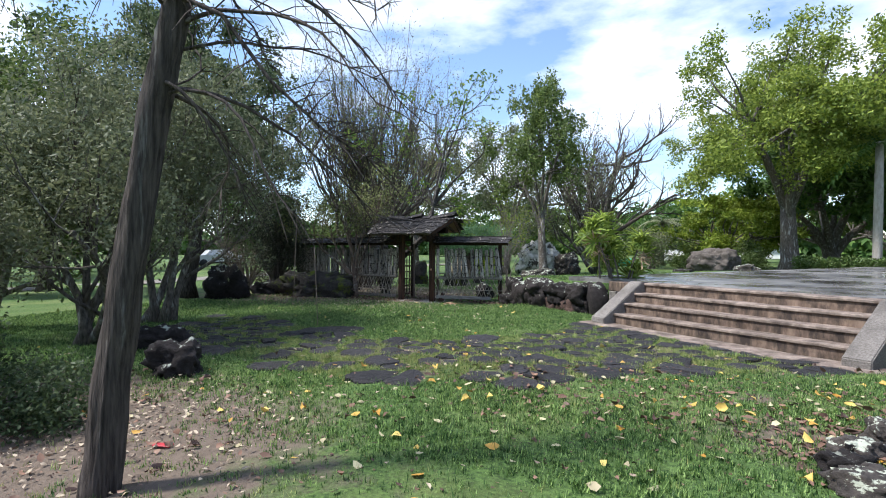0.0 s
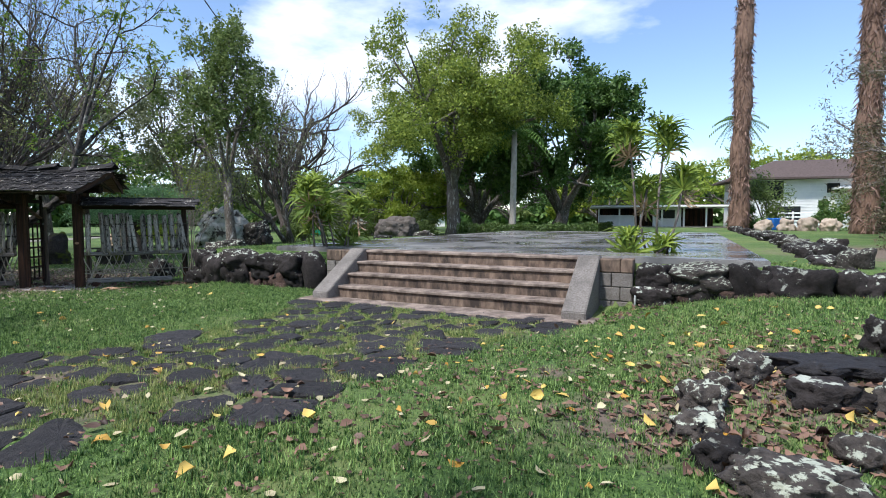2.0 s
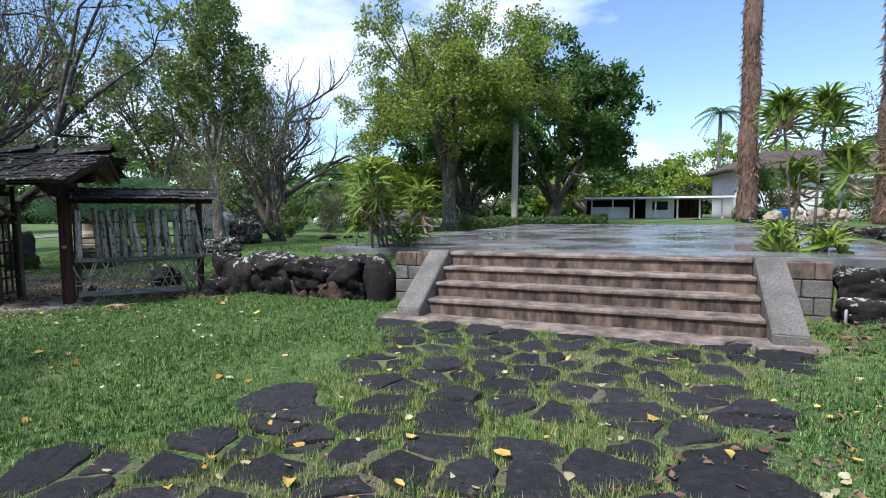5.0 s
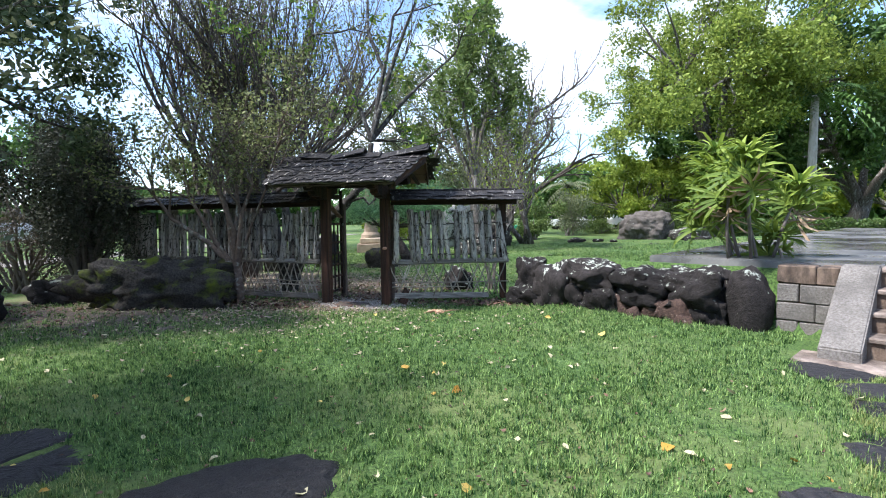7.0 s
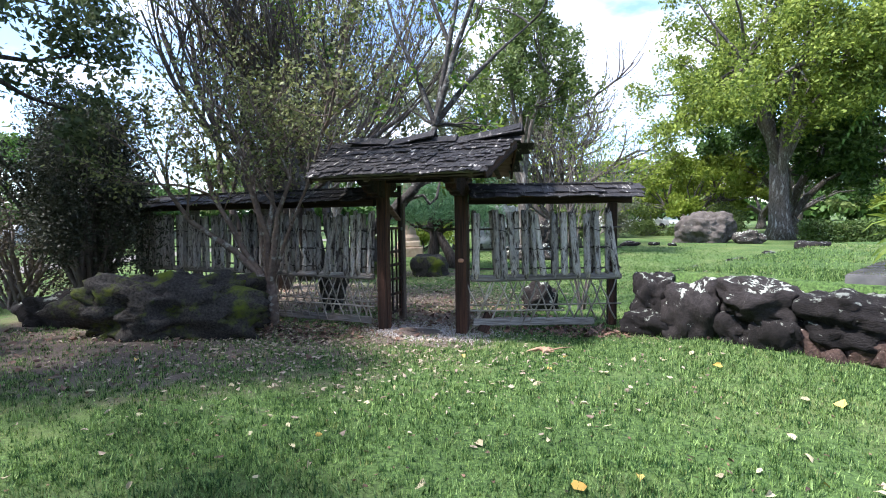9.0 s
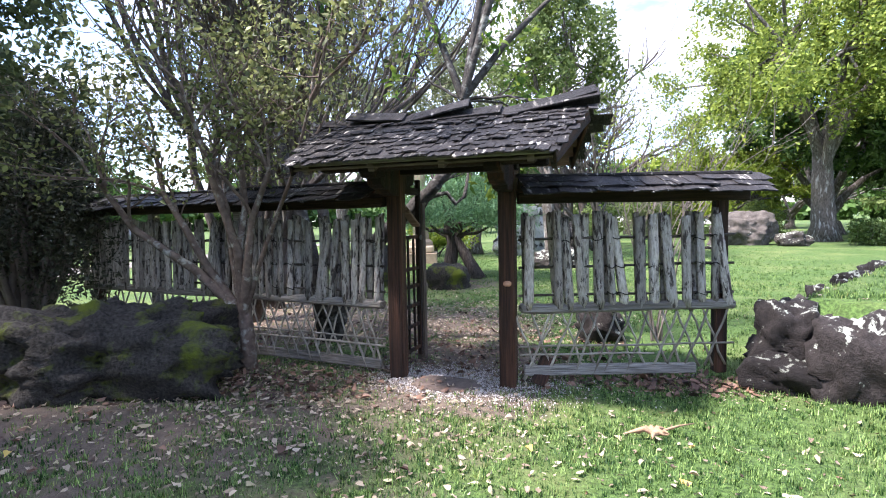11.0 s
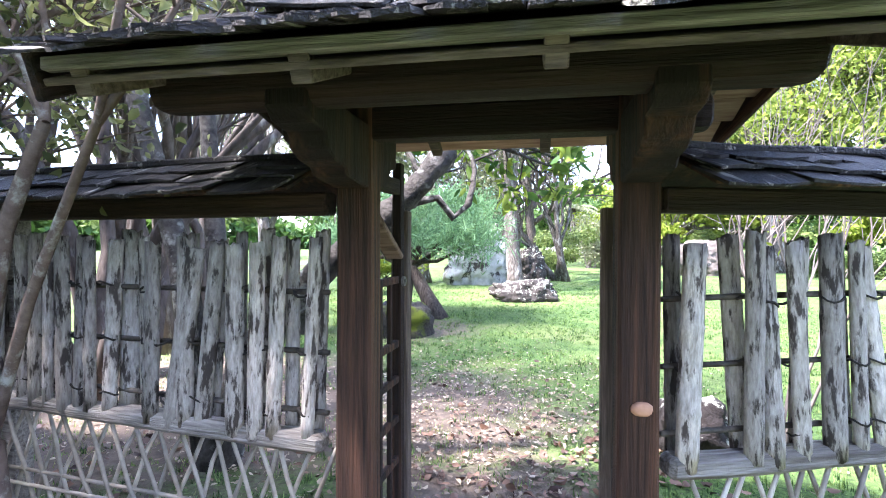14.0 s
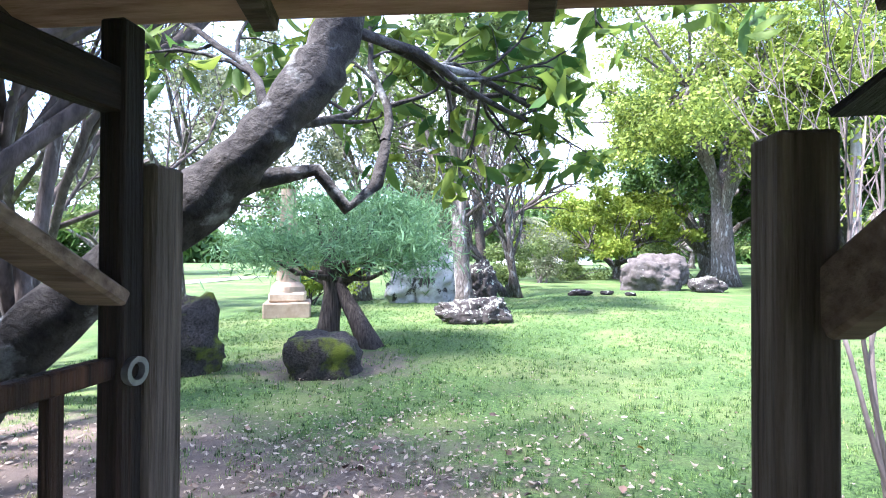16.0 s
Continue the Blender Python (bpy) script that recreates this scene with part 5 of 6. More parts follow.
canopy_tree("broad_tree", 5.0, 37.0, 15.5, 12.5, 0.5, "large spreading shade tree with a pale fluted trunk", L_SHADE, 69, 66000, 0.21, M_BARK_GREY, 84, low=0.24, ragged=0.6)
canopy_tree("broad_tree", 15.5, 43.0, 15.0, 13.0, 0.6, "large dense deep green tree behind the hedge", L_DEEP, 70, 56000, 0.34, M_BARK_GREY, 95, low=0.08, ragged=0.3)
canopy_tree("broad_tree", 9.5, 47.0, 14.0, 12.0, 0.6, "large shaded deep green tree", L_DEEP, 71, 20000, 0.36, M_BARK_GREY, 60, low=0.06, ragged=0.3)
for i, (x, y, h, w, lf) in enumerate(((-1.0, 58, 6.0, 10, L_DEEP), (4.0, 66, 8.5, 13, L_BRIGHT), (-12, 64, 8, 13, L_MID), (-24, 60, 9, 14, L_DEEP), (-36, 52, 9, 14, L_MID), (-44, 36, 9, 13, L_DEEP), (-40, 22, 9, 12, L_MID), (-34, 8, 10, 13, L_DEEP), (20, 72, 10, 18, L_DEEP), (34, 70, 10, 18, L_MID), (50, 62, 11, 18, L_BRIGHT), (66, 52, 11, 18, L_DEEP), (76, 36, 11, 18, L_DEEP), (-4, 80, 9, 16, L_DEEP), (12, 60, 9, 13, L_MID), (26, 56, 7.5, 10, L_BRIGHT), (40, 20, 9, 11, L_DEEP), (34, 6, 9, 11, L_MID), (-26, -12, 10, 13, L_DEEP), (0, -26, 11, 14, L_DEEP), (24, -16, 11, 14, L_DEEP))):
    canopy_tree("distant_tree", x, y, h, w, 0.35, "distant rounded green tree", lf, 100 + i, 6500, 0.46, M_BARK_GREY, 44, low=0.12, group="distant trees")


canopy_tree("round_tree", 2.4, 45.0, 5.9, 8.6, 0.3, "low rounded yellow-green tree across the lawn", L_BRIGHT, 171, 18000, 0.26, M_BARK_GREY, 60, low=0.1, ragged=0.2)


def far_woods():
    nr = np.random.default_rng(12)
    n = 60000
    a = nr.random(n) * math.tau
    top = 6.5 + 2.2 * np.sin(a * 9) + 1.5 * np.sin(a * 23 + 1) + 0.8 * np.sin(a * 61)
    r = 105 + 14 * nr.random(n) + 6 * np.sin(a * 5)
    pos = np.stack([r * np.cos(a) - 2, r * np.sin(a) + 18, 0.3 + top * nr.random(n) ** 0.7], 1)
    ob = new("distant_woods", leaves_mesh("distant_woods", pos, 1.7, 0.7, L_DEEP, nr, 0.0))
    tagged(ob, "low line of distant green woods all round", "woods", kind="stuff")


far_woods()


def hedge(x0, y0, x1, y1, h, d, seed, label):
    nr = np.random.default_rng(seed)
    L = math.hypot(x1 - x0, y1 - y0)
    th = thing("hedge", pose(x0, y0, g((x0 + x1) / 2, (y0 + y1) / 2) - 0.02, 0, 0, math.degrees(math.atan2(y1 - y0, x1 - x0))), label, "hedge")
    n = int(L * 1500)
    p = nr.random((n, 3)) * [L, d, h]
    p[:, 2] += 0.06 * np.sin(p[:, 0] * 3.1) + 0.05 * np.sin(p[:, 0] * 7.7)
    p[:, 1] += 0.06 * np.sin(p[:, 0] * 4.3)
    p[:, 2] = np.clip(p[:, 2], 0.0, None)
    part("foliage", leaves_mesh("foliage", p, 0.13, 0.5, L_HEDGE, nr, 0.0), th)
    vs, fs = [], []
    for k in range(int(L * 2)):
        x = k / 2 + 0.2
        tube(vs, fs, [Vector((x, d / 2, 0)), Vector((x + 0.1, d / 2, h * 0.5)), Vector((x - 0.1, d / 2 + 0.1, h * 0.9))], [0.03, 0.02, 0.01], 5, False)
    part("woody_base", mesh_of("woody_base", vs, fs, M_TWIG), th)


hedge(4.5, 33.5, 12.4, 29.2, 1.05, 1.0, 5, "clipped green hedge beyond the slab")
hedge(17.0, 42.0, 19.5, 40.6, 1.0, 1.0, 6, "clipped green hedge beside the low building")


# ---- palms ----
L_DRYFROND = leaf_mat("dead tan palm leaflet", (0.16, 0.10, 0.06), (0.42, 0.31, 0.20), 0.15)


def fan(rng, mat, r, n, seed):
    """One fan leaf: long narrow leaflets from a centre, facing up along +z."""
    vs, fs = [], []
    for k in range(n):
        a = math.tau * (k + rng.uniform(-0.2, 0.2)) / n * 0.72
        d = Vector((math.cos(a), math.sin(a), rng.uniform(0.3, 0.6)))
        s = Vector((-math.sin(a), math.cos(a), 0))
        ln = r * rng.uniform(0.75, 1.1)
        w = r * 0.052
        b = len(vs)
        for t, ww, dr in ((0.0, 0.4, 0), (0.4, 1.0, 0.0), (0.75, 0.85, -0.13), (1.0, 0.12, -0.36)):
            c = d * ln * t + Vector((0, 0, dr * ln))
            vs += [c - s * w * ww, c + Vector((0, 0, -0.3 * w * ww)), c + s * w * ww]
        for i in range(3):
            q = b + 3 * i
            fs += [(q, q + 1, q + 4, q + 3), (q + 1, q + 2, q + 5, q + 4)]
    return mesh_of("frond", vs, fs, mat)


FANS = [fan(random.Random(i), L_PALM, 0.45, 14, i) for i in range(5)]
DEAD_FANS = [fan(random.Random(20 + i), L_DRYFROND, 0.36, 9, i) for i in range(3)]


def palm_clump(x, y, canes, spread, seed, label, zb=None, heads=()):
    rng = random.Random(seed)
    z0 = (g(x, y) if zb is None else zb) - 0.02
    th = thing("palm_clump", pose(x, y, z0), label, "palm")
    for k, (h, big) in enumerate(canes):
        b = Vector((rng.gauss(0, spread * 0.3), rng.gauss(0, spread * 0.3), 0))
        e = b + Vector((rng.gauss(0, spread * 0.5), rng.gauss(0, spread * 0.5), h))
        if k < len(heads):
            e = Vector((*heads[k], h))
            b = Vector((heads[k][0] * 0.5, heads[k][1] * 0.5, 0))
        vs, fs = [], []
        tube(vs, fs, [b, b.lerp(e, 0.5) + Vector((rng.gauss(0, 0.04), 0, 0)), e], [0.022, 0.02, 0.018], 6)
        part("cane", mesh_of("cane", vs, fs, M_TWIG, True), th)
        for j in range(big):
            me = FANS[rng.randrange(5)]
            az = j * 137.5 + rng.uniform(-20, 20)
            tilt = 12 + 72 * j / max(1, big - 1)
            m = Matrix.Translation(e + Vector((0, 0, -0.045 * j))) @ pose(0, 0, 0, 0, 0, az) @ pose(0, 0, 0, tilt, 0, 0) @ pose(0, 0, 0.10) @ Matrix.Scale(rng.uniform(0.75, 1.2), 4)
            part("frond", me, th, m)
        if h > 0.9:
            for j in range(2):
                part("dead_frond", DEAD_FANS[rng.randrange(3)], th, Matrix.Translation(e + Vector((0, 0, -0.30 - 0.1 * j))) @ pose(0, 0, 0, 0, 0, rng.uniform(0, 360)) @ pose(0, 0, 0, 140, 0, 0), "dead tan frond")
    return th


palm_clump(-2.62, 11.35, [(1.5, 9), (1.2, 9), (1.0, 8), (0.7, 8), (1.35, 9), (0.9, 8), (0.3, 5), (1.1, 8)], 0.6, 3, "clump of fan palms with yellow-green leaves on thin canes")
palm_clump(3.20, 8.55, [(2.2, 8), (2.25, 9), (1.45, 6), (1.25, 5), (0.30, 6), (0.22, 5)], 0.26, 4, "slender fan palms with spiky leaves at the slab edge", None, ((-0.36, 0.10), (0.24, -0.08), (0.56, -0.16), (0.02, 0.1)))


def feather_palm(x, y, h, r0, label, bark, seed, fronds=16, ln=2.6, col=L_DEEP):
    rng = random.Random(seed)
    th = thing("palm_tree", pose(x, y, g(x, y) - 0.1), label, "palm")
    vs, fs = [], []
    tube(vs, fs, [Vector((0, 0, 0)), Vector((0, 0, 0.5)), Vector((0.05, 0, h * 0.5)), Vector((0.1, 0, h))], [r0 * 1.4, r0, r0 * 0.95, r0 * 0.8], 12)
    part("trunk", mesh_of("trunk", vs, fs, bark, True), th)
    for k in range(fronds):
        az, el = k * 2.4, rng.uniform(-0.5, 1.0)
        d = Vector((math.cos(az), math.sin(az), 0))
        s = Vector((-math.sin(az), math.cos(az), 0))
        vs, fs = [], []
        for i in range(14):
            t = (i + 1) / 14
            c = Vector((0.1, 0, h)) + d * ln * t * math.cos(el) + Vector((0, 0, ln * (math.sin(el) * t - 0.6 * t * t)))
            for sg in (-1, 1):
                e = c + s * sg * 0.5 * math.sin(math.pi * min(0.97, 0.2 + 0.8 * t)) + d * 0.15 + Vector((0, 0, -0.28))
                b = len(vs)
                vs += [c, c + d * 0.15, e]
                fs.append((b, b + 1, b + 2))
        part("frond", mesh_of("frond", vs, fs, col), th)


feather_palm(8.3, 33.2, 7.4, 0.22, "tall palm with a smooth pale trunk and drooping fronds", M_BARK_PALE, 8)
feather_palm(41.5, 53.2, 12.4, 0.22, "distant palm with a ragged crown", M_BARK_GREY, 9, 26, 2.9)
feather_palm(-9.0, 56.0, 4.6, 0.25, "distant feather palm with pale fronds", M_BARK_GREY, 10, 14, 2.6, L_GREY)
feather_palm(-3.0, 50.0, 4.2, 0.25, "distant feather palm with pale fronds", M_BARK_GREY, 12, 14, 2.6, L_GREY)


def shaggy_trunk(x, y, h, r, seed, label):
    nr = np.random.default_rng(seed)
    th = thing("shaggy_trunk", pose(x, y, g(x, y) - 0.1), label, "tree")
    vs, fs = [], []
    zs = np.linspace(0, h, 40)
    tube(vs, fs, [Vector((0.04 * math.sin(z), 0.04 * math.cos(z * 1.3), z)) for z in zs], [r * (1 + 0.1 * math.sin(z * 1.7) + 0.06 * math.sin(z * 5.1)) * (1 - 0.25 * z / h) for z in zs], 12)
    part("trunk", mesh_of("trunk", vs, fs, M_BARK_RED, True), th)
    n = 5000
    a, z = nr.random(n) * math.tau, nr.random(n) * h
    pos = np.stack([np.cos(a) * r * (1 - 0.25 * z / h), np.sin(a) * r * (1 - 0.25 * z / h), z], 1)
    part("dead_fronds", leaves_mesh("dead_fronds", pos, 0.34, 0.14, leaf_mat("shaggy dead fibre", (0.075, 0.045, 0.034), (0.24, 0.15, 0.115), 0.1), nr, 2.2), th)


shaggy_trunk(21.1, 28.0, 19.0, 0.52, 3, "very tall shaggy reddish-brown trunk")
shaggy_trunk(21.2, 20.2, 15.0, 0.48, 4, "tall shaggy brown trunk wrapped in dead vines")

# feathery trees and shrubs on the east side
tree("feathery_tree", 16.9, 10.2, 10.5, 0.16, "broad feathery dull brown-green tree with layered branches", M_TWIG, L_FEATHER, 0.12, 0.24, 14, 0.11, 90, levels=3, kids=(10, 6, 5), spread=(1.15, 0.7, 0.7), up=0.03, first=0.12, droop=0.1, stems=3)
tree("feathery_tree", 20.5, 14.0, 12.5, 0.2, "broad feathery dull brown-green tree with layered branches", M_TWIG, L_FEATHER, 0.14, 0.24, 12, 0.13, 91, levels=3, kids=(10, 6, 5), spread=(1.15, 0.7, 0.7), up=0.03, first=0.12, droop=0.1, stems=3)


def leaning_shrub():
    rng, nr = random.Random(64), np.random.default_rng(64)
    x, y = 10.4, 7.6
    th = thing("leaning_pine", pose(x, y, g(x, y) - 0.04), "small leaning tree with a bare curved trunk", "tree")
    vs, fs, tips = [], [], []
    p = [Vector((0, 0, 0)), Vector((0.15, 0, 0.35)), Vector((0.55, 0.1, 0.65)), Vector((0.8, 0.1, 1.1)), Vector((0.7, 0.2, 1.7))]
    tube(vs, fs, p, [0.13, 0.10, 0.09, 0.08, 0.05], 9)
    for k in range(7):
        lines, tp = grow(rng, p[4 - k % 2], 1.6, 0.03, Vector((rng.gauss(0.2, 0.8), rng.gauss(0, 0.6), rng.uniform(0, 0.6))), 2, (5, 4), (0.8, 0.8))
        tips += tp
        for q, rs in lines:
            tube(vs, fs, q, rs, 4, False)
    part("trunk", mesh_of("trunk", vs, fs, M_BARK_GREY, True), th)
    t = np.array([tuple(q) for q in tips])
    pos = np.repeat(t, 14, axis=0) + nr.normal(size=(len(t) * 14, 3)) * 0.13
    part("crown", leaves_mesh("crown", pos, 0.07, 0.25, L_FEATHER, nr, 0), th)


leaning_shrub()
shrub("round_shrub", 10.2, 9.6, 1.6, 1.4, 1.3, "low dark shrub with grey stems", L_FEATHER, 0.06, 6000, 92, 0.4, bark=M_BARK_GREY)
for i, (x, y, w, h, lf) in enumerate(((22.6, 29.2, 2.2, 1.9, L_DEEP), (24.6, 29.6, 2.6, 4.2, L_MID), (27.0, 27.6, 1.6, 2.0, L_DEEP), (26.0, 24.2, 3.0, 3.4, L_MID), (30.0, 24.0, 3.0, 2.2, L_DEEP), (24.0, 21.0, 2.4, 2.6, L_DEEP))):
    shrub("garden_shrub", x, y, w, w, h, "leafy green garden shrub beside the house", lf, 0.14, 4500, 200 + i, 0.5, group="house shrubs")
shrub("leafy_shrub", -12.9, 28.0, 2.6, 2.0, 1.7, "bright yellow-green leafy shrub on the lawn", L_BRIGHT, 0.12, 5000, 210, 0.5, bark=M_BARK_DARK, low=0.3)
for i, (x, y, w, h) in enumerate(((-5.6, 36.0, 2.6, 2.6), (-3.4, 40.0, 3.0, 2.8), (-1.0, 43.0, 3.0, 2.4), (-14.5, 38.0, 4.0, 3.0), (3.0, 40.0, 3.0, 2.2))):
    shrub("lawn_shrub", x, y, w, w, h, "grey-green shrub across the lawn", L_GREY if i % 2 else L_MID, 0.16, 4500, 220 + i, 0.4, group="lawn shrubs")
tree("sapling", -6.3, 14.4, 4.4, 0.016, "slender many-stemmed sapling with bright yellow-green leaves", M_TWIG, L_BRIGHT, 0.05, 0.45, 3, 0.08, 230, levels=2, kids=(6, 3), spread=(0.5, 0.6), first=0.55, stems=7, up=0.15, cat="sapling", sway=0.12)

# ---- rocks ----
def rock(name, x, y, size, mat, seed, label, yaw=0.0, sink=0.12, rough=0.4, freq=1.3, flat=0.0, group=""):
    tagged(part(name, rock_mesh(name, size, mat, seed, rough, 5 if max(size) > 1.5 else 4, freq, flat), None, pose(x, y, g(x, y) - sink * size[2], 0, 0, yaw)), label, "rock", group)


rock("mossy_boulder", -11.7, 11.38, (2.55, 1.25, 0.95), M_MOSSY, 301, "long dark boulder with green moss before the fence", 24, 0.1, 0.5, 1.7)
rock("dark_boulder", -14.2, 11.9, (1.2, 0.8, 0.55), M_LAVA, 302, "dark lava boulder on bare soil", 0)
rock("dark_boulder", -13.4, 9.5, (1.3, 1.0, 1.15), M_LAVA, 303, "upright dark lava boulder under the trees", 30)
rock("small_rock", -6.55, 2.75, (0.62, 0.5, 0.46), M_LAVA, 304, "jagged black lava rock in thin grass", 10, 0.15, 0.5, 1.8)
rock("small_rock", -8.3, 3.75, (0.75, 0.5, 0.42), M_LAVA, 305, "rounded black lava rock", 40)
rock("pale_boulder", -9.3, 29.6, (2.6, 1.8, 2.25), M_PALE_ROCK, 306, "tall pale grey boulder on the lawn", 20, 0.08, 0.35, 1.5)
rock("dark_boulder", -7.4, 29.6, (1.6, 1.2, 1.45), M_LICHEN, 307, "grey boulder beside the pale boulder", 50, 0.08, 0.4)
rock("flat_boulder", -7.8, 24.3, (1.95, 1.1, 0.62), M_LICHEN, 308, "low flat boulder crusted with pale lichen", 5, 0.1, 0.35)
rock("mossy_rock", -10.1, 18.85, (1.05, 0.8, 0.66), M_MOSSY, 309, "rounded rock with moss and lichen below the pine", 0, 0.1, 0.25)
rock("upright_rock", -11.9, 18.9, (0.85, 0.7, 1.15), M_MOSSY, 310, "upright mossy rock in the shade", 20, 0.1, 0.3)
rock("brown_boulder", 0.6, 34.5, (3.0, 2.2, 1.75), M_BROWN_ROCK, 311, "large grey-brown boulder far across the lawn", 0, 0.1, 0.3)
rock("small_pale_rock", 2.3, 33.2, (1.5, 1.0, 0.75), M_LICHEN, 312, "small pale boulder across the lawn", 0)
for i, (x, y, s) in enumerate(((-3.4, 31.5, 0.9), (-2.3, 31.8, 0.6), (-1.6, 31.2, 0.5))):
    rock("lawn_stone", x, y, (s, s * 0.7, s * 0.3), M_LAVA, 320 + i, "low dark stone in the lawn", i * 50, group="lawn stones")
rock("dark_boulder", -7.0, 14.35, (0.62, 0.5, 0.5), M_LAVA, 330, "black boulder behind the bamboo fence", 0)
rock("dark_boulder", -4.6, 14.6, (1.0, 0.7, 0.5), M_LICHEN, 331, "lichened rock behind the stone wall", 0)
# stones bedded in leaf litter on the east side
for i, (x, y, sx, sy, sz, m, fl, yaw) in enumerate(((2.28, 3.60, 0.38, 0.34, 0.40, M_LAVA, 0, 0), (1.62, 3.42, 0.95, 0.62, 0.20, M_FLAG, 0.5, -10), (0.30, 3.14, 0.46, 0.32, 0.26, M_LICHEN, 0, 60), (0.02, 2.80, 0.40, 0.28, 0.20, M_LICHEN, 0.2, 20), (0.95, 3.52, 0.50, 0.30, 0.26, M_LICHEN, 0, 30), (1.08, 2.98, 0.52, 0.36, 0.26, M_LAVA, 0.2, -20), (1.50, 2.78, 0.56, 0.40, 0.28, M_LICHEN, 0, 15), (0.62, 2.32, 0.40, 0.28, 0.20, M_LICHEN, 0, 40), (0.0, 2.12, 0.70, 0.40, 0.24, M_LICHEN, 0.3, -35), (-0.12, 2.45, 0.34, 0.24, 0.18, M_LAVA, 0, 10), (2.35, 3.1, 0.5, 0.45, 0.3, M_LICHEN, 0, 70), (0.62, 3.38, 0.26, 0.20, 0.18, M_LICHEN, 0, 0))):
    rock("litter_stone", x, y, (sx * 0.88, sy * 0.88, sz * 0.9), m, 340 + i, "lichen-crusted lava stone bedded in leaf litter" if m is M_LICHEN else "black lava stone bedded in leaf litter", yaw, 0.2, 0.42, 1.7, fl, "stones in the litter")
for i, (x, y, s) in enumerate(((21.8, 26.8, 0.8), (22.8, 26.2, 0.9), (23.6, 25.6, 1.0), (24.6, 25.2, 0.9))):
    rock("tan_boulder", x, y, (s * 1.2, s, s * 0.95), M_TAN_ROCK, 360 + i, "tan boulder near the house", i * 33, group="tan boulders")
for i, (x, y, sx, sz, m) in enumerate(((12.2, 9.0, 1.2, 0.95, M_PALE_ROCK), (11.0, 8.3, 1.6, 0.5, M_LAVA), (9.6, 8.8, 1.0, 0.35, M_LAVA), (12.6, 6.8, 1.0, 0.5, M_LICHEN), (10.6, 6.2, 1.4, 0.3, M_LAVA), (8.8, 10.2, 0.8, 0.3, M_LAVA))):
    rock("garden_rock", x, y, (sx, sx * 0.7, sz), m, 370 + i, "rock in the garden bank under the feathery tree", i * 47, group="garden rocks")


# ---- flagstone path ----
PATH_AREA = [(-2.75, 9.05), (0.9, 6.55), (0.2, 6.1), (-1.35, 4.85), (-1.95, 4.1), (-2.6, 3.5), (-4.2, 3.2), (-9.0, 4.3), (-10.6, 6.6), (-9.2, 6.9), (-8.0, 6.4), (-6.3, 5.75), (-5.3, 5.6), (-4.3, 6.1), (-3.4, 7.3)]


def inside(x, y, poly):
    x, y = np.asarray(x, float), np.asarray(y, float)
    c = np.zeros(x.shape, bool)
    for (x0, y0), (x1, y1) in zip(poly, poly[1:] + poly[:1]):
        c ^= ((y0 > y) != (y1 > y)) & (x < (x1 - x0) * (y - y0) / (y1 - y0 + 1e-12) + x0)
    return c


def cell(p, others, reach):
    """The convex cell of p among its neighbours: corner points round p."""
    poly = [Vector((reach * math.cos(math.tau * k / 12), reach * math.sin(math.tau * k / 12))) for k in range(12)]
    for q in others:
        d = q - p
        m, n = d * 0.5, d.normalized()
        out = []
        for a, b in zip(poly, poly[1:] + poly[:1]):
            sa, sb = (a - m).dot(n), (b - m).dot(n)
            if sa <= 0:
                out.append(a)
            if (sa < 0) != (sb < 0):
                out.append(a.lerp(b, sa / (sa - sb)))
        poly = out
    return poly


def flag_mesh(poly, gap, rng):
    """A flat stone with a worn, slightly domed top inside that cell."""
    ring = []
    for a, b in zip(poly, poly[1:] + poly[:1]):
        if (a - b).length < 0.05:
            continue
        for t in ((0.07, 0.3, 0.5, 0.7, 0.93) if (a - b).length > 0.16 else (0.3, 0.7)):
            ring.append(a.lerp(b, t))
    ring = [p * max(0.3, 1 - gap / max(p.length, 0.05)) * rng.uniform(0.91, 1.04) for p in ring]
    n = len(ring)
    vs, fs = [], []
    for s, z in ((1.02, -0.06), (1.0, 0.008), (0.93, 0.024), (0.55, 0.030)):
        for p in ring:
            vs.append((p.x * s, p.y * s, z + rng.uniform(-0.005, 0.005) * (z > 0)))
    vs.append((0, 0, 0.03))
    for i in range(3):
        for k in range(n):
            fs.append((i * n + k, i * n + (k + 1) % n, i * n + n + (k + 1) % n, i * n + n + k))
    fs += [(3 * n + k, 3 * n + (k + 1) % n, 4 * n) for k in range(n)]
    return mesh_of("flagstone", vs, fs, M_FLAG), sum(p.length for p in ring) / n


STONES = []


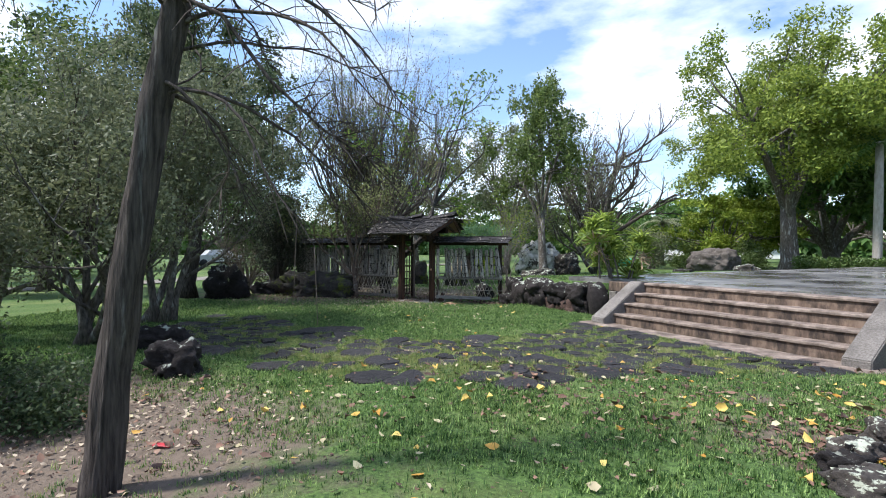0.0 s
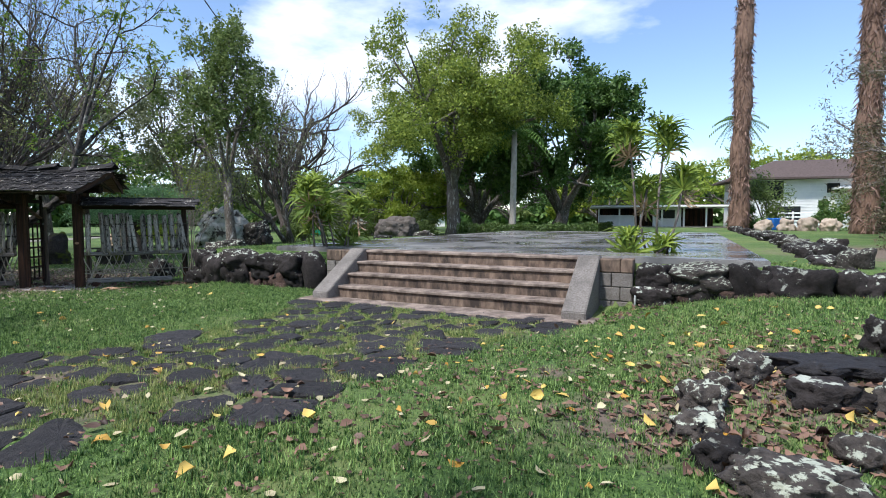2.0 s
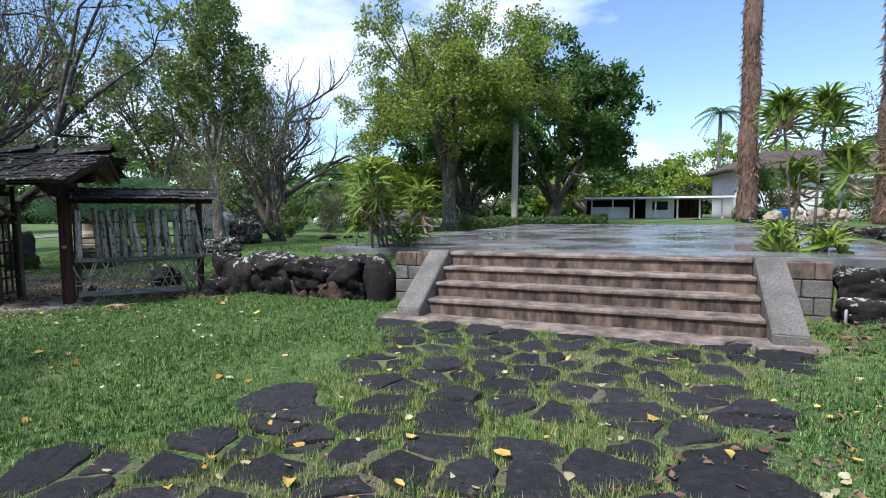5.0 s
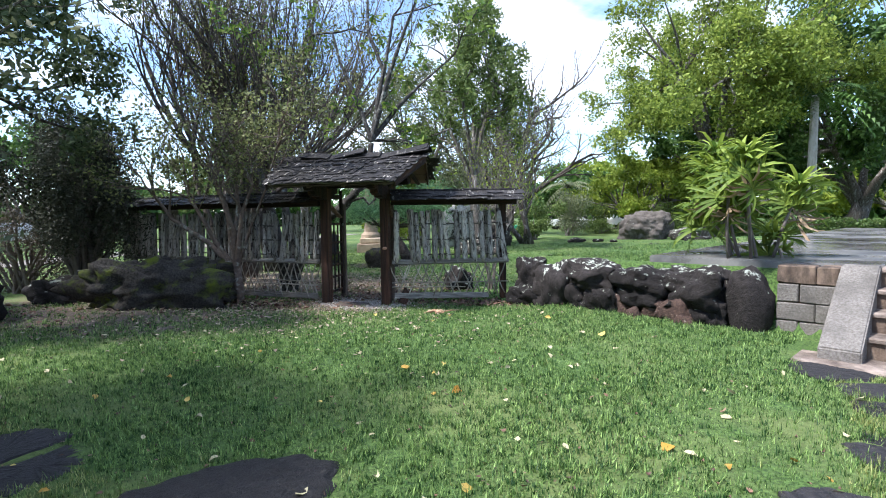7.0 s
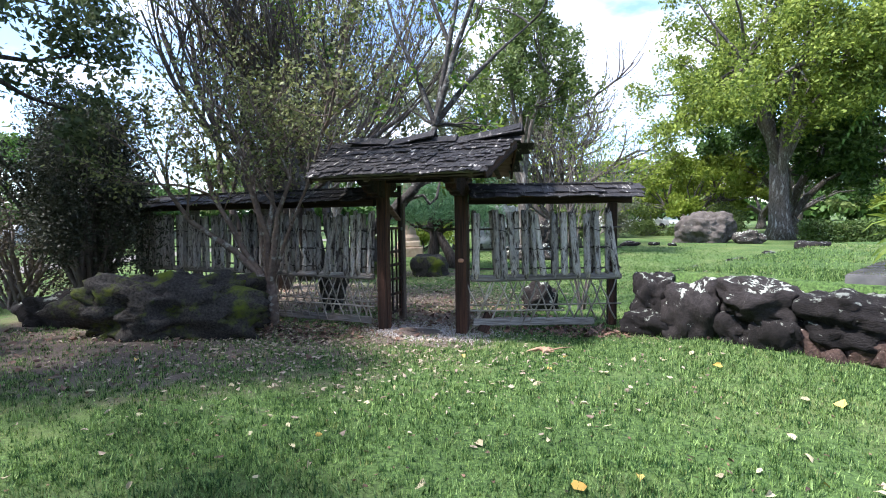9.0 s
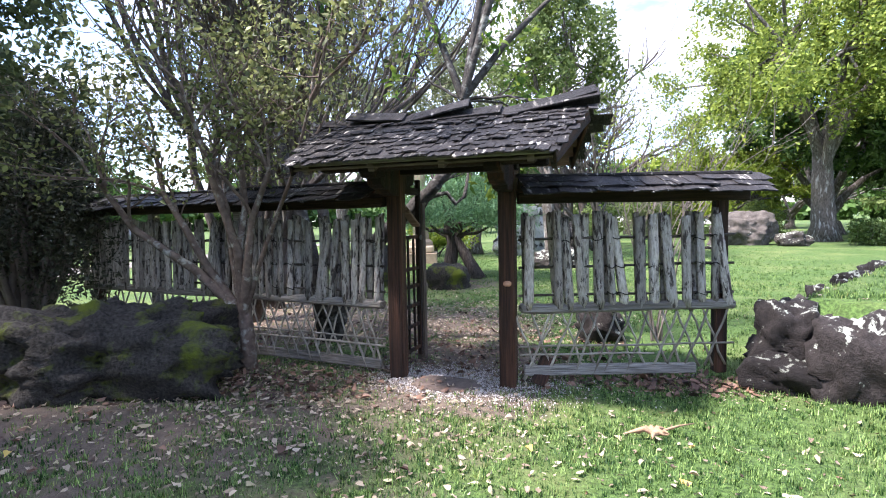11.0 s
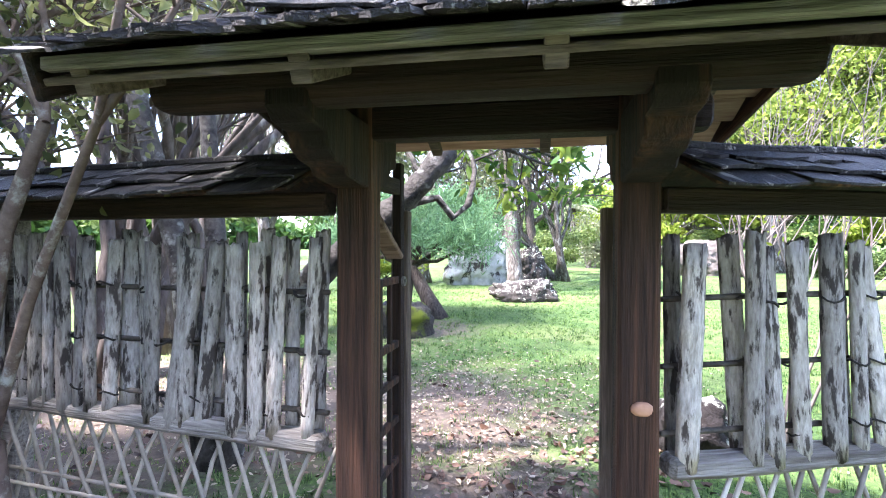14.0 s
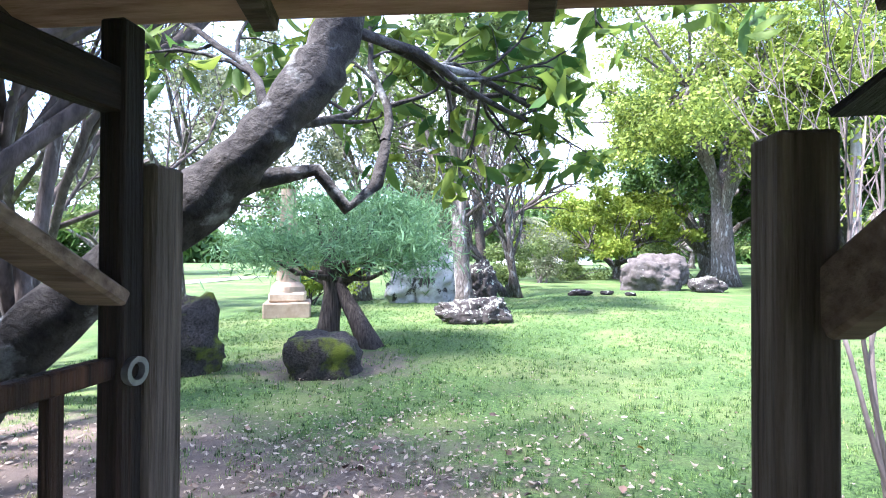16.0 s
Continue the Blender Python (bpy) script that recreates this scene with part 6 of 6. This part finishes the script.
def build_path():
    rng = random.Random(77)
    th = thing("stone_path", pose(0, 0, 0), "uneven path of dark basalt flagstones with grass in the joints", "path", kind="structure")
    ux, uy = Vector((0.815, -0.58)), Vector((0.58, 0.815))
    seeds = []
    for j in range(-33, 33):
        for i in range(-40, 40):
            p = ux * (i * 0.43 + (j % 2) * 0.215) + uy * (j * 0.34) + Vector((-3, 6)) + Vector((rng.uniform(-0.20, 0.20), rng.uniform(-0.16, 0.16)))
            if rng.random() > 0.10 and inside(p.x, p.y, PATH_AREA) and math.hypot((p.x + 6.92) / 0.85, (p.y - 6.22) / 0.66) > 1:
                seeds.append(p)
    for p in seeds:
        if rng.random() < (0.3 if p.x < -4.6 else 0.07):
            continue
        near = [q for q in seeds if 0 < (q - p).length < 1.2]
        me, r = flag_mesh(cell(p, near, 0.40), rng.uniform(0.018, 0.052), rng)
        part("flagstone", me, th, pose(p.x, p.y, g(p.x, p.y) - 0.006 + rng.uniform(-0.012, 0.014), rng.uniform(-3, 3), rng.uniform(-3, 3), 0))
        STONES.append((p.x, p.y, r))
    big = [Vector((math.cos(a) * 0.66 * k, math.sin(a) * 0.40 * k)) for a, k in ((0.1, 1.0), (0.7, 1.02), (1.5, 1.0), (2.3, 1.0), (3.0, 1.02), (3.8, 1.1), (4.6, 0.9), (5.5, 1.05))]
    me, r = flag_mesh(big, 0.0, rng)
    part("flagstone", me, th, pose(-6.92, 6.2, g(-6.92, 6.2) + 0.004, 0, 0, 42), "very large dark flagstone")
    STONES.extend([(-7.15, 6.02, 0.36), (-6.92, 6.2, 0.40), (-6.68, 6.4, 0.36)])


build_path()


# ---- grass, litter and fallen leaves ----
def scatter(name, n, area, mat, length, width, seed, label, keep, tilt=0.55, lift=0.0, cat="grass"):
    nr = np.random.default_rng(seed)
    m = n // 9
    cx, cy = area[0] + (area[2] - area[0]) * nr.random(m), area[1] + (area[3] - area[1]) * nr.random(m)
    tall = 0.55 + 0.9 * nr.random(m) ** 2
    ok = keep(cx, cy, nr)
    cx, cy, tall = cx[ok], cy[ok], tall[ok]
    x, y = np.repeat(cx, 9) + nr.normal(size=9 * len(cx)) * 0.022, np.repeat(cy, 9) + nr.normal(size=9 * len(cx)) * 0.022
    n = len(x)
    z = gz(x, y) + lift - 0.004
    az = nr.random(n) * math.tau
    h = length * (0.45 + 0.85 * nr.random(n)) * np.repeat(tall, 9)
    ln = tilt * nr.random(n)
    d = np.stack([np.cos(az) * ln, np.sin(az) * ln, np.ones(n)], 1)
    d /= np.linalg.norm(d, axis=1)[:, None]
    s = np.stack([-np.sin(az), np.cos(az), np.zeros(n)], 1) * (width * (0.7 + 0.6 * nr.random(n)))[:, None]
    p = np.stack([x, y, z], 1)
    v = np.stack([p - s / 2, p + s / 2, p + d * h[:, None]], 1).reshape(-1, 3)
    me = bpy.data.meshes.new(name)
    me.vertices.add(3 * n)
    me.vertices.foreach_set("co", v.astype(np.float32).ravel())
    me.loops.add(3 * n)
    me.loops.foreach_set("vertex_index", np.arange(3 * n, dtype=np.int32))
    me.polygons.add(n)
    me.polygons.foreach_set("loop_start", np.arange(0, 3 * n, 3, dtype=np.int32))
    me.materials.append(mat)
    me.update()
    me.validate()
    tagged(new(name, me), label, cat, kind="stuff")


def off_stone(x, y, k=0.88):
    """True where no flagstone lies."""
    ok = np.ones(len(x), bool)
    for sx, sy, r in STONES:
        near = (np.abs(x - sx) < r * 1.6) & (np.abs(y - sy) < r * 1.6)
        ok[near] &= np.hypot(x[near] - sx, y[near] - sy) > r * k
    return ok


def off_built(x, y):
    a, b = (x - O[0]) * U[0] + (y - O[1]) * U[1], (x - O[0]) * V[0] + (y - O[1]) * V[1]
    steps = (a > 0.3) & (a < 5.5) & (b > -1.4) & (b < 0.4)
    slab = (a > -1.75) & (a < 7.65) & (b > 0.3) & (b < 17.1)
    wall = (a > -3.9) & (a < 9.2) & (b > -0.1) & (b < 0.35)
    return ~(steps | slab | wall)


def turf(x, y, nr):
    return off_built(x, y) & off_stone(x, y) & (nr.random(len(x)) > bare(x, y) * 1.05)


scatter("lawn_grass", 690000, (-14.0, 1.5, 4.5, 13.2), L_GRASS, 0.056, 0.0090, 1, "short green lawn grass", turf, 0.9)
scatter("lawn_grass", 160000, (-13.5, -1.5, 5.5, 4.0), L_GRASS, 0.045, 0.0085, 2, "thin lawn grass", turf, 0.9)
scatter("lawn_grass", 330000, (-14.0, 12.8, 1.0, 36.0), L_GRASS, 0.050, 0.0095, 3, "short green lawn grass beyond the gate", lambda x, y, nr: turf(x, y, nr) & (nr.random(len(x)) < np.clip((36 - y) / 16, 0, 1) * np.clip((1 - x) / 4, 0, 1)))
scatter("lawn_grass", 260000, (-10.0, 2.5, 2.5, 11.5), L_GRASS, 0.032, 0.0090, 21, "low creeping lawn grass", turf, 1.3)
scatter("joint_grass", 520000, (-10.5, 3.0, 1.5, 9.2), L_STRAW, 0.054, 0.006, 4, "pale tufts of grass between the flagstones", lambda x, y, nr: inside(x, y, PATH_AREA) & off_stone(x, y, 0.84) & off_built(x, y), 0.8)
scatter("dry_grass", 190000, (-12.5, -1.0, 5.0, 20.0), L_STRAW, 0.045, 0.006, 5, "dry straw-coloured grass", lambda x, y, nr: off_built(x, y) & off_stone(x, y) & (nr.random(len(x)) < 0.20 + 0.45 * bare(x, y)), 0.9)


def litter(name, pts, mat, length, width, seed, label, lift=0.022):
    nr = np.random.default_rng(seed)
    p = np.array(pts)
    pos = np.stack([p[:, 0], p[:, 1], gz(p[:, 0], p[:, 1]) + lift + 0.014 * nr.random(len(p))], 1)
    tagged(new(name, oval_leaves(name, pos, length, width, mat, nr, 0.0, 0.92, 0.13)), label, "leaves", kind="stuff")


def spots(n, zones, seed):
    rng = random.Random(seed)
    out = []
    while len(out) < n:
        cx, cy, rx, ry = zones[rng.randrange(len(zones))]
        x, y = rng.gauss(cx, rx), rng.gauss(cy, ry)
        if off_built(np.array([x]), np.array([y]))[0]:
            out.append((x, y))
    return out


litter("yellow_leaves", spots(230, [(-1.2, 3.4, 2.2, 1.4), (0.4, 4.4, 1.3, 0.9), (-1.6, 5.0, 2.2, 1.6), (1.4, 3.2, 1.0, 0.7), (-4.5, 1.6, 1.5, 1.0), (-5.5, 8.0, 3.0, 2.5)], 5), L_YELLOW, 0.082, 0.72, 6, "fallen yellow leaves scattered on the lawn")
litter("brown_leaves", spots(1150, [(0.45, 2.75, 0.5, 0.4), (0.6, 3.0, 0.5, 0.35), (0.3, 2.4, 0.4, 0.3), (-1.0, 3.2, 1.6, 0.8), (1.3, 3.2, 0.7, 0.6), (1.0, 3.5, 0.8, 0.5), (-1.8, 3.9, 1.6, 0.6), (1.6, 6.6, 0.5, 0.3)], 7), L_BROWN, 0.074, 0.55, 8, "fallen brown leaves lying in drifts")
litter("pale_leaves", spots(420, [(-1.4, 3.6, 2.4, 1.2), (-4.8, 1.8, 1.6, 1.2), (0.5, 3.8, 1.4, 0.8), (-6, 8, 3, 2.5), (-8.2, 10, 2, 1.5), (-2.0, 6.0, 2.0, 1.4)], 9), L_PALE, 0.068, 0.6, 10, "pale fallen leaves on the lawn")
litter("brown_leaves", spots(1900, [(-10.3, 12.0, 0.8, 0.25), (-9.7, 11.9, 0.5, 0.3), (-6.2, 12.7, 0.35, 0.12), (-6.6, 12.55, 0.4, 0.12), (-11.5, 14.0, 1.2, 0.8), (-9.0, 14.5, 0.9, 1.0), (-7.6, 14.0, 0.5, 0.6), (-8.5, 13.4, 0.5, 0.5), (-5.8, 1.2, 1.4, 0.9), (-12.0, 10.5, 1.3, 0.9)], 11), L_BROWN, 0.075, 0.58, 12, "brown leaf litter at the foot of the fence")
litter("pale_leaves", spots(5600, [(-8.6, 14.6, 0.9, 1.1), (-10.8, 11.9, 1.2, 0.5), (-8.8, 16.0, 1.2, 1.2), (-9.5, 10.6, 1.6, 0.8), (-12, 15, 1.2, 1.0), (-5.6, 1.2, 1.3, 0.9)], 13), L_LITTER, 0.05, 0.5, 14, "pale leaf litter round the gate")
litter("leaf_crumbs", spots(7000, [(-1.0, 3.2, 1.7, 0.9), (1.3, 3.3, 0.9, 0.8), (-2.6, 4.6, 2.4, 1.2), (0.2, 4.6, 1.6, 1.0), (-5.6, 1.2, 1.6, 1.0), (-6.5, 7.5, 3.0, 2.5), (2.6, 4.6, 1.2, 1.0)], 15), L_BROWN, 0.032, 0.5, 16, "crumbled dark brown leaf bits in the turf", 0.008)
litter("leaf_crumbs", spots(7000, [(-8.7, 14.4, 1.0, 1.2), (-10.6, 11.8, 1.3, 0.5), (-9.0, 16.2, 1.6, 1.4), (-9.3, 10.8, 1.6, 0.8), (-12, 15, 1.5, 1.2), (-6.3, 12.6, 0.8, 0.2)], 17), L_LITTER, 0.030, 0.5, 18, "crumbled brown leaf bits on bare soil", 0.006)
spot = np.random.default_rng(3)
gp = [(x, y) for x, y in zip(spot.normal(-8.5, 0.52, 9500), spot.normal(12.30, 0.27, 9500)) if math.hypot((x + 8.52) / 0.34, (y - 12.25) / 0.22) > 1]
pos = np.array([(x, y, g(x, y) + 0.004) for x, y in gp])
tagged(new("pale_gravel", leaves_mesh("pale_gravel", pos, 0.016, 0.9, material("pale gravel chips", (0.42, 0.37, 0.34), (0.72, 0.67, 0.62), 5, 0.9, 0, 10, island=True, vary=0), np.random.default_rng(4), -0.3, 0.4)), "pale gravel chips round the gate posts", "gravel", kind="stuff")


# ---- buildings and far things ----
def frame_from(p0, p1):
    return math.degrees(math.atan2(p1[1] - p0[1], p1[0] - p0[0])), math.hypot(p1[0] - p0[0], p1[1] - p0[1])


def low_building():
    p0, p1 = (19.4, 43.0), (29.0, 38.6)
    yaw, L = frame_from(p0, p1)
    z0 = 1.05
    b = thing("low_building", pose(p0[0], p0[1], z0, 0, 0, yaw), "long low white carport building with a flat roof", "building")
    part("roof", box_mesh("roof", L + 1.4, 7.0, 0.16, M_WHITE, 0.02), b, pose(L / 2, 2.6, 1.72), "thin flat white-edged roof")
    part("roof_deck", box_mesh("roof_deck", L + 1.2, 6.8, 0.05, M_ROOF, 0.01), b, pose(L / 2, 2.6, 1.884))
    part("back_wall", box_mesh("back_wall", L, 0.15, 1.72, M_WOOD_DARK, 0.01), b, pose(L / 2, 5.5, 0))
    part("white_wall", box_mesh("white_wall", L * 0.30, 0.15, 1.05, M_WHITE, 0.01), b, pose(L * 0.16, 0.8, 0))
    part("white_wall", box_mesh("white_wall", L * 0.22, 0.15, 1.72, M_WHITE, 0.01), b, pose(L * 0.55, 0.9, 0))
    w = part("window", box_mesh("window", L * 0.12, 0.06, 0.75, M_GLASS, 0.01), b, pose(L * 0.55, 0.79, 0.75))
    for k in range(7):
        part("column", box_mesh("column", 0.13, 0.13, 1.72, M_WHITE, 0.01), b, pose(L * k / 6, 0.0, 0))
    part("floor", box_mesh("floor", L + 0.6, 6.2, 0.06, M_CHEEK, 0.01), b, pose(L / 2, 2.6, -0.03))


def white_house():
    p0, p1 = (30.6, 39.0), (48.9, 30.6)
    yaw, L = frame_from(p0, p1)
    z0 = 1.0
    h = thing("white_house", pose(p0[0], p0[1], z0, 0, 0, yaw), "white two-storey timber house with a brown hipped roof", "house")
    H, D = 4.2, 6.0
    part("wall", box_mesh("wall", L, D, H, M_WHITE, 0.02), h, pose(L / 2, D / 2, 0))
    for k in range(16):
        part("siding_board", box_mesh("siding_board", L + 0.02, 0.03, 0.03, M_WHITE, 0.004), h, pose(L / 2, -0.012, 0.25 + k * 0.25))
    bm = bmesh.new()
    e = 0.9
    q = [(-e, -e, H), (L + e, -e, H), (L + e, D + e, H), (-e, D + e, H), (3.2, D / 2, H + 1.75), (L - 3.2, D / 2, H + 1.75)]
    lo = [bm.verts.new((x, y, z - 0.15)) for x, y, z in q[:4]]
    v = [bm.verts.new(c) for c in q]
    for f in ((0, 1, 5, 4), (1, 2, 5), (2, 3, 4, 5), (3, 0, 4)):
        bm.faces.new([v[i] for i in f])
    for i in range(4):
        bm.faces.new((lo[i], lo[(i + 1) % 4], v[(i + 1) % 4], v[i]))
    bm.faces.new(lo[::-1])
    me = bpy.data.meshes.new("roof")
    bm.to_mesh(me)
    bm.free()
    me.materials.append(M_ROOF)
    part("roof", me, h, None, "brown shingle hipped roof")
    for i, (x, z, w, hh) in enumerate(((1.7, 2.35, 2.6, 1.6), (6.6, 2.9, 0.9, 0.8), (12.0, 2.4, 2.2, 1.4), (3.5, 0.6, 1.6, 1.2))):
        win = part("window", box_mesh("window", w, 0.06, hh, M_GLASS, 0.01), h, pose(x, -0.02, z))
        part("window_frame", box_mesh("window_frame", w + 0.16, 0.05, 0.08, M_WHITE, 0.01), win, pose(0, -0.03, -0.08))
        part("window_frame", box_mesh("window_frame", w + 0.16, 0.05, 0.08, M_WHITE, 0.01), win, pose(0, -0.03, hh))
    part("door", box_mesh("door", 1.0, 0.06, 2.1, M_WHITE, 0.01), h, pose(9.0, -0.03, 0.2), "white panelled door")
    part("canopy", box_mesh("canopy", 5.5, 1.6, 0.16, M_WHITE, 0.02), h, pose(9.2, -0.7, 3.15), "flat white porch canopy")
    for k in range(4):
        part("porch_rail", box_mesh("porch_rail", 7.0, 0.05, 0.12, M_WHITE, 0.01), h, pose(5.0, -2.4, 0.25 + 0.3 * k))
    for k in range(6):
        part("porch_post", box_mesh("porch_post", 0.1, 0.1, 1.35, M_WHITE, 0.01), h, pose(1.55 + 1.38 * k, -2.4, 0))


low_building()
white_house()


def far_hall():
    h = thing("far_hall", pose(9.0, 92.0, 0.4, 0, 0, -8), "small distant hall with a grey hipped roof", "building")
    part("wall", box_mesh("wall", 9, 6, 2.2, M_WHITE, 0.02), h, pose(0, 0, 0))
    bm = bmesh.new()
    lo = [bm.verts.new(c) for c in ((-5.2, -3.6, 2.1), (5.2, -3.6, 2.1), (5.2, 3.6, 2.1), (-5.2, 3.6, 2.1))]
    hi = [bm.verts.new((-2.2, 0, 4.2)), bm.verts.new((2.2, 0, 4.2))]
    for f in ((lo[0], lo[1], hi[1], hi[0]), (lo[1], lo[2], hi[1]), (lo[2], lo[3], hi[0], hi[1]), (lo[3], lo[0], hi[0]), tuple(lo[::-1])):
        bm.faces.new(f)
    me = bpy.data.meshes.new("roof")
    bm.to_mesh(me)
    bm.free()
    me.materials.append(M_ROOF)
    part("roof", me, h)


far_hall()


def car(x, y, yaw, label, mat):
    c = thing("parked_car", pose(x, y, g(x, y), 0, 0, yaw), label, "car", "parked cars")
    bm = bmesh.new()
    prof = [(-2.1, 0.35), (-2.15, 0.75), (-1.9, 0.95), (-1.2, 1.0), (-0.7, 1.42), (0.75, 1.45), (1.4, 1.0), (2.05, 0.9), (2.15, 0.6), (2.1, 0.35)]
    ring = [[bm.verts.new((px, s * (0.85 if pz < 1.1 else 0.68), pz)) for px, pz in prof] for s in (-1, 1)]
    bm.faces.new(ring[0])
    bm.faces.new(ring[1][::-1])
    for k in range(len(prof)):
        j = (k + 1) % len(prof)
        bm.faces.new((ring[0][k], ring[0][j], ring[1][j], ring[1][k])[::-1])
    bmesh.ops.recalc_face_normals(bm, faces=bm.faces[:])
    bmesh.ops.bevel(bm, geom=bm.edges[:], offset=0.05, segments=2, affect="EDGES")
    me = bpy.data.meshes.new("body")
    bm.to_mesh(me)
    bm.free()
    me.materials.append(mat)
    part("body", me, c)
    part("window", box_mesh("window", 1.7, 1.46, 0.3, M_GLASS, 0.05), c, pose(0.1, 0, 1.06))
    for px in (-1.35, 1.35):
        for s in (-1, 1):
            vs, fs = [], []
            tube(vs, fs, [Vector((px, s * 0.70, 0.32)), Vector((px, s * 0.88, 0.32))], [0.32, 0.32], 16)
            part("wheel", mesh_of("wheel", vs, fs, M_RUBBER, True), c)


car(-2.4, 56.0, 10, "white parked car far across the lawn", M_CAR)
car(1.5, 60.0, 10, "white parked car far across the lawn", M_CAR)
car(-38.0, 30.0, 70, "white parked car far beyond the trees", M_CAR)
car(-33.0, 33.0, 70, "silver parked car far beyond the trees", M_METAL)


def pedestal():
    x, y = -12.6, 25.2
    p = thing("stone_pedestal", pose(x, y, g(x, y) - 0.03, 0, 0, 15), "tan cut-stone column on a stepped square base", "monument")
    part("base", box_mesh("base", 1.15, 1.15, 0.40, M_SANDSTONE, 0.03, 0.01, 1, 3), p, pose(0, 0, 0))
    part("plinth", box_mesh("plinth", 0.92, 0.92, 0.25, M_SANDSTONE, 0.05, 0.01, 2, 3), p, pose(0, 0, 0.40))
    vs, fs = [], []
    prof = ((0.65, 0.44), (0.78, 0.42), (0.9, 0.30), (1.25, 0.27), (1.55, 0.26), (1.62, 0.33), (1.78, 0.34), (1.9, 0.24), (3.0, 0.20), (3.3, 0.18))
    tube(vs, fs, [Vector((0, 0, z)) for z, r in prof], [r for z, r in prof], 20)
    part("column", mesh_of("column", vs, fs, M_SANDSTONE), p)


pedestal()
vs, fs = [], []
tube(vs, fs, [Vector((0, 0, -0.1)), Vector((0, 0, 0.26)), Vector((0.02, 0, 0.30)), Vector((0.06, 0, 0.31))], [0.016, 0.016, 0.016, 0.016], 8)
px, py, _ = sw(5.86, -0.30)
tagged(part("plastic_pipe", mesh_of("plastic_pipe", vs, fs, M_PVC, True), None, pose(px, py, g(px, py))), "short white plastic pipe standing beside the block pier", "pipe")
tagged(part("blue_bin", box_mesh("blue_bin", 0.7, 0.6, 0.75, M_BLUE, 0.05), None, pose(23.6, 28.0, g(23.6, 28.0))), "blue plastic bin among the shrubs", "bin")
tagged(part("green_cover", box_mesh("green_cover", 2.2, 1.0, 0.7, M_GREENBIN, 0.1), None, pose(-6.5, 50.0, g(-6.5, 50.0))), "green covered bin on the far lawn", "bin")
# distant path on the west side
bm = bmesh.new()
row = []
for k in range(13):
    t = k / 12
    x, y = -22 - 2.0 * math.sin(t * 3), 4 + 44 * t
    row.append([bm.verts.new((x + s * 1.1, y, g(x + s * 1.1, y) + 0.03)) for s in (-1, 1)])
for p, q in zip(row, row[1:]):
    bm.faces.new((p[0], p[1], q[1], q[0]))
me = bpy.data.meshes.new("pavement")
bm.to_mesh(me)
bm.free()
me.materials.append(M_CHEEK)
tagged(new("pavement", me), "grey concrete walkway beyond the trees", "pavement", kind="structure")
tagged(part("red_wrapper", box_mesh("red_wrapper", 0.14, 0.06, 0.012, material("red wrapper", (0.35, 0.03, 0.04), (0.45, 0.05, 0.06), 9, 0.5, 0.2, 30), 0.004, 0.01, 2, 3), None, at(-4.55, 1.15, 0.01, 20)), "small red wrapper on the bare soil", "litter")


def dry_frond():
    rng = random.Random(9)
    x, y = -6.81, 11.27
    th = thing("dry_frond", at(x, y, 0.02, 15), "curled dry brown palm leaf lying on the lawn", "leaf")
    vs, fs = [], []
    for k in range(9):
        a = rng.uniform(0, math.tau)
        ln = rng.uniform(0.10, 0.22)
        pts = [Vector((math.cos(a) * ln * t, math.sin(a) * ln * 0.6 * t, 0.03 + 0.05 * math.sin(3 * t) * rng.random())) for t in (0, 0.35, 0.7, 1.0)]
        tube(vs, fs, pts, [0.02, 0.018, 0.012, 0.003], 5, False)
    tube(vs, fs, [Vector((0, 0, 0.03)), Vector((0.2, 0.06, 0.05)), Vector((0.34, 0.12, 0.04))], [0.012, 0.008, 0.004], 6)
    part("leaf_blade", mesh_of("leaf_blade", vs, fs, material("dry tan palm leaf", (0.26, 0.15, 0.09), (0.45, 0.29, 0.18), 12, 0.8, 0.3, 40), True), th)


dry_frond()
